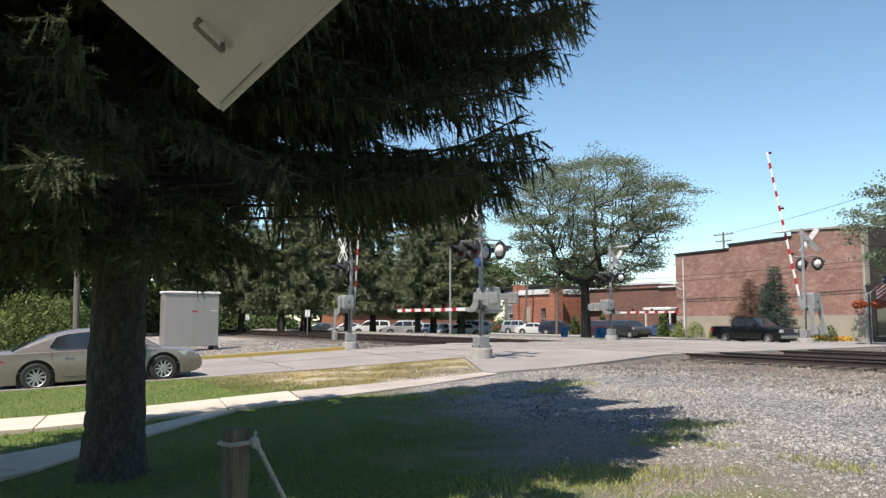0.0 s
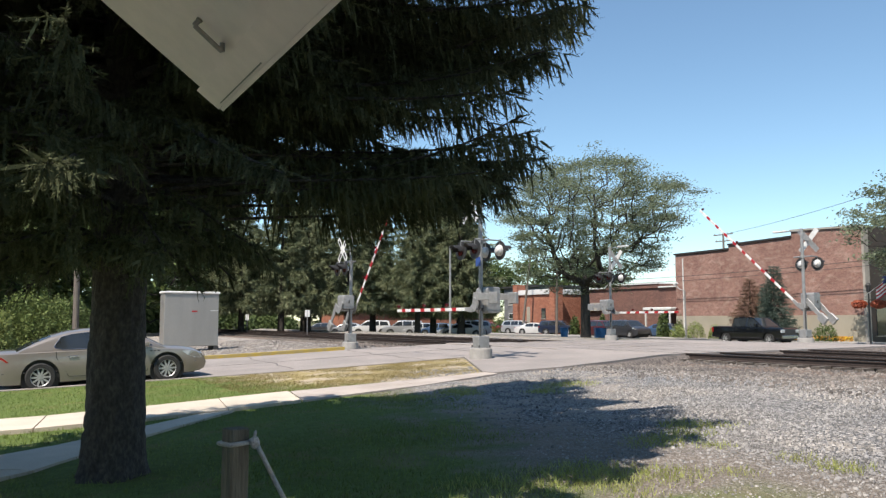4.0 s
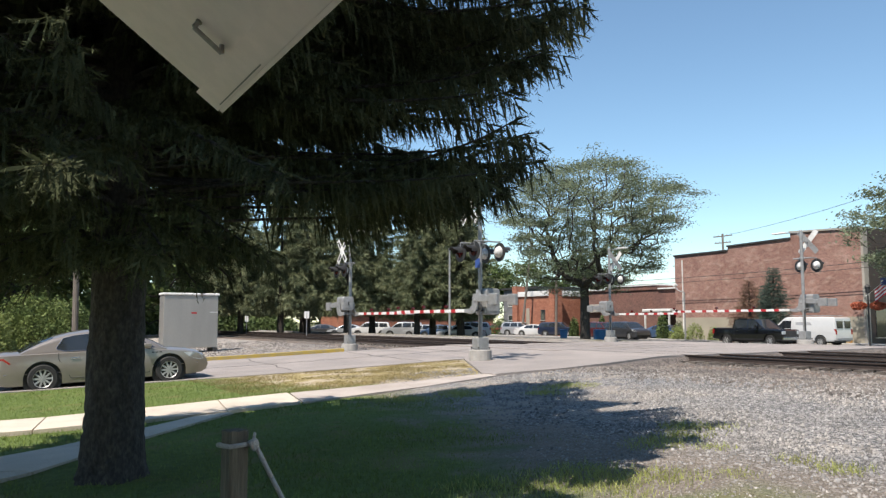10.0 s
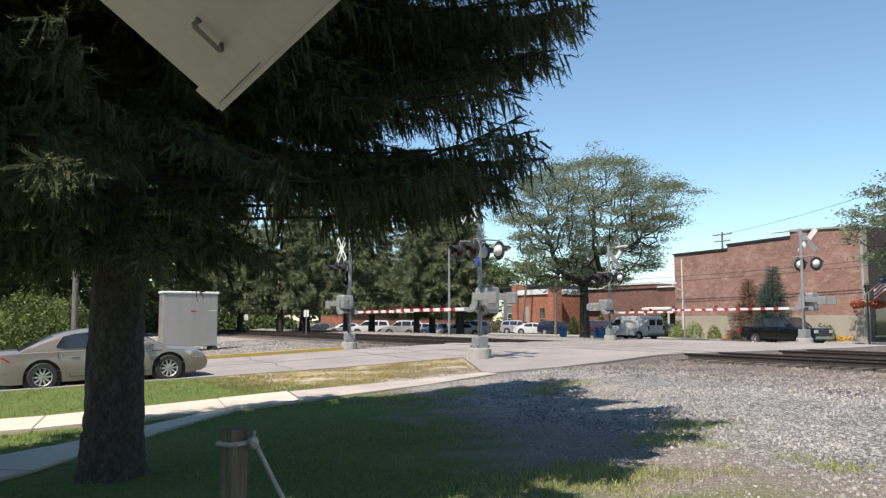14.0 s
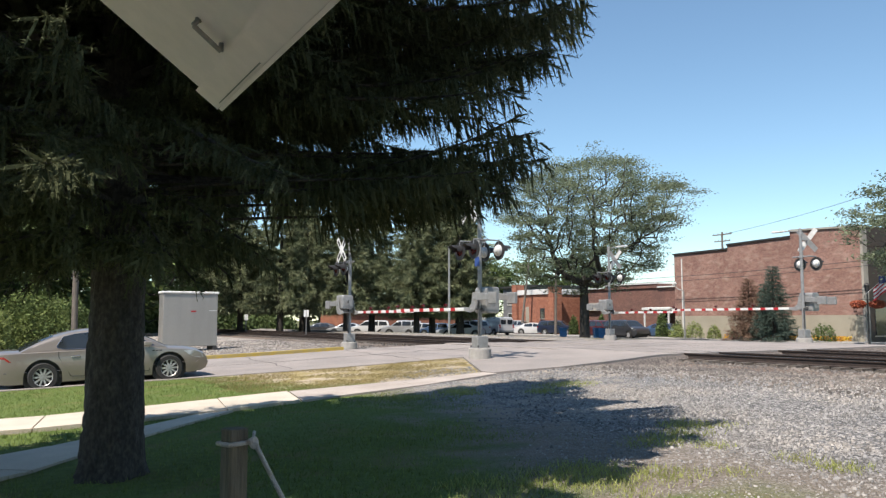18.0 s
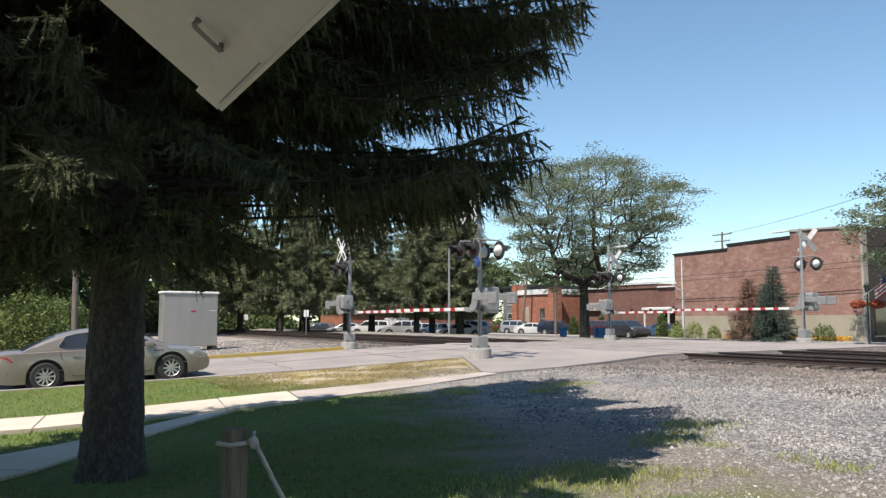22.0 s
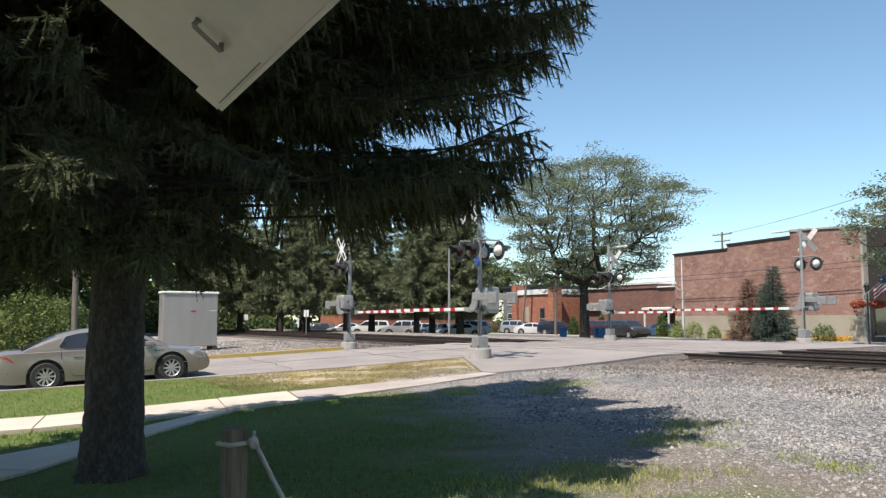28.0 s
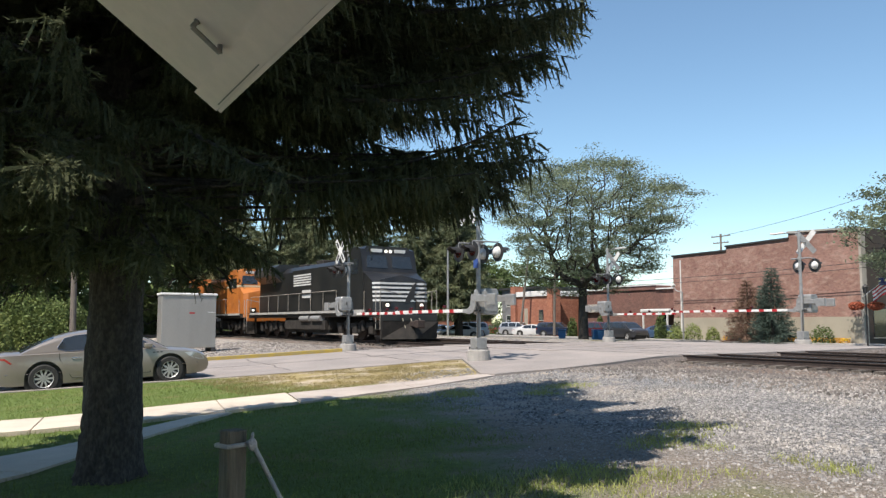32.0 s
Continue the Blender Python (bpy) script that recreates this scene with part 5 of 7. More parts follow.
def glass_patch(bm, xs, top, wide, dome, edge, spread, lift=0.007):
    """A screen that lies on the rounded top of the cabin."""
    rows = []
    for x in xs:
        z = top(x)
        w = wide(x, z - edge)
        rows.append([(x, w * k, z + dome - (edge + dome) * abs(k) ** 5 + lift) for k in np.linspace(-spread, spread, 9)])
    a = [[bm.verts.new(p) for p in r] for r in rows]
    b = [[bm.verts.new((x, y, z - 0.03)) for x, y, z in r] for r in rows]
    for m in range(len(rows) - 1):
        for k in range(8):
            bm.faces.new((a[m][k], a[m][k + 1], a[m + 1][k + 1], a[m + 1][k]))
            bm.faces.new((b[m][k], b[m + 1][k], b[m + 1][k + 1], b[m][k + 1]))
    ring_a = a[0] + [r[-1] for r in a[1:]] + a[-1][-2::-1] + [r[0] for r in a[-2:0:-1]]
    ring_b = b[0] + [r[-1] for r in b[1:]] + b[-1][-2::-1] + [r[0] for r in b[-2:0:-1]]
    for k in range(len(ring_a)):
        m = (k + 1) % len(ring_a)
        bm.faces.new((ring_a[k], ring_b[k], ring_b[m], ring_a[m]))


def sedan(label, colour, at, L=5.1, W=1.87, H=1.45, wheelbase=2.94, name="sedan", detail=True, suv=False, van=False, group=""):
    top = thing(name, label, "car", at, group)
    wr = 0.335 if not suv else 0.36
    f, r = wheelbase / 2, -wheelbase / 2
    front, rear = f + (L - wheelbase) * 0.48, r - (L - wheelbase) * 0.52
    bz = 0.19 if not suv else 0.26
    belt = H * 0.635
    hood = belt - 0.06 if not suv else belt - 0.02
    ar = wr + 0.085
    deck = belt + 0.05 if not (suv or van) else belt + 0.02

    def half(x, z):
        bulge = 1 - 0.055 * ((z - 0.60) / 0.5) ** 2
        ends = 1 - 0.20 * max(0, (x - (front - 0.8)) / 0.8) ** 2.4 - 0.15 * max(0, (rear + 0.75 - x) / 0.75) ** 2.4
        return W / 2 * bulge * ends
    lows = ((rear, bz + 0.24), (rear + 0.05, bz + 0.10), (rear + 0.16, bz + 0.03), (rear + 0.4, bz), (front - 0.5, bz), (front - 0.2, bz + 0.02), (front - 0.06, bz + 0.08), (front, bz + 0.2))
    tops = ((rear, belt - 0.30), (rear + 0.03, belt - 0.10), (rear + 0.09, deck - 0.03), (rear + 0.3, deck), (r - 0.05, deck), (1.1, belt + 0.03), (f - 0.25, hood + 0.05), (front - 0.6, hood - 0.02),
            (front - 0.28, hood - 0.09), (front - 0.12, hood - 0.17), (front - 0.04, hood - 0.26), (front, hood - 0.38))

    def lower(x):
        z = float(np.interp(x, [p[0] for p in lows], [p[1] for p in lows]))
        for w in (f, r):
            if abs(x - w) < ar:
                z = max(z, wr + math.sqrt(ar * ar - (x - w) ** 2))
        return z

    def upper(x):
        return float(np.interp(x, [p[0] for p in tops], [p[1] for p in tops]))
    xs = {*np.linspace(rear, front, 40), *[p[0] for p in lows], *[p[0] for p in tops]}
    for w in (f, r):
        edge_x = math.sqrt(ar * ar - (wr - bz) ** 2)
        xs = {x for x in xs if not abs(x - w) < ar + 0.02} | {w + ar * 1.012 * s for s in (-1, 1)} | {w + ar * 0.999 * math.cos(a) for a in np.linspace(0, math.pi, 19)}
    bm = BM()
    car_shell(bm, sorted(xs), lower, upper, half)
    auto_smooth(part("body", bm, colour, top), 0.7)
    # cabin
    if suv or van:
        cab = [(rear + 0.08, belt), (rear + 0.22, H - 0.22), (rear + 0.32, H - 0.08), (rear + 0.60, H - 0.03), (-0.4, H), (0.35, H - 0.02), (0.55 if not van else 0.75, H - 0.07), (1.28 if not van else 1.65, belt)]
    else:
        cab = [(rear + 0.52, belt + 0.01), (-1.55, H - 0.27), (-1.2, H - 0.14), (-0.85, H - 0.055), (-0.45, H - 0.012), (0.0, H - 0.005), (0.38, H - 0.04), (0.62, H - 0.10), (1.0, H - 0.29), (1.45, belt - 0.01)]

    def half_cab(x, z):
        return W / 2 * (0.935 - 0.225 * max(0, (z - belt)) / (H - belt))

    def roofline(x):
        return float(np.interp(x, [p[0] for p in cab], [p[1] for p in cab]))
    cx = sorted({*[p[0] for p in cab], *np.linspace(cab[0][0], cab[-1][0], 26)})
    bm = BM()
    car_shell(bm, cx, lambda x: belt - 0.06, roofline, half_cab, rows=5, dome=0.012, edge=0.05)
    roof = auto_smooth(part("roof", bm, colour, top, "roof and pillars"), 0.9)
    x_front, x_back = (0.60 if not van else 0.80), cab[0][0]
    bm = BM()
    glass_patch(bm, np.linspace(x_front + 0.06, cab[-1][0] - 0.05, 7), roofline, half_cab, 0.012, 0.05, 0.90)
    part("windshield", bm, M["glass"], top, "dark window glass", smooth=False)
    bm = BM()
    glass_patch(bm, np.linspace(x_back + 0.05, -1.22 if not (suv or van) else rear + 0.27, 7), roofline, half_cab, 0.012, 0.05, 0.86)
    part("rear_screen", bm, M["glass"], top, "dark window glass")
    if suv or van:
        panes = [[(1.12, belt + 0.03), (0.06, belt + 0.03), (0.06, H - 0.12), (0.45, H - 0.14)], [(-0.04, belt + 0.03), (-0.98, belt + 0.03), (-0.98, H - 0.12), (-0.04, H - 0.11)],
                 [(-1.08, belt + 0.03), (rear + 0.34, belt + 0.05), (rear + 0.48, H - 0.16), (-1.08, H - 0.12)]]
    else:
        panes = [[(1.12, belt + 0.02), (0.04, belt + 0.03), (0.04, H - 0.10), (0.33, H - 0.12), (0.60, H - 0.19)],
                 [(-0.04, belt + 0.03), (-0.98, belt + 0.045), (-1.14, belt + 0.09), (-1.16, belt + 0.13), (-1.0, H - 0.18), (-0.75, H - 0.125), (-0.4, H - 0.10), (-0.04, H - 0.095)]]
    for side in (-1, 1):
        for pane in panes:
            bm = BM()
            side_panel(bm, pane, half_cab, side, 0.02, 0.005)
            part("side_window", bm, M["glass"], top, "dark window glass")
    for w in (f, r):
        bm = BM()
        tube(bm, (w, -W / 2 + 0.085, wr + 0.02), (w, W / 2 - 0.085, wr + 0.02), ar + 0.03, n=24)
        part("wheel_well", bm, M["plastic"], top)
    for s, w in ((1, f), (1, r), (-1, f), (-1, r)):
        wheel(top, w, s * (W / 2 - 0.075), wr, 0.2, s)
    for s in (-1, 1):
        bm = BM()
        side_panel(bm, [(front - 0.66, hood - 0.105), (front - 0.40, hood - 0.10), (front - 0.16, hood - 0.22), (front - 0.12, hood - 0.31), (front - 0.30, hood - 0.30), (front - 0.52, hood - 0.22)], half, s, 0.06, 0.006)
        part("headlight", bm, M["head_lens"], top, "clear headlight")
        bm = BM()
        side_panel(bm, [(rear + 0.03, belt - 0.31), (rear + 0.45, belt - 0.19), (rear + 0.30, belt - 0.06), (rear + 0.05, belt - 0.05)] if not suv else [(rear + 0.03, belt - 0.25), (rear + 0.2, belt - 0.2), (rear + 0.2, belt - 0.02), (rear + 0.06, belt - 0.02)], half, s, 0.25, 0.006)
        part("tail_light", bm, M["tail_lens"], top, "red tail light")
        if detail:
            bm = BM()
            box(bm, 0.82, s * (W / 2 - 0.02), belt + 0.015, 1.02, s * (W / 2 + 0.17), belt + 0.14)
            bevel(bm, 0.03)
            part("door_mirror", bm, colour, top)
            y_of = lambda x, z: half(x, z) + 0.001
            for pane in panes:
                seam(top, pane + pane[:1], lambda x, z: half_cab(x, z) + 0.006, s, "chrome", 0.007, "window_trim")
            seam(top, [(0.98, belt), (0.98, bz + 0.12), (0.0, bz + 0.1), (-0.04, belt), ], y_of, s)
            seam(top, [(-0.04, belt), (0.0, bz + 0.1), (-0.85, bz + 0.12), (-1.12, 0.78), (-1.12, belt)], y_of, s)
            seam(top, [(front - 0.3, 0.47), (0.5, 0.45), (rear + 0.3, 0.47)], y_of, s, "chrome" if not suv else "plastic", 0.010, "side_moulding")
            for hx in (-0.75, 0.25):
                bm = BM()
                box(bm, hx - 0.11, s * (half(hx, belt - 0.14) - 0.01), belt - 0.155, hx + 0.11, s * (half(hx, belt - 0.14) + 0.028), belt - 0.12)
                bevel(bm, 0.01)
                part("door_handle", bm, M["chrome"] if not suv else colour, top)
            bm = BM()
            for i in range(3):
                box(bm, f - 0.42 + i * 0.09, s * (half(f, belt - 0.1) - 0.02), belt - 0.13, f - 0.36 + i * 0.09, s * (half(f, belt - 0.1) + 0.006), belt - 0.105)
            part("fender_ports", bm, M["plastic"], top)
    bm = BM()
    box(bm, rear + 0.35, -W / 2 + 0.22, 0.16, front - 0.3, W / 2 - 0.22, 0.5)
    part("underbody", bm, M["plastic"], top)
    return top


def pickup(label, colour, at):
    top = thing("pickup_truck", label, "pickup truck", at)
    L, W, H, wb, wr = 5.9, 2.03, 1.95, 3.68, 0.40
    f, r = wb / 2 + 0.12, -wb / 2 + 0.12
    front, rear = 2.95, -2.95
    bz, belt = 0.42, 1.28
    out = [(front - 0.05, bz), (front, 0.62), (front - 0.02, 1.10), (front - 0.16, 1.20), (1.35, 1.27), (1.2, belt), (-1.0, belt), (-1.02, 1.27), (rear + 0.02, 1.27), (rear, 0.75), (rear + 0.05, bz + 0.1), (rear + 0.3, bz + 0.06)]
    out += [(p[0], p[1] + wr) for p in arch(r, wr + 0.09, bz - wr)][::-1] + [(p[0], p[1] + wr) for p in arch(f, wr + 0.09, bz - wr)][::-1]

    def half(x, z):
        return W / 2 * (1 - 0.03 * ((z - 0.85) / 0.4) ** 2) * (1 - 0.06 * max(0, (abs(x) - 2.4) / 0.55) ** 2)
    bm = BM()
    skin(bm, out, half, mid=0.85)
    auto_smooth(part("body", bm, colour, top))
    cab = [(1.42, belt), (0.62, H - 0.05), (0.3, H), (-0.75, H - 0.01), (-0.98, H - 0.06), (-1.08, belt)]
    half_cab = lambda x, z: W / 2 * (0.96 - 0.17 * max(0, z - belt) / (H - belt))
    bm = BM()
    skin(bm, cab, half_cab, shrink=0)
    auto_smooth(part("cabin_glass", bm, M["glass"], top, "dark window glass"), 0.4)
    bm = BM()
    tl = cab[1:-1]
    skin(bm, [(x, z + 0.008) for x, z in tl] + [(x, z - 0.07) for x, z in tl[::-1]], lambda x, z: half_cab(x, z) + 0.01, shrink=0)
    roof = part("roof", bm, colour, top)
    for s in (-1, 1):
        for (x0, z0), (x1, z1), w in ((cab[0], cab[1], 0.04), (cab[-1], cab[-2], 0.07), ((0.12, belt), (0.08, H - 0.04), 0.05)):
            bm = BM()
            tube(bm, (x0, s * half_cab(x0, z0), z0), (x1, s * half_cab(x1, z1), z1), w, n=6)
            part("pillar", bm, colour, roof)
        for w in (f, r):
            wheel(top, w, s * (W / 2 - 0.13), wr, 0.25, s, spokes=6, rim_r=0.62)
        bm = BM()
        box(bm, front - 0.2, s * (W / 2 - 0.42), 0.86, front + 0.006, s * (W / 2 - 0.06), 1.08)
        bevel(bm, 0.02)
        part("headlight", bm, M["head_lens"], top)
        bm = BM()
        box(bm, rear - 0.004, s * (W / 2 - 0.16), 0.85, rear + 0.12, s * (W / 2 - 0.01), 1.2)
        part("tail_light", bm, M["tail_lens"], top)
        bm = BM()
        box(bm, 0.92, s * (W / 2 - 0.02), belt + 0.02, 1.08, s * (W / 2 + 0.24), belt + 0.24)
        bevel(bm, 0.03)
        part("door_mirror", bm, colour, top)
        for hx in (-0.7, 0.32):
            bm = BM()
            box(bm, hx - 0.1, s * (W / 2 - 0.03), 1.08, hx + 0.1, s * (W / 2 + 0.03), 1.12)
            part("door_handle", bm, M["chrome"], top)
        seam(top, [(1.2, belt), (1.15, 0.5), (0.12, 0.5), (0.12, belt)], lambda x, z: half(x, z) + 0.001, s)
        seam(top, [(0.12, 0.5), (-0.8, 0.5), (-1.02, 0.9), (-1.02, belt)], lambda x, z: half(x, z) + 0.001, s)
    bm = BM()
    box(bm, front - 0.12, -W / 2 + 0.08, 0.46, front + 0.09, W / 2 - 0.08, 0.68)
    bevel(bm, 0.03)
    part("front_bumper", bm, M["chrome"], top)
    bm = BM()
    box(bm, rear - 0.1, -W / 2 + 0.08, 0.5, rear + 0.05, W / 2 - 0.08, 0.72)
    bevel(bm, 0.03)
    part("rear_bumper", bm, M["chrome"], top)
    bm = BM()
    box(bm, front - 0.02, -0.56, 0.72, front + 0.02, 0.56, 1.1)
    part("grille", bm, M["plastic"], top)
    bm = BM()
    box(bm, -2.8, -0.8, 1.272, -1.1, 0.8, 1.30)
    part("bed_cover", bm, M["plastic"], top)
    bm = BM()
    box(bm, -2.6, -0.7, 0.3, 2.6, 0.7, 0.6)
    part("chassis", bm, M["plastic"], top)
    return top


def cargo_van(label, colour, at):
    top = thing("cargo_van", label, "van", at)
    L, W, H, wb, wr = 5.65, 2.0, 2.08, 3.5, 0.37
    f, r = wb / 2 + 0.1, -wb / 2 + 0.1
    front, rear = 2.8, -2.8
    bz, belt = 0.36, 1.18
    out = [(front - 0.06, bz), (front, 0.6), (front - 0.05, 0.95), (front - 0.2, 1.08), (2.05, 1.26), (1.25, H - 0.10), (0.95, H - 0.01), (-1.0, H), (rear + 0.25, H - 0.02), (rear + 0.06, H - 0.12), (rear, 0.9), (rear, bz + 0.12), (rear + 0.2, bz)]
    out += [(p[0], p[1] + wr) for p in arch(r, wr + 0.08, bz - wr)][::-1] + [(p[0], p[1] + wr) for p in arch(f, wr + 0.08, bz - wr)][::-1]

    def half(x, z):
        return W / 2 * (1 - 0.13 * max(0, (z - 1.05) / 1.0) ** 1.4) * (1 - 0.10 * max(0, (x - 2.2) / 0.6) ** 2)
    bm = BM()
    skin(bm, out, half, mid=1.0)
    auto_smooth(part("body", bm, colour, top))
    bm = BM()
    prism(bm, [(2.09, 1.275), (1.30, H - 0.13), (1.27, H - 0.145), (2.05, 1.265)], "y", -0.82, 0.82)
    part("windshield", bm, M["glass"], top)
    for s in (-1, 1):
        bm = BM()
        prism(bm, [(1.85, 1.24), (1.25, 1.80), (0.62, 1.80), (0.62, 1.24)], "y", s * 0.78, s * 0.985)
        part("side_window", bm, M["glass"], top)
        bm = BM()
        box(bm, rear - 0.008, s * 0.12, 1.28, rear + 0.1, s * 0.78, 1.78)
        part("rear_window", bm, M["glass"], top)
        bm = BM()
        box(bm, rear - 0.01, s * 0.82, 0.85, rear + 0.12, s * 0.985, 1.22)
        part("tail_light", bm, M["tail_lens"], top)
        bm = BM()
        box(bm, front - 0.16, s * 0.55, 0.78, front + 0.0, s * 0.90, 0.98)
        part("headlight", bm, M["head_lens"], top)
        bm = BM()
        box(bm, 1.55, s * 0.97, 1.22, 1.7, s * 1.22, 1.5)
        bevel(bm, 0.03)
        part("door_mirror", bm, M["plastic"], top)
        for w in (f, r):
            wheel(top, w, s * (W / 2 - 0.12), wr, 0.23, s, spokes=8, rim_r=0.6)
        for k in range(3):
            bm = BM()
            box(bm, -0.9 - 0.1 * k, s * (half(0, 1.5) - 0.02), 1.62 - k * 0.13, 0.25, s * (half(0, 1.5) + 0.004), 1.69 - k * 0.13)
            part("lettering_bar", bm, M["grey_print"], top, "unreadable grey lettering")
        seam(top, [(0.55, 1.95), (0.55, 0.5), (1.6, 0.5)], lambda x, z: half(x, z) + 0.001, s)
        seam(top, [(-0.9, 1.95), (-0.9, 0.5)], lambda x, z: half(x, z) + 0.001, s)
    for z0, z1, x0, x1 in ((0.42, 0.64, front - 0.08, front + 0.06), (0.42, 0.62, rear - 0.08, rear + 0.05)):
        bm = BM()
        box(bm, x0, -0.92, z0, x1, 0.92, z1)
        bevel(bm, 0.03)
        part("bumper", bm, M["steel"], top)
    bm = BM()
    for s in (-0.7, 0.7):
        tube(bm, (-2.3, s, H + 0.09), (0.9, s, H + 0.09), 0.02, n=6)
    for x in (-2.1, -0.7, 0.7):
        tube(bm, (x, -0.74, H + 0.09), (x, 0.74, H + 0.09), 0.018, n=6)
        for s in (-0.7, 0.7):
            tube(bm, (x, s, H - 0.1), (x, s, H + 0.09), 0.015, n=6)
    part("roof_rack", bm, M["steel"], top)
    bm = BM()
    box(bm, -2.5, -0.7, 0.26, 2.5, 0.7, 0.6)
    part("chassis", bm, M["plastic"], top)
    return top


M["grey_print"] = mat("grey_print", (0.45, 0.45, 0.46), (0.38, 0.38, 0.4), scale=5, rough=0.6)
P = {"gold": paint("gold_paint", (0.29, 0.255, 0.228), 0.35, 0.28), "black": paint("black_car_paint", (0.004, 0.0045, 0.008), 0.0, 0.25), "white": paint("white_car_paint", (0.60, 0.60, 0.595), 0.0),
     "silver": paint("silver_paint", (0.45, 0.46, 0.47), 0.5), "navy": paint("navy_paint", (0.02, 0.03, 0.06)), "red": paint("red_paint", (0.30, 0.025, 0.03)),
     "blue": paint("blue_paint", (0.07, 0.13, 0.24)), "maroon": paint("maroon_paint", (0.10, 0.02, 0.02)), "grey": paint("grey_paint", (0.05, 0.05, 0.055))}

SEDAN = sedan("gold-beige sedan waiting on the street", P["gold"], pose(3.23, 22.36, 0.07, 0, -2.6, 0))
PICKUP = pickup("black crew-cab pickup truck on the far street", P["black"], pose(49.0, 34.5, -0.03, 0, 0, -90))
VAN = cargo_van("white cargo van with roof rack on the far street", P["white"], pose(52.3, 30, -0.03, 0, 0, 90))


# ---- train ----
def rows_box(bm, *boxes):
    for b in boxes:
        box(bm, *b)


def locomotive(label, body, trim, name="locomotive", stripes=True):
    """Diesel locomotive; its nose is at y = 0 and it runs towards -y. Rails at z = 0."""
    top = thing(name, label, "locomotive", pose(0, 0, 0))
    dark = M["loco_under"]
    bm = BM()
    rows_box(bm, (-1.45, 0.6, 1.25, 1.45, 21.8, 1.58))
    bevel(bm, 0.03)
    part("frame", bm, trim, top)
    for s in (-1, 1):
        bm = BM()
        box(bm, s * 1.50, 2.3, 1.46, s * 1.57, 21.2, 1.60)
        part("walkway_edge", bm, M["loco_stripe"], top, "pale walkway edge")
    bm = BM()
    box(bm, -1.4, 7.6, 0.35, 1.4, 14.6, 1.25)
    bevel(bm, 0.18, 2)
    part("fuel_tank", bm, dark, top, "dark fuel tank")
    for s in (-1, 1):
        for k in (8.2, 10.0):
            bm = BM()
            tube(bm, (s * 1.42, k, 1.18), (s * 1.42, k + 1.5, 1.18), 0.17, n=14)
            part("air_reservoir", bm, M["steel"], top)
    for cy in (4.3, 17.8):
        bogie = tagged(new("bogie"))
        bogie.parent = top
        bogie.location = (0, cy, 0)
        bm = BM()
        for s in (-1, 1):
            rows_box(bm, (s * 0.98, -2.6, 0.62, s * 1.14, 2.6, 0.92), (s * 0.98, -0.5, 0.4, s * 1.18, 0.5, 0.75))
            for k in (-1.95, 0, 1.95):
                box(bm, s * 1.0, k - 0.24, 0.35, s * 1.26, k + 0.24, 0.82)
            for k in (-1.0, 1.0):
                tube(bm, (s * 1.2, k, 0.5), (s * 1.2, k, 1.05), 0.12, n=10)
        part("side_frame", bm, dark, bogie)
        for k in (-1.95, 0, 1.95):
            bm = BM()
            for s in (-1, 1):
                tube(bm, (s * 0.70, k, 0.53), (s * 0.84, k, 0.53), 0.53, n=28)
            tube(bm, (-0.7, k, 0.53), (0.7, k, 0.53), 0.1, n=10)
            part("wheelset", bm, M["rust"], bogie)
    # long hood, with its wider radiator end
    bm = BM()
    prism(bm, [(-0.95, 1.58), (0.95, 1.58), (0.95, 3.95), (0.62, 4.28), (-0.62, 4.28), (-0.95, 3.95)], "y", 5.6, 21.0)
    hood = part("long_hood", bm, body, top)
    bm = BM()
    prism(bm, [(-0.96, 3.45), (0.96, 3.45), (1.5, 3.85), (1.5, 4.3), (1.1, 4.55), (-1.1, 4.55), (-1.5, 4.3), (-1.5, 3.85)], "y", 16.4, 20.6)
    part("radiator_housing", bm, body, top)
    for s in (-1, 1):
        for k in range(9):
            bm = BM()
            box(bm, s * 0.94, 7.4 + k * 1.0, 1.75, s * 0.962, 8.3 + k * 1.0, 3.3)
            part("hood_door", bm, body, hood)
        bm = BM()
        box(bm, s * 1.49, 16.8, 3.88, s * 1.512, 20.2, 4.25)
        part("radiator_grille", bm, dark, top)
        bm = BM()
        box(bm, s * 0.9, 5.7, 1.6, s * 1.42, 13.2, 4.0)
        bevel(bm, 0.05)
        part("equipment_cabinet", bm, body, top)
    for y0, y1, h in ((6.0, 7.2, 4.45), (10.5, 11.6, 4.5), (13.2, 14.6, 4.42)):
        bm = BM()
        box(bm, -0.5, y0, 4.25, 0.5, y1, h)
        bevel(bm, 0.04)
        part("roof_hatch", bm, dark, top)
    # wide cab
    bm = BM()
    prism(bm, [(2.55, 1.58), (5.6, 1.58), (5.6, 4.62), (3.4, 4.66), (2.95, 4.55), (2.62, 3.45), (2.55, 3.35)], "x", -1.5, 1.5)
    cab = part("cab", bm, body, top)
    bm = BM()
    prism(bm, [(-1.5, 4.30), (1.5, 4.30), (1.12, 4.70), (-1.12, 4.70)], "y", 2.98, 5.62)
    part("cab_roof", bm, body, top)
    # nose: sloped top, chamfered front
    bm = BM()
    v = [bm.verts.new(p) for p in ((-1.48, 2.6, 1.58), (1.48, 2.6, 1.58), (1.48, 1.42, 1.58), (1.2, 1.15, 1.58), (-1.2, 1.15, 1.58), (-1.48, 1.42, 1.58),
                                   (-1.48, 2.6, 3.42), (1.48, 2.6, 3.42), (1.48, 1.55, 2.92), (1.2, 1.3, 2.98), (-1.2, 1.3, 2.98), (-1.48, 1.55, 2.92))]
    bm.faces.new(v[:6][::-1])
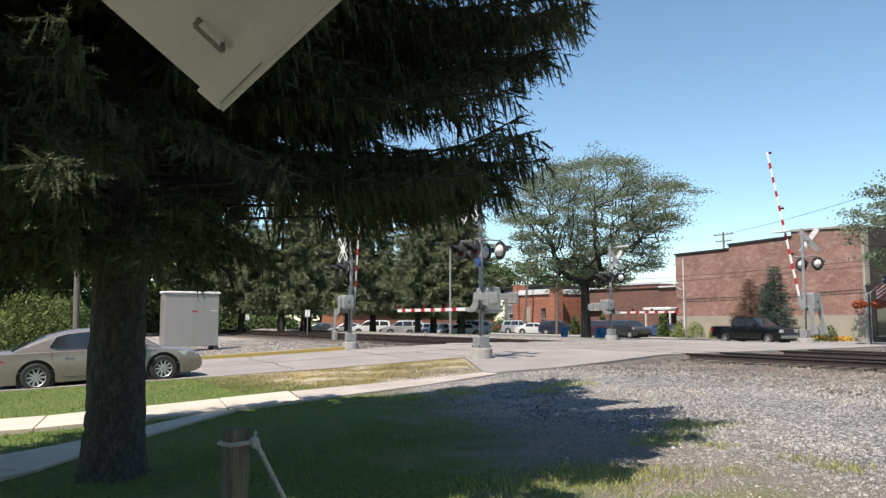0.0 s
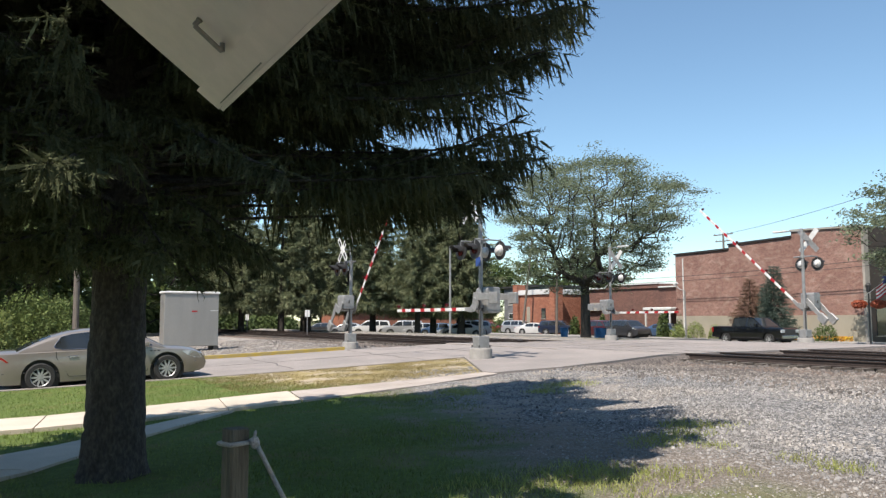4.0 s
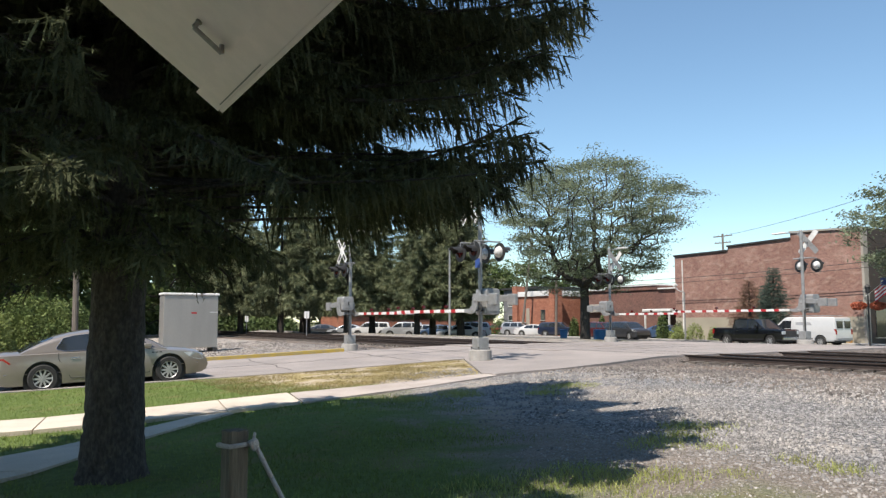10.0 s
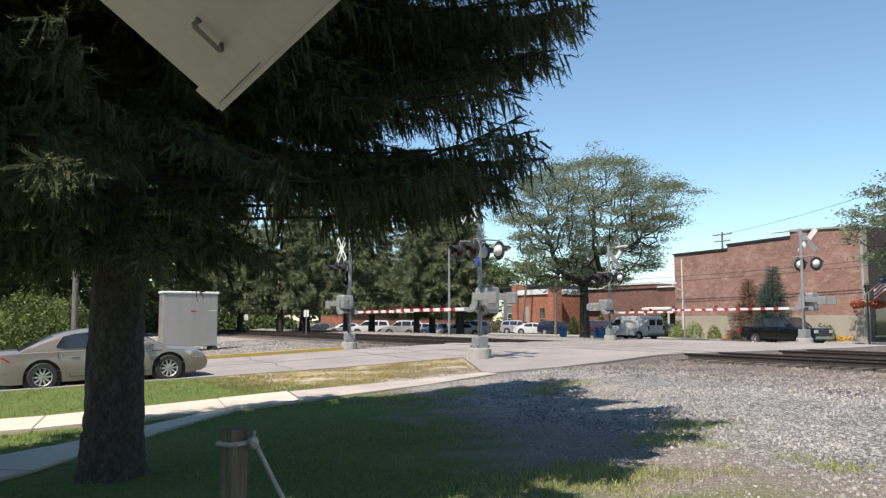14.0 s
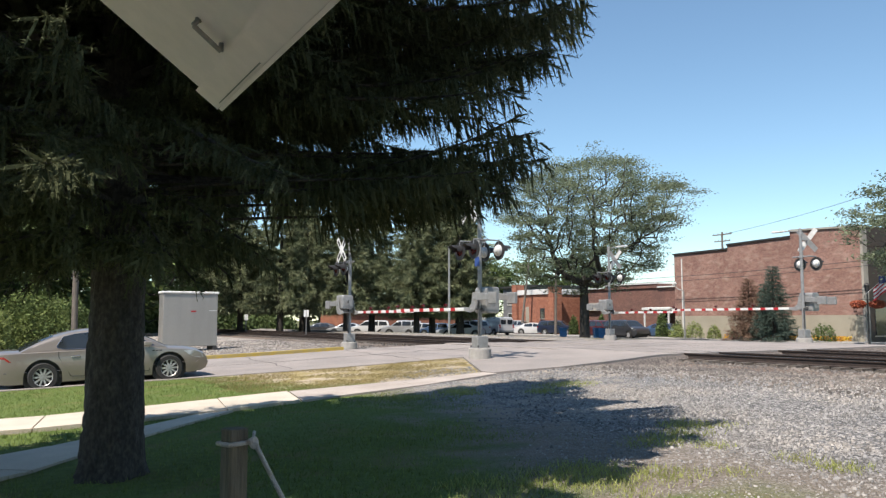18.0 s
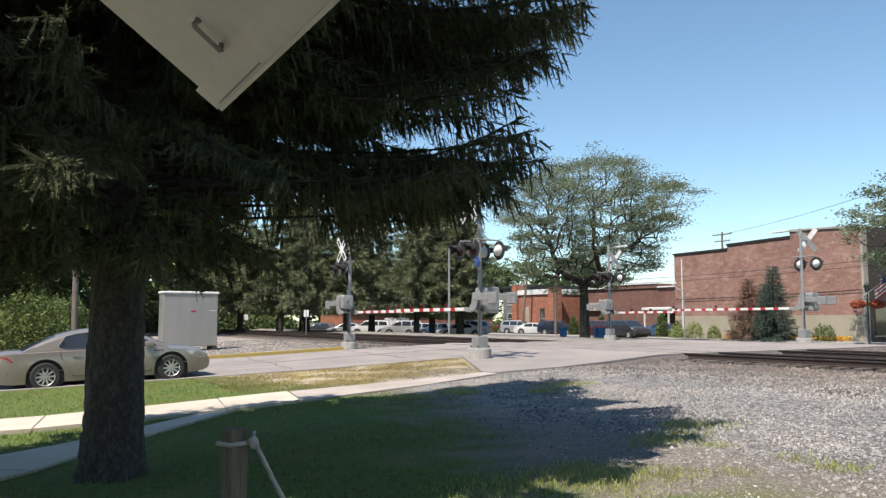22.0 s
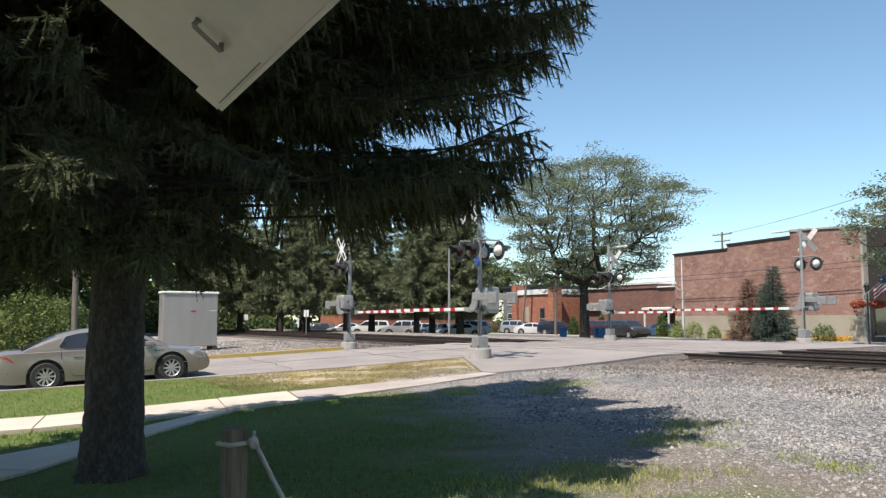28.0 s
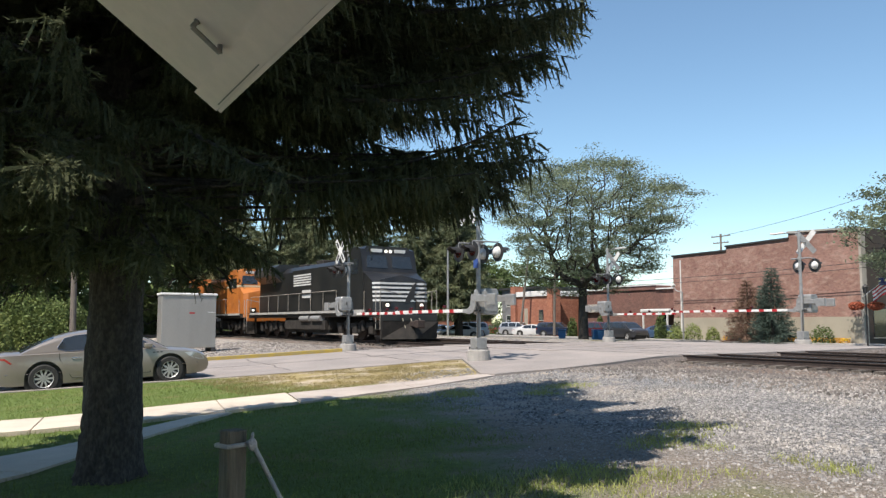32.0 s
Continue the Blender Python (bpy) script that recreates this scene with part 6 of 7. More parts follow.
    for i in range(6):
        j = (i + 1) % 6
        bm.faces.new((v[i], v[j], v[6 + j], v[6 + i]))
    peak = bm.verts.new((0, 1.38, 3.24))
    for i in range(6, 12):
        bm.faces.new((v[i], v[6 + (i - 5) % 6], peak))
    part("nose", bm, body, top)
    for s in (-1, 1):
        bm = BM()
        q = [bm.verts.new(p) for p in ((s * 0.14, 2.72, 3.62), (s * 1.28, 2.72, 3.62), (s * 1.20, 2.9, 4.22), (s * 0.14, 2.9, 4.22))]
        w = [bm.verts.new((x, y - 0.05, z + 0.01)) for x, y, z in ((s * 0.14, 2.70, 3.62), (s * 1.28, 2.70, 3.62), (s * 1.20, 2.88, 4.22), (s * 0.14, 2.88, 4.22))]
        bm.faces.new(q), bm.faces.new(w)
        for i in range(4):
            bm.faces.new((q[i], q[(i + 1) % 4], w[(i + 1) % 4], w[i]))
        part("windshield", bm, M["glass"], cab, "dark sloped windshield")
        for y0, y1 in ((3.2, 4.1), (4.2, 5.1)):
            bm = BM()
            box(bm, s * 1.48, y0, 3.35, s * 1.515, y1, 4.05)
            part("side_window", bm, M["glass"], cab)
    bm = BM()
    for x in (-0.95, 0.35):
        box(bm, x, 2.86, 4.40, x + 0.6, 2.98, 4.56)
    part("number_board", bm, M["loco_white"], cab, "white number boards")
    bm = BM()
    for x in (-0.12, 0.12):
        tube(bm, (x, 2.86, 4.46), (x, 3.0, 4.46), 0.075, n=14)
    part("headlight", bm, M["lamp_glow"], cab, "lit twin headlight")
    for s in (-1, 1):
        bm = BM()
        tube(bm, (s * 0.92, 0.95, 1.80), (s * 0.92, 1.1, 1.80), 0.075, n=14)
        part("ditch_light", bm, M["lamp_glow"], top, "lit ditch light")
        bm = BM()
        box(bm, s * 0.72, 1.06, 1.62, s * 1.12, 1.2, 1.98)
        part("ditch_light_box", bm, dark, top)
    # front platform, steps, rails, plow, coupler
    bm = BM()
    rows_box(bm, (-1.5, 0.45, 1.28, 1.5, 1.5, 1.56), (-1.5, 0.4, 1.0, 1.5, 0.6, 1.3))
    bevel(bm, 0.03)
    part("front_platform", bm, body, top)
    bm = BM()
    v = [(-1.5, 0.5, 0.12), (0, -0.15, 0.12), (1.5, 0.5, 0.12), (1.5, 0.35, 1.0), (0, 0.15, 1.0), (-1.5, 0.35, 1.0)]
    a = [bm.verts.new(p) for p in v]
    b = [bm.verts.new((x, y + 0.12, z)) for x, y, z in v]
    for i in range(6):
        j = (i + 1) % 6
        bm.faces.new((a[i], a[j], b[j], b[i]))
    bm.faces.new((a[0], a[1], a[4], a[5])), bm.faces.new((a[1], a[2], a[3], a[4]))
    bm.faces.new((b[0], b[1], b[4], b[5])), bm.faces.new((b[1], b[2], b[3], b[4]))
    part("snow_plow", bm, dark, top, "black snow plow")
    bm = BM()
    rows_box(bm, (-0.13, -0.55, 0.72, 0.13, 0.5, 1.0), (-0.22, -0.7, 0.66, 0.22, -0.42, 1.06))
    bevel(bm, 0.04)
    part("coupler", bm, M["rust"], top)
    for s in (-1, 1):
        for y0 in (0.65, 21.2):
            bm = BM()
            for k in range(4):
                box(bm, s * 1.12, y0, 0.25 + 0.33 * k, s * 1.55, y0 + 0.42, 0.29 + 0.33 * k)
            box(bm, s * 1.08, y0, 0.2, s * 1.12, y0 + 0.42, 1.5)
            part("step_well", bm, dark, top)
        bm = BM()
        for y in np.arange(6.0, 21.3, 1.9):
            tube(bm, (s * 1.5, y, 1.58), (s * 1.5, y, 2.62), 0.02, n=5)
        tube(bm, (s * 1.5, 6.0, 2.62), (s * 1.5, 21.2, 2.62), 0.02, n=5)
        for y in (0.55, 1.05, 2.4):
            tube(bm, (s * 1.52, y, 0.6 if y < 1.2 else 1.58), (s * 1.52, y, 2.5), 0.022, n=5)
        tube(bm, (s * 1.52, 0.55, 2.5), (s * 0.4, 0.55, 2.3), 0.022, n=5)
        part("handrail", bm, M["loco_stripe"] if not stripes else M["loco_rail"], top, "thin steel handrail")
    bm = BM()
    for x in (-0.45, 0.0, 0.45):
        tube(bm, (x, 0.35, 1.15), (x + 0.1, 0.2, 0.65), 0.025, n=6)
    part("air_hose", bm, M["loco_hose"], top)
    if stripes:
        for k in range(5):
            z = 1.98 + k * 0.2
            bm = BM()
            off = 0.008
            dy = (z - 1.58) * 0.10
            pts = [(-1.487, 1.42 + dy - off), (-1.202, 1.15 + dy - off), (1.202, 1.15 + dy - off), (1.487, 1.42 + dy - off)]
            for (x0, y0), (x1, y1) in zip(pts, pts[1:]):
                q = [bm.verts.new(p) for p in ((x0, y0 - off, z), (x1, y1 - off, z), (x1, y1 - off + 0.007, z + 0.09), (x0, y0 - off + 0.007, z + 0.09))]
                w = [bm.verts.new((p.co.x, p.co.y + 0.03, p.co.z)) for p in q]
                bm.faces.new(q), bm.faces.new(w)
                for i in range(4):
                    bm.faces.new((q[i], q[(i + 1) % 4], w[(i + 1) % 4], w[i]))
            part("nose_stripe", bm, M["loco_white"], top, "white nose stripe")
        bm = BM()
        prism(bm, [(0.05, 1.9), (0.55, 2.75), (0.75, 2.9), (0.60, 2.2), (0.85, 1.9), (0.5, 2.1), (0.3, 1.9)], "y", 1.17, 1.30)
        part("nose_emblem", bm, M["black"], top, "dark abstract emblem")
        for s in (-1, 1):
            for k in range(5):
                bm = BM()
                box(bm, s * 1.41, 10.0 + 0.05 * (k % 2), 3.05 + k * 0.14, s * 1.428, 12.9, 3.13 + k * 0.14)
                part("side_emblem_bar", bm, M["loco_white"], top, "white side emblem stripe")
            for k in range(2):
                bm = BM()
                box(bm, s * 1.41, 10.0, 2.35 + 0.26 * k, s * 1.428, 11.4, 2.53 + 0.26 * k)
                part("lettering_bar", bm, M["loco_white"], top, "white lettering seen as bars")
    else:
        bm = BM()
        box(bm, -1.51, 2.5, 3.42, 1.51, 5.66, 3.55)
        part("cab_band", bm, M["loco_cream"], top, "cream band")
    # the upper works stand tall over the frame
    for o in top.children_recursive:
        if o.type == "MESH" and o.parent.name.split(".")[0] != "bogie":
            for p in o.data.vertices:
                p.co.x *= 1.07
                if p.co.z > 1.62:
                    p.co.z = 1.62 + (p.co.z - 1.62) * 1.09
    return top


M["loco_black"] = mat("loco_black", (0.013, 0.0135, 0.015), (0.03, 0.028, 0.026), scale=1.6, rough=0.36, fine=0.8, stretch=(1, 1, 0.3), spec=0.45)
M["loco_rail"] = mat("loco_rail", (0.34, 0.31, 0.26), (0.22, 0.2, 0.17), scale=4, rough=0.6)
M["loco_under"] = mat("loco_under", (0.030, 0.028, 0.026), (0.055, 0.048, 0.042), scale=3, rough=0.85, fine=0.7, bump=0.3, spec=0.2)
M["loco_white"] = mat("loco_white", (0.68, 0.68, 0.66), (0.55, 0.54, 0.52), scale=2, rough=0.5)
M["loco_stripe"] = mat("loco_stripe", (0.42, 0.41, 0.38), (0.3, 0.29, 0.27), scale=2, rough=0.7)
M["loco_orange"] = mat("loco_orange", (0.52, 0.17, 0.03), (0.40, 0.13, 0.03), scale=1.2, rough=0.5, fine=0.85)
M["loco_cream"] = mat("loco_cream", (0.66, 0.60, 0.42), (0.55, 0.5, 0.38), scale=1.2, rough=0.5)
M["loco_hose"] = mat("loco_hose", (0.45, 0.40, 0.30), (0.3, 0.27, 0.2), scale=9, rough=0.8)
M["lamp_glow"] = mat("lamp_glow", (0.9, 0.88, 0.8), (0.9, 0.88, 0.8), rough=0.2, emit=((1.0, 0.95, 0.82), 0.9))
M["wagon"] = mat("wagon_brown", (0.17, 0.085, 0.05), (0.11, 0.06, 0.042), scale=1.5, rough=0.8, fine=0.7, stretch=(1, 1, 0.3))


def wagon(label):
    top = thing("freight_wagon", label, "freight wagon", pose(0, 0, 0), "freight wagons")
    bm = BM()
    box(bm, -1.45, 0.4, 1.1, 1.45, 17.0, 2.6)
    part("body", bm, M["wagon"], top)
    for s in (-1, 1):
        for k in range(9):
            bm = BM()
            box(bm, s * 1.45, 0.9 + k * 1.9, 1.1, s * 1.53, 1.05 + k * 1.9, 2.6)
            part("side_post", bm, M["wagon"], top)
    bm = BM()
    box(bm, -0.4, 0, 0.8, 0.4, 17.4, 1.1)
    part("sill", bm, M["loco_under"], top)
    for cy in (2.6, 14.8):
        bogie = tagged(new("bogie"))
        bogie.parent = top
        bogie.location = (0, cy, 0)
        bm = BM()
        for s in (-1, 1):
            box(bm, s * 0.95, -1.2, 0.4, s * 1.1, 1.2, 0.8)
        part("side_frame", bm, M["loco_under"], bogie)
        for k in (-0.9, 0.9):
            bm = BM()
            for s in (-1, 1):
                tube(bm, (s * 0.70, k, 0.46), (s * 0.84, k, 0.46), 0.46, n=20)
            tube(bm, (-0.7, k, 0.46), (0.7, k, 0.46), 0.1, n=8)
            part("wheelset", bm, M["rust"], bogie)
    return top


LEAD = locomotive("black diesel locomotive with white nose stripes leading the train", M["loco_black"], M["loco_black"])
SECOND = locomotive("orange diesel locomotive coupled behind the leader", M["loco_orange"], M["loco_under"], stripes=False)
WAGONS = [wagon("low brown freight wagon behind the locomotives")]
WAGONS.append(copy_thing(WAGONS[0], pose(0, 0, 0)))


M["hydrant_yellow"] = mat("hydrant_yellow", (0.75, 0.62, 0.05), (0.6, 0.5, 0.05), scale=8, rough=0.5)


# ---- footpaths, slab by slab ----
def slab_path(name, far, near, label, step=1.5, up=0.045, material="concrete"):
    top = thing(name, label, "footpath", kind="structure")

    def along(line, t):
        d = np.r_[0, np.cumsum(np.hypot(np.diff([p[0] for p in line]), np.diff([p[1] for p in line])))]
        return float(np.interp(t * d[-1], d, [p[0] for p in line])), float(np.interp(t * d[-1], d, [p[1] for p in line]))
    total = sum(math.dist(a, b) for a, b in zip(far, far[1:]))
    n = max(2, round(total / step))
    for i in range(n):
        t0, t1 = i / n + 0.012 / total, (i + 1) / n - 0.012 / total
        c = [along(near, t0), along(near, t1), along(far, t1), along(far, t0)]
        lift = up + random.uniform(-0.006, 0.006)
        bm = BM()
        a = [bm.verts.new((x, y, ground_z(x) + lift)) for x, y in c]
        b = [bm.verts.new((x, y, ground_z(x) - 0.08)) for x, y in c]
        bm.faces.new(a), bm.faces.new(b[::-1])
        for k in range(4):
            bm.faces.new((a[(k + 1) % 4], a[k], b[k], b[(k + 1) % 4]))
        bevel(bm, 0.008)
        part("concrete_slab" if material == "concrete" else "path_strip", bm, M[material], top)
    return top


M["dust"] = mat("dusty_asphalt", (0.50, 0.435, 0.385), (0.40, 0.345, 0.305), scale=1.6, rough=0.95, bump=0.4, bump_scale=45, fine=0.82)
slab_path("footpath", [(-14, 14.8), (0.58, 14.9), (1.9, 15.0), (3.37, 15.3), (5.75, 15.72)],
          [(-14, 13.35), (0.52, 13.35), (2.0, 13.4), (3.56, 13.5), (5.36, 13.95)], "pale concrete footpath slabs across the lawn")
slab_path("worn_path", [(5.79, 15.73), (7.4, 15.9), (9.1, 15.95), (11.2, 16.2)], [(5.40, 13.97), (6.8, 14.25), (8.45, 14.75), (10.9, 15.6)], "worn dusty asphalt path towards the crossing", step=9, up=0.03, material="dust")
slab_path("footpath_branch", [(-7, 6.6), (0.45, 11.0), (1.4, 11.8), (2.9, 13.0), (3.4, 13.45)], [(-6.2, 5.2), (0.39, 9.4), (1.24, 10.39), (2.16, 11.58), (3.99, 13.5)], "shaded concrete path branching past the spruce", up=0.035)
lane("kerb", 7.2, 13.0, 29.2, 29.42, 0.14, M["yellow"], "yellow painted kerb along the street", "kerb", thick=0.3)
lane("kerb", -40, 7.19, 29.2, 29.42, 0.14, M["concrete_grey"], "grey concrete kerb along the street", "kerb", thick=0.3)
lane("far_pavement", 55.5, 59.0, -60, 120, 0.12, M["concrete_grey"], "concrete pavement before the brick building", "pavement", step=3)
lane("car_park", 35.0, 46.5, 66.0, 100, 0.01, M["street"], "asphalt car park behind the railway", "car park", step=3)


# ---- grass, stones and litter on the ground ----
def in_path(x, y):
    near = np.interp(x, [0.5, 3.6, 5.4, 6.8, 8.45, 10.9, 14.6, 18], [13.35, 13.5, 13.95, 14.25, 14.75, 15.6, 15.75, 16.6])
    far = np.interp(x, [0.6, 3.4, 5.7, 7.4, 9.1, 10.9, 13.3], [14.9, 15.3, 15.7, 15.9, 15.95, 16.2, 21.2])
    b_far = np.interp(x, [-7, 0.45, 1.4, 2.9, 3.4], [6.6, 11.0, 11.8, 13.0, 13.45])
    b_near = np.interp(x, [-6.2, 0.39, 1.24, 2.16, 3.99], [5.2, 9.4, 10.39, 11.58, 13.5])
    return ((y > near - 0.03) & (y < far + 0.03)) | ((y > b_near) & (y < b_far) & (x < 3.9))


def field(seed, n, x0, x1, y0, y1):
    rng = np.random.default_rng(seed)
    return rng, rng.uniform(x0, x1, n), rng.uniform(y0, y1, n)


def ripple(x, y, s, k):
    return np.sin(x * s + 1.3 * np.sin(y * s * 0.7 + k)) * np.cos(y * s * 1.1 + 0.9 * np.sin(x * s * 0.8 + 2 * k))


def blades(name, label, seed, n, box4, keep, h, w, material):
    rng, x, y = field(seed, n, *box4)
    k = keep(x, y, rng) & ~in_path(x, y)
    x, y = x[k], y[k]
    z = np.interp(x, [p[0] for p in PROFILE], [p[1] for p in PROFILE]) - 0.015
    a = rng.uniform(0, 2 * np.pi, len(x))
    hh = h * rng.uniform(0.5, 1.3, len(x))
    lean = rng.normal(size=(len(x), 2)) * 0.45 * hh[:, None]
    base = np.stack([x, y, z], 1)
    ac = np.stack([np.cos(a), np.sin(a), np.zeros(len(x))], 1) * w / 2
    tip = base + np.stack([lean[:, 0], lean[:, 1], hh], 1)
    v = np.stack([base - ac, base + ac, tip], 1).reshape(-1, 3)
    ob = new(name, raw_mesh(name, v, np.arange(len(v)).reshape(-1, 3), material))
    return tagged(ob, label, "grass", kind="stuff")


def lawn_keep(x, y, rng):
    edge = 3.4 + 0.28 * y - x + 0.9 * ripple(x, y, 0.9, 1) + 0.5 * ripple(x, y, 2.7, 2)
    return (edge > rng.uniform(-0.7, 0.6, len(x))) & ~((y > 16.4) & (x + 0.22 * y + 0.5 * ripple(x, y, 1.4, 3) > rng.uniform(9.6, 11.2, len(x))))


def tuft_keep(x, y, rng):
    spots = ((7.3, 6.9, 0.55), (7.8, 7.0, 0.5), (8.4, 7.4, 0.5), (7.4, 6.3, 0.3), (7.4, 5.25, 0.32), (7.35, 4.8, 0.32), (5.2, 5.9, 0.9), (5.8, 5.5, 0.6), (4.5, 5.9, 0.7), (6.4, 5.2, 0.3), (8.3, 13.3, 0.6), (7.2, 13.2, 0.6), (10.4, 12.6, 0.7), (9.6, 12.2, 0.5))
    d = np.min([np.hypot(x - a, y - b) / r for a, b, r in spots], 0)
    return d + 0.35 * ripple(x, y, 2.5, 3) < rng.uniform(0.2, 1.1, len(x))


blades("lawn_grass", "short green lawn grass under the spruce", 1, 125000, (-4, 8.5, 3.6, 21.1), lawn_keep, 0.05, 0.011, M["grass"])
blades("weed_tufts", "green and yellow weeds among the gravel", 2, 150000, (3.5, 13.2, 3, 15), tuft_keep, 0.075, 0.012, M["grass_yellow"])
blades("dry_verge_grass", "dry straw-coloured grass between footpath and street", 3, 60000, (5.0, 13.2, 15.2, 21.1),
       lambda x, y, rng: (ripple(x, y, 1.6, 4) + 0.5 * ripple(x, y, 4.1, 5) > rng.uniform(-0.9, 0.5, len(x))) & (y > 15.5 + 0.25 * (x - 5)), 0.05, 0.011, M["dry_grass"])


def stones(name, label, seed, n, box4, keep, r0, r1, material):
    """Loose stones: squat broken blocks, turned every way."""
    rng, x, y = field(seed, n, *box4)
    k = keep(x, y, rng) & ~in_path(x, y)
    x, y = x[k], y[k]
    m = len(x)
    r = rng.uniform(r0, r1, m) * rng.uniform(0.6, 1.0, m)
    z = np.interp(x, [p[0] for p in PROFILE], [p[1] for p in PROFILE]) + r * 0.25
    bed = (x > 16.2) & (x < 26.9)
    z = np.where((x > 13.6) & ~bed & (y < 16.8), np.interp(x, [13.6, 15.5, 16.2], [0.53, 0.49, 0.455]) + r * 0.25, z)
    z = np.where(bed, np.interp(x, [16.2, 17.6, 25.4, 26.9], [0.41, 0.485, 0.485, 0.41]) + r * 0.1, z)
    a = rng.uniform(0, 2 * np.pi, m)[:, None] + np.arange(4)[None] * (np.pi / 2) + rng.uniform(-0.45, 0.45, (m, 4))
    rad = r[:, None] * rng.uniform(0.65, 1.3, (m, 4))
    low = np.stack([np.cos(a) * rad, np.sin(a) * rad, -0.35 * r[:, None] * np.ones((m, 4))], -1)
    lid = low * rng.uniform(0.45, 0.8, (m, 1, 1)) + np.stack([np.zeros(m), np.zeros(m), r * rng.uniform(0.6, 1.1, m)], 1)[:, None]
    lid[..., 2] += rng.normal(size=(m, 4)) * r[:, None] * 0.15
    v = np.concatenate([low, lid], 1) + np.stack([x, y, z], 1)[:, None]
    f = np.array([(0, 1, 5), (0, 5, 4), (1, 2, 6), (1, 6, 5), (2, 3, 7), (2, 7, 6), (3, 0, 4), (3, 4, 7), (4, 5, 6), (4, 6, 7)])
    faces = (f[None] + (np.arange(m) * 8)[:, None, None]).reshape(-1, 3)
    ob = new(name, raw_mesh(name, v.reshape(-1, 3), faces, material))
    return tagged(ob, label, "gravel", kind="stuff")


stones("gravel", "loose grey gravel stones on the ground", 11, 56000, (4.5, 16.5, 2.0, 18.2),
       lambda x, y, rng: (3.4 + 0.28 * y - x + 0.9 * ripple(x, y, 0.9, 1) < rng.uniform(-2.2, 0.1, len(x))) & ~tuft_keep(x, y, rng) & (x > 5.6) & (rng.uniform(0, 1, len(x)) < np.where(0.35 * y - 0.3 * x > 0.6, 0.5, 1.0) * np.interp(x, [6.6, 8.4], [0.45, 1.0])), 0.009, 0.030, M["stone"])
stones("fine_gravel", "fine grey gravel near the lawn", 14, 6500, (5.2, 9.5, 2.5, 7.6),
       lambda x, y, rng: (3.0 + 0.28 * y - x + 0.9 * ripple(x, y, 0.9, 1) < rng.uniform(-1.2, 0.1, len(x))) & ~tuft_keep(x, y, rng), 0.005, 0.014, M["stone"])
stones("ballast_shoulder", "coarse brown-grey ballast beside the track", 15, 11000, (12.4, 16.4, 2, 15.6), lambda x, y, rng: rng.uniform(0, 1, len(x)) < np.interp(x, [12.4, 15.0], [0.1, 1]), 0.025, 0.052, M["ballast"])
stones("ballast", "coarse ballast stones along the rails", 12, 13000, (16.0, 27.0, 2, 16.6), lambda x, y, rng: rng.uniform(0, 1, len(x)) < np.where(x < 17.9, 1.0, 0.4), 0.03, 0.06, M["ballast"])
stones("lot_gravel", "gravel round the relay house", 13, 5000, (6.5, 18, 29.6, 45), lambda x, y, rng: rng.uniform(0, 1, len(x)) < 1.1, 0.02, 0.042, M["ballast"])


# ---- road marks ----
def crack(pts, w=0.035):
    bm = BM()
    for (x0, y0), (x1, y1) in zip(pts, pts[1:]):
        d = Vector((x1 - x0, y1 - y0)).normalized()
        n = Vector((-d.y, d.x)) * w / 2
        z0, z1 = ground_z(x0) + 0.0195, ground_z(x1) + 0.0195
        bm.faces.new([bm.verts.new(p) for p in ((x0 - n.x, y0 - n.y, z0), (x1 - n.x, y1 - n.y, z1), (x1 + n.x, y1 + n.y, z1), (x0 + n.x, y0 + n.y, z0))])
    r = bmesh.ops.extrude_face_region(bm, geom=list(bm.faces))
    bmesh.ops.translate(bm, vec=(0, 0, 0.002), verts=[g for g in r["geom"] if isinstance(g, bmesh.types.BMVert)])
    return tagged(part("road_crack", bm, M["tar"]), "dark tar-filled crack in the asphalt", "road crack", kind="structure")


M["tar"] = mat("tar", (0.06, 0.055, 0.05), (0.09, 0.082, 0.075), scale=9, rough=0.85)
rr = random.Random(4)
for x0, y0, x1, y1 in ((8.2, 22.0, 8.9, 29.0), (12.2, 21.4, 12.9, 29.0), (6.0, 25.2, 16.5, 25.4), (15.2, 17.9, 15.6, 29.0), (4.5, 23.5, 5.0, 29.0), (26.5, 21.3, 27.2, 29.0)):
    n = 9
    crack([(x0 + (x1 - x0) * i / n + rr.uniform(-0.12, 0.12), y0 + (y1 - y0) * i / n + rr.uniform(-0.12, 0.12)) for i in range(n + 1)], rr.uniform(0.03, 0.06))


# ---- poles, lamps and wires ----
def pole(label, a, b, r, name="pole", material="steel", category="pole"):
    top = thing(name, label, category, pose(a[0], a[1], 0))
    bm = BM()
    tube(bm, (0, 0, a[2]), (b[0] - a[0], b[1] - a[1], b[2]), r, r * 0.75, n=12)
    part("shaft", bm, M[material], top)
    return top


light_pole = pole("tall grey light pole by the conifers", (32.44, 52.84, 0.1), (32.44, 52.84, 7.4), 0.10, "light_pole", category="street light")
bm = BM()
box(bm, -0.1, -0.8, 7.34, 0.1, 0.05, 7.46)
bevel(bm, 0.02)
part("lamp_head", bm, M["steel"], light_pole)


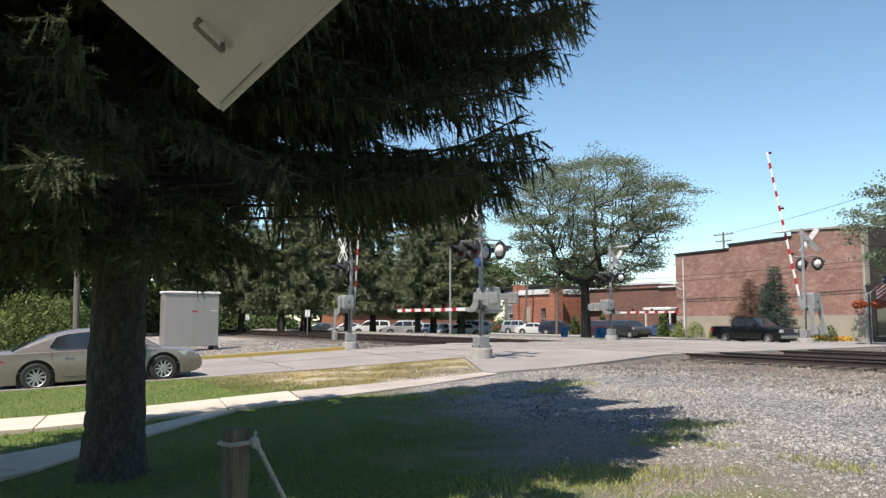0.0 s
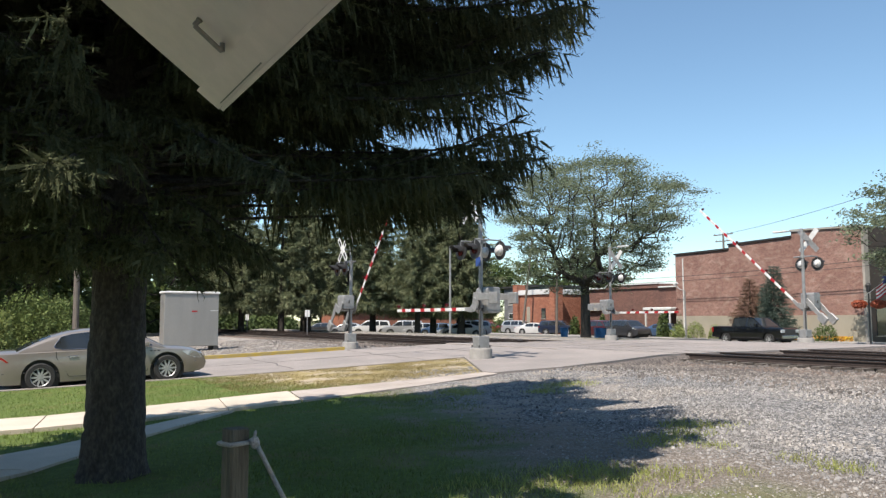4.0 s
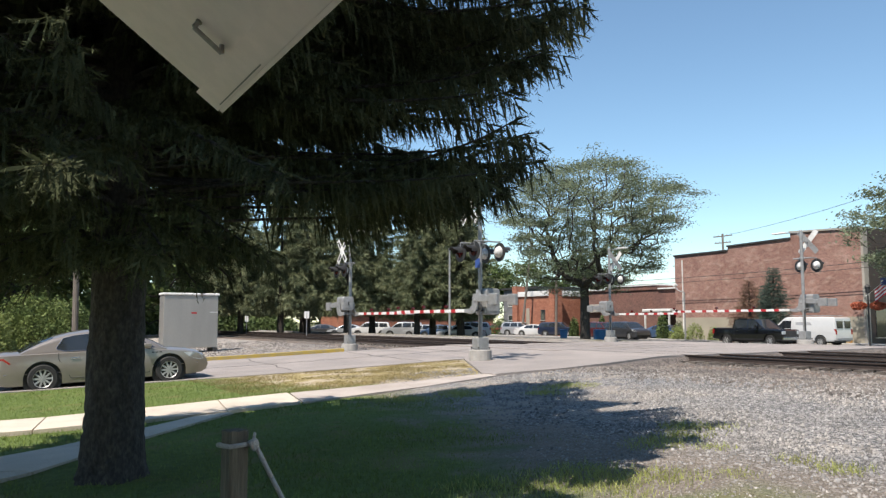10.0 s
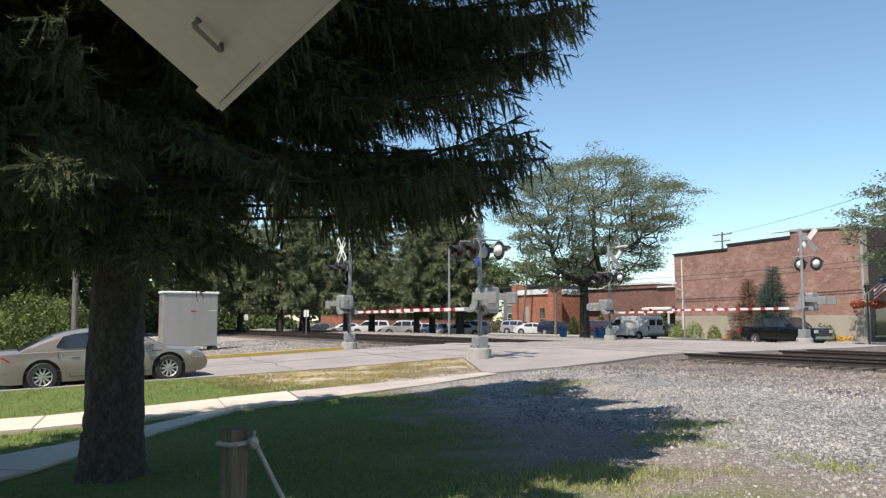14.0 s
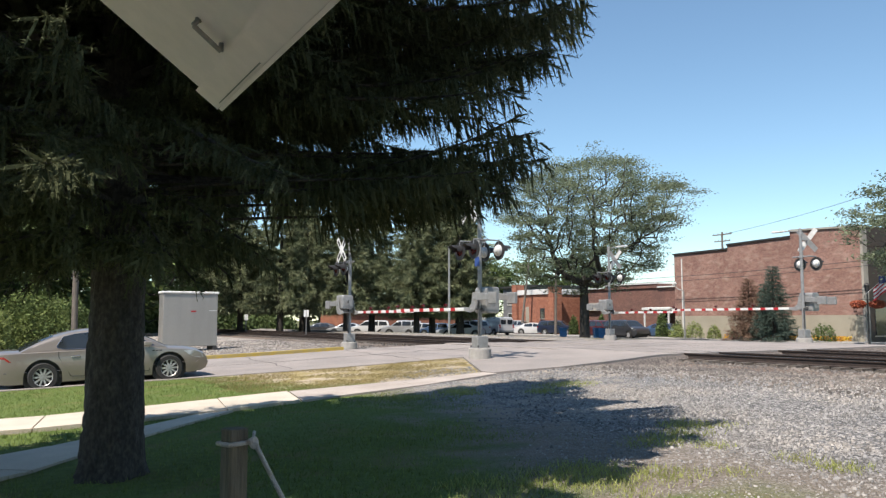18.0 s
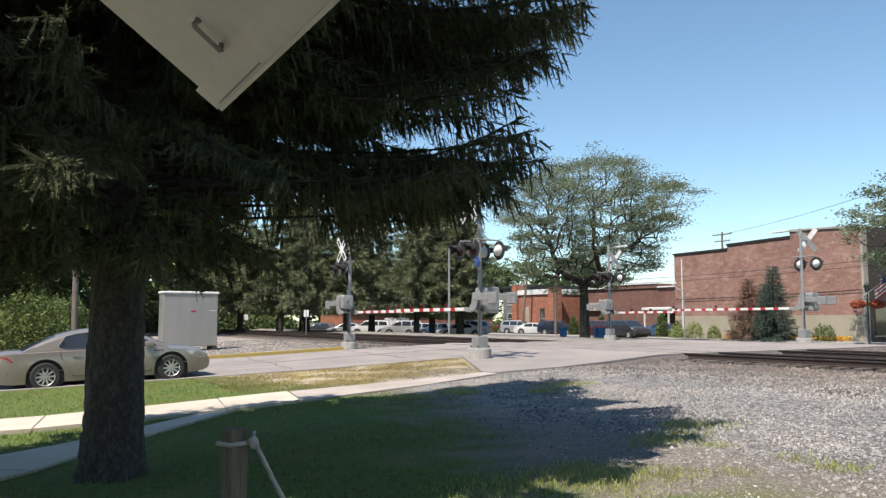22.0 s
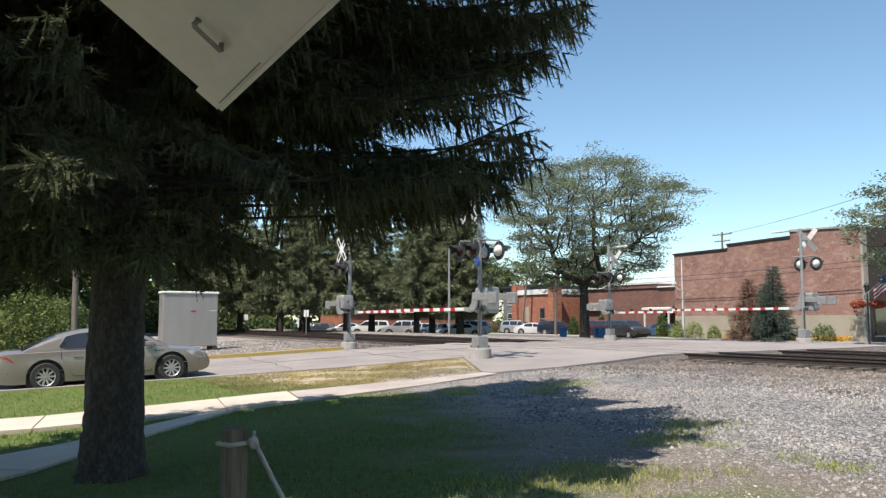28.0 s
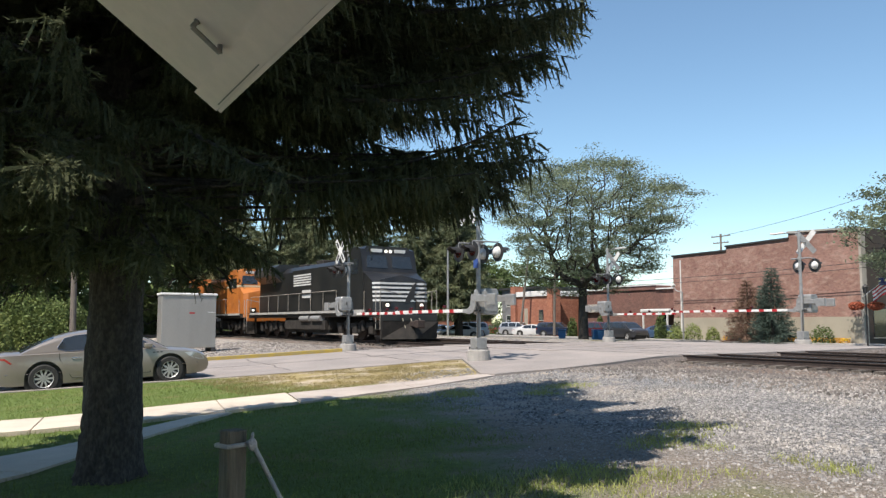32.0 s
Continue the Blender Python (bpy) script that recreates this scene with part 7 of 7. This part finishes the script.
def utility_pole(label, base, head, arms):
    top = pole(label, base, head, 0.16, "utility_pole", "pole_wood", "utility pole")
    for z, half in arms:
        bm = BM()
        box(bm, -0.06, -half, z - 0.06, 0.06, half, z + 0.06, pose(head[0] - base[0], head[1] - base[1], 0))
        arm = part("cross_arm", bm, M["pole_wood"], top)
        for k in (-0.9, -0.45, 0.45, 0.9):
            bm = BM()
            tube(bm, (head[0] - base[0], head[1] - base[1] + k * half, z + 0.06), (head[0] - base[0], head[1] - base[1] + k * half, z + 0.22), 0.04, n=8)
            part("insulator", bm, M["steel"], arm)
    return top


M["pole_wood"] = mat("pole_wood", (0.20, 0.17, 0.14), (0.13, 0.11, 0.095), scale=6, rough=0.95, bump=0.4, stretch=(2, 2, 0.3))
utility_pole("leaning wooden utility pole by the low shop", (60.0, 80.5, -0.1), (61.2, 79.8, 11.8), ((11.2, 0.9),))
utility_pole("wooden utility pole before the long brick hall", (57.4, 70.5, -0.1), (57.5, 70.4, 7.4), ())
utility_pole("utility pole with two cross arms behind the brick building", (78.0, 64.0, -0.1), (78.0, 64.0, 12.3), ((12.0, 1.4), (11.2, 1.15)))


def wire(label, a, b, sag, r=0.012):
    pts = []
    for i in range(15):
        t = i / 14
        p = Vector(a).lerp(Vector(b), t)
        pts.append(p - Vector((0, 0, sag * 4 * t * (1 - t))))
    cu = bpy.data.curves.new("cable", "CURVE")
    cu.dimensions, cu.bevel_depth = "3D", r
    sp = cu.splines.new("POLY")
    sp.points.add(len(pts) - 1)
    for q, p in zip(sp.points, pts):
        q.co = (*p, 1)
    ob = new("power_line", cu)
    ob.data.materials.append(M["dark_trim"])
    tagged(ob, label, "power line", "power lines")


utility_pole("weathered wooden pole among the bushes", (4.79, 43.82, -0.1), (4.70, 43.9, 8.2), ())
wire("black power line along the far street", (57.8, 30.0, 6.35), (57.8, 70.4, 6.0), 0.35, 0.022)
wire("black power line along the far street", (57.9, 30.0, 5.95), (57.9, 70.4, 5.6), 0.35, 0.02)
wire("black power line over the roofs", (58.0, 24.0, 13.2), (78.0, 63.0, 12.1), 0.5, 0.02)
wire("black power line over the roofs", (61.2, 79.4, 11.5), (46.0, 108.0, 12.0), 0.6, 0.02)
wire("black power line over the roofs", (61.2, 80.2, 11.5), (57.5, 110.0, 10.4), 0.6, 0.02)

arch_lamp = pole("grey arched street lamp by the brick wall", (56.0, 50.4, -0.05), (56.0, 50.4, 4.4), 0.07, "street_lamp", category="street lamp")
bm = BM()
last = Vector((0, 0, 4.4))
for i in range(1, 8):
    a = math.pi / 2 * i / 7 * 1.25
    q = Vector((-0.25 * math.sin(a), 0.75 * math.sin(a), 4.4 + 0.55 * (1 - math.cos(a)) * (1 if i < 6 else 0.95)))
    tube(bm, last, q, 0.05, n=8)
    last = q
part("curved_arm", bm, M["steel"], arch_lamp)
bm = BM()
tube(bm, last, last + Vector((-0.1, 0.25, -0.22)), 0.16, 0.10, n=12)
part("lamp_head", bm, M["white"], arch_lamp)


def flower_heads(name, label, seed, n, centre, size, mats, leaf=0.06, kind="stuff"):
    rng = np.random.default_rng(seed)
    c = (unit(rng.normal(size=(n, 3))) * rng.uniform(0.2, 1, (n, 1)) ** 0.4 * 0.5 if max(size) < 2 else rng.uniform(-0.5, 0.5, (n, 3))) * np.array(size) + np.array(centre)
    a, b = unit(rng.normal(size=(n, 3))), unit(rng.normal(size=(n, 3)))
    b = unit(np.cross(a, b))
    s = leaf * rng.uniform(0.6, 1.2, n)[:, None]
    v = np.stack([c - a * s, c + b * s, c + a * s, c - b * s], 1).reshape(-1, 3)
    return raw_mesh(name, v, np.arange(len(v)).reshape(-1, 4), mats)


M["petal_red"] = leafy("petal_red", (0.55, 0.15, 0.08), (0.36, 0.10, 0.06), scale=3, trans=0.2)
M["petal_yellow"] = leafy("petal_yellow", (0.75, 0.50, 0.06), (0.70, 0.28, 0.05), scale=2, trans=0.2)
lamp = pole("black lamp post with hanging red flower baskets", (54.6, 32.45, -0.05), (54.6, 32.45, 3.7), 0.07, "lamp_post", "black", "street lamp")
bm = BM()
tube(bm, (0, 0, 3.7), (0, 0, 4.15), 0.12, 0.2, n=8)
tube(bm, (0, 0, 4.15), (0, 0, 4.35), 0.24, 0.05, n=8)
part("lantern", bm, M["dark_trim"], lamp, "dark glazed lantern")
for k in (-1, 1):
    bm = BM()
    tube(bm, (0, 0, 3.15), (0.25 * k, -0.55 * k, 3.2), 0.02, n=6)
    arm = part("basket_arm", bm, M["black"], lamp)
    part("flower_basket", flower_heads("flower_basket", "", 40 + k, 700, (0.25 * k, -0.55 * k, 2.82), (1.1, 1.1, 0.62), M["petal_red"], 0.06), None, arm, "red flowers in a hanging basket")
ob = new("flower_bed", flower_heads("flower_bed", "", 50, 2600, (57.6, 41.5, 0.28), (0.9, 11.5, 0.35), M["petal_yellow"], 0.06))
tagged(ob, "orange and yellow flower bed before the wall", "flower bed", kind="stuff")
for i, (x, y, w, h, lab) in enumerate(((57.0, 50.2, 1.8, 1.5, "leaf_bright"), (57.3, 48.2, 1.3, 1.2, "leaf_bright"), (57.2, 46.0, 0.9, 0.9, "leaf"), (57.0, 37.4, 2.0, 1.4, "leaf_far"), (57.2, 52.4, 1.6, 1.3, "leaf_bright"), (57.4, 44.6, 0.6, 1.4, "leaf_far"))):
    bush("leafy green shrub in the bed before the wall", pose(x, y, 0.05), w, w, h, 60 + i, M[lab], leaves=900, leaf=0.08, name="shrub", group="shrubs by the brick wall")


def flag():
    top = thing("flag", "striped flag with a blue corner hanging from the lamp post", "flag", pose(54.4, 32.55, 3.8, 0, 0, 0))
    bm = BM()
    tube(bm, (0, 0, -0.35), (0, -1.9, 0.95), 0.018, n=8)
    part("flag_staff", bm, M["white"], top)
    for i in range(7):
        bm = BM()
        for k in range(6):
            y0, y1 = -0.75 - 0.18 * k, -0.75 - 0.18 * (k + 1)
            dx0, dx1 = 0.05 * math.sin(k * 1.3), 0.05 * math.sin((k + 1) * 1.3)
            z0, z1 = 0.14 - y0 * 0.0 - i * 0.13 + 0.12 * k, 0.14 - i * 0.13 + 0.12 * (k + 1)
            q = [bm.verts.new(p) for p in ((dx0, y0, z0), (dx1, y1, z1), (dx1, y1, z1 - 0.13), (dx0, y0, z0 - 0.13))]
            w = [bm.verts.new((p.co.x + 0.006, p.co.y, p.co.z)) for p in q]
            bm.faces.new(q), bm.faces.new(w[::-1])
            for j in range(4):
                bm.faces.new((q[j], q[(j + 1) % 4], w[(j + 1) % 4], w[j]))
        part("stripe", bm, M["red"] if i % 2 == 0 else M["white"], top)
    bm = BM()
    box(bm, -0.05, -1.75, 0.42, 0.05, -1.25, 0.95, pose(0, 0, 0))
    part("canton", bm, M["flag_blue"], top, "blue flag corner")
    return top


M["flag_blue"] = mat("flag_blue", (0.03, 0.05, 0.16), (0.025, 0.04, 0.13), scale=6, rough=0.8)
FLAG = flag()

# ---- parked cars ----
kinds = {
    "sedan": lambda lab, c, at: sedan(lab, c, at, detail=False, group="parked cars"),
    "suv": lambda lab, c, at: sedan(lab, c, at, L=4.7, W=1.88, H=1.74, wheelbase=2.75, name="suv", detail=False, suv=True, group="parked cars"),
    "minivan": lambda lab, c, at: sedan(lab, c, at, L=5.05, W=1.98, H=1.78, wheelbase=3.0, name="minivan", detail=False, van=True, suv=True, group="parked cars"),
}
for kind, col, lab, x, y, turn in (
        ("sedan", "grey", "dark grey sedan parked under the conifers", 37.0, 90.0, 150), ("sedan", "silver", "silver sedan parked under the conifers", 39.6, 88.0, 150), ("suv", "white", "white pickup-sized wagon parked under the conifers", 40.2, 83.0, 150),
        ("suv", "silver", "silver wagon in the car park", 42.0, 78.5, 150), ("sedan", "silver", "silver sedan in the car park", 43.2, 75.6, 130), ("sedan", "blue", "light blue sedan in the car park", 44.0, 73.6, 130),
        ("sedan", "white", "white sedan parked broadside in the car park", 44.6, 70.6, 160), ("suv", "white", "white sport utility parked behind a sedan", 48.3, 74.6, 160), ("sedan", "red", "red sedan parked across the far street", 62.3, 90.2, -60),
        ("suv", "silver", "silver sport utility parked by the low shop", 60.4, 81.3, -60), ("sedan", "white", "white sedan parked by the low shop", 60.0, 77.6, -60), ("suv", "navy", "navy sport utility parked before the brick hall", 60.6, 73.9, -60),
        ("suv", "maroon", "dark maroon sport utility parked before the brick hall", 57.5, 63.0, -90), ("minivan", "grey", "dark grey minivan parked under the locust", 56.2, 58.0, -95), ("sedan", "blue", "blue car parked by the canopy", 60.5, 57.0, -90)):
    kinds[kind](lab, P[col], pose(x, y, -0.05, 0, 0, turn))


def wheelie_bin(label, at):
    top = thing("recycling_bin", label, "bin", at, "recycling bins")
    bm = BM()
    prism(bm, [(-0.27, 0.1), (0.27, 0.1), (0.33, 1.0), (-0.33, 1.0)], "y", -0.3, 0.3)
    bevel(bm, 0.03)
    part("body", bm, M["bin_blue"], top)
    bm = BM()
    box(bm, -0.36, -0.34, 1.0, 0.36, 0.34, 1.08)
    bevel(bm, 0.03)
    part("lid", bm, M["bin_blue"], top)
    bm = BM()
    tube(bm, (-0.3, -0.26, 0.1), (-0.3, 0.26, 0.1), 0.1, n=12)
    part("wheels_axle", bm, M["rubber"], top)


M["bin_blue"] = mat("bin_blue", (0.03, 0.16, 0.38), (0.025, 0.13, 0.30), scale=4, rough=0.5)
for x, y in ((46.2, 50.5), (46.6, 51.6), (44.0, 53.0)):
    wheelie_bin("bright blue plastic recycling bin by the locust", pose(x, y, -0.03, 0, 0, x * 40))
for i, (x, y, w, h) in enumerate(((60.5, 71.0, 1.2, 2.3), (59.0, 56.0, 1.3, 2.6), (59.3, 53.8, 1.2, 2.5), (61.0, 86.5, 3.0, 2.4), (60.5, 66.3, 1.0, 2.4))):
    bush("upright green shrub by the parked cars", pose(x, y, -0.05), w, w, h, 80 + i, M["leaf_far"], leaves=1300, leaf=0.11, name="shrub", group="shrubs by the parked cars")

# ---- woods behind and beside ----
big = [broadleaf("leafy tree in the wood beyond the street", "woodland_tree", pose(*p), h, s, sd, M["leaf_far"], leaves=4600, leaf=0.37, trunk_h=2.0, trunk_r=0.3, airy=0.8, group="woodland trees", twigs=220, low=-1.0)
       for p, h, s, sd in (((2.0, 62, 0.05), 13, 5.5, 91), ((96, 128, 0), 15, 6.5, 92))]
for i, (x, y, z) in enumerate(((-4.5, 58, 0.0), (8.0, 74, 0.2), (13.5, 86, 0.3), (-1.0, 74, 0.0), (5, 90, 0.1), (18, 96, 0.5), (-8, 50, 0.0), (84, 126, 0), (92, 140, 0), (78, 134, 0), (70, 132, 0), (60, 128, 0),
                               (50, 122, 0), (100, 116, 0), (12, 66, 0.2), (-12, 64, 0), (40, 120, 0), (30, 112, 0.2), (24, 104, 0.4))):
    copy_thing(big[i % 2], pose(x, y, z, 0, 0, i * 61))
for i, (x, y, w, h, m) in enumerate(((0.4, 48.5, 4.2, 2.6, "leaf_bright"), (-2.5, 47.0, 4.0, 3.2, "leaf_bright"), (3.4, 52.0, 4.5, 3.6, "leaf_mid"), (5.6, 55.0, 4.0, 3.0, "leaf_far"), (-0.5, 52.5, 5.0, 4.6, "leaf_mid"), (8.0, 60.0, 4.5, 3.2, "leaf_far"))):
    bush("tall leafy green bush across the street", pose(x, y, 0.0), w, w, h, 100 + i, M[m], leaves=6500, leaf=0.10, group="bushes across the street")
for i, (x, y, w, h) in enumerate(((-9, 60, 7, 5.5), (-4, 64, 7, 5.0), (1.5, 68, 7, 5.5), (6.5, 72, 7, 5.0), (12, 78, 7, 5.5), (17.5, 86, 7, 5.0), (-14, 54, 7, 6), (22, 92, 8, 3.4), (27.5, 96, 8, 3.2), (33, 98, 8, 3.0), (17, 98, 8, 4.5))):
    bush("dense dark thicket across the street", pose(x, y, 0.0), w, w, h, 120 + i, M["leaf_far"], leaves=2600, leaf=0.28, name="thicket", group="thickets across the street")


def marker(label, x, y, z0, h, w, col, name="marker_sign"):
    top = thing(name, label, "sign", pose(x, y, z0))
    bm = BM()
    tube(bm, (0, 0, 0), (0, 0, h), 0.03, n=8)
    part("sign_post", bm, M["steel"], top)
    bm = BM()
    box(bm, -0.02, -w / 2, h - 0.5, 0.012, w / 2, h, pose(0, 0, 0, 0, 0, 60))
    part("sign_plate", bm, M[col], top)


marker("small white sign on a post beside the railway", 21.4, 54.8, 0.35, 2.1, 0.35, "white")
marker("small white sign on a post by the far car park", 21.3, 68.9, 0.4, 1.8, 0.3, "white")
hyd = thing("fire_hydrant", "yellow fire hydrant beyond the street", "hydrant", pose(5.84, 31.2, 0.18))
bm = BM()
tube(bm, (0, 0, -0.1), (0, 0, 0.62), 0.11, n=14)
tube(bm, (0, 0, 0.62), (0, 0, 0.80), 0.13, 0.05, n=14)
part("barrel", bm, M["hydrant_yellow"], hyd)
bm = BM()
tube(bm, (-0.2, 0, 0.45), (0.2, 0, 0.45), 0.06, n=10)
part("nozzle", bm, M["hydrant_yellow"], hyd)


# ---- movement ----
ANGLES = (
    ((0, 0), (32, 0)),
    ((0, 83), (1, 75), (2, 67.5), (3, 59), (6, 29), (7, 19), (7.5, 14), (8, 9.5), (8.5, 5.5), (9, 2), (9.4, 0), (32, 0)),
    ((0, 78.5), (1, 68.5), (2, 60), (3, 51.5), (6, 24.5), (7, 16), (8, 6.3), (8.5, 2.7), (9.1, 0), (32, 0)),
    ((0, 0), (32, 0)),
)


def motions():
    for (top, pivot, arm_dir), rows in zip(SIGNALS, ANGLES):
        turn = pose(0, 0, 0, 0, 0, 90 * arm_dir)
        side = PIVOT_X[(top.location.x < 20, arm_dir)]
        walk(pivot, [(t, pose(side, 0.2 if top.location.x > 20 and arm_dir > 0 else 0, PIVOT_Z[arm_dir]) @ turn @ pose(0, 0, 0, 0, -a, 0)) for t, a in rows])
    for car, back in ((LEAD, 0.0), (SECOND, 21.6), (WAGONS[0], 43.9), (WAGONS[1], 61.5)):
        walk(car, [(t, pose(TRACKS[0], TRAIN_Y + back + 20.75 * (32 - t), 0.726)) for t in (0, 8, 16, 24, 29, 30, 31, 32)])
    walk(SEDAN, [(t, pose(3.23 + s, 22.36, 0.07 + 0.045 * s, 0, -2.6, 0)) for t, s in ((0, -0.24), (3.5, -0.15), (6, -0.09), (10, -0.07), (19, -0.05), (23, 0), (32, 0))])
    for bough, n in SWAY:
        walk(bough, [(t, pose(0, 0, 0, 0.10 * math.sin(t * 1.3 + n), 0.10 * math.cos(t * 1.1 + n * 2), 0.35 * math.sin(t * 0.9 + n * 1.7) + 0.2 * math.sin(t * 2.1 + n))) for t in range(0, 33, 1)])
    walk(FLAG, [(t, pose(54.4, 32.55, 3.8, 0, 0, 7 * math.sin(t * 1.7) + 5 * math.sin(t * 0.6 + 1))) for t in range(0, 33, 1)])
    walk(PICKUP, [(t, pose(49.0, y, -0.03, 0, 0, -90)) for t, y in PICKUP_Y])
    walk(VAN, [(t, pose(52.3, y, -0.03, 0, 0, 90)) for t, y in VAN_Y])


TRAIN_Y = 34.65
PIVOT_X = {(True, 1): -0.2, (True, -1): 0.14, (False, 1): 0.10, (False, -1): 0.14}
PIVOT_Z = {1: 1.5, -1: 1.42}
PICKUP_Y = ((0, 37.85), (6, 37.7), (12, 37.6), (12.6, 37.5), (13, 37.2), (13.5, 36.5), (14, 35.15), (14.5, 33.6), (16.5, 25.8), (18, 19), (20, 9), (24, -12), (32, -60))
VAN_Y = ((0, -3), (4, 15), (6, 23.4), (7, 27.7), (7.5, 29.6), (8, 30.9), (8.5, 32.0), (9, 33.1), (9.5, 34.4), (10, 35.7), (10.5, 37.2), (11, 39.1), (12, 43.4), (13, 48.1),
         (14, 53.1), (14.5, 55.8), (16.5, 67.3), (17.5, 72.7), (18.5, 78.7), (20, 88), (24, 112), (32, 160))
motions()
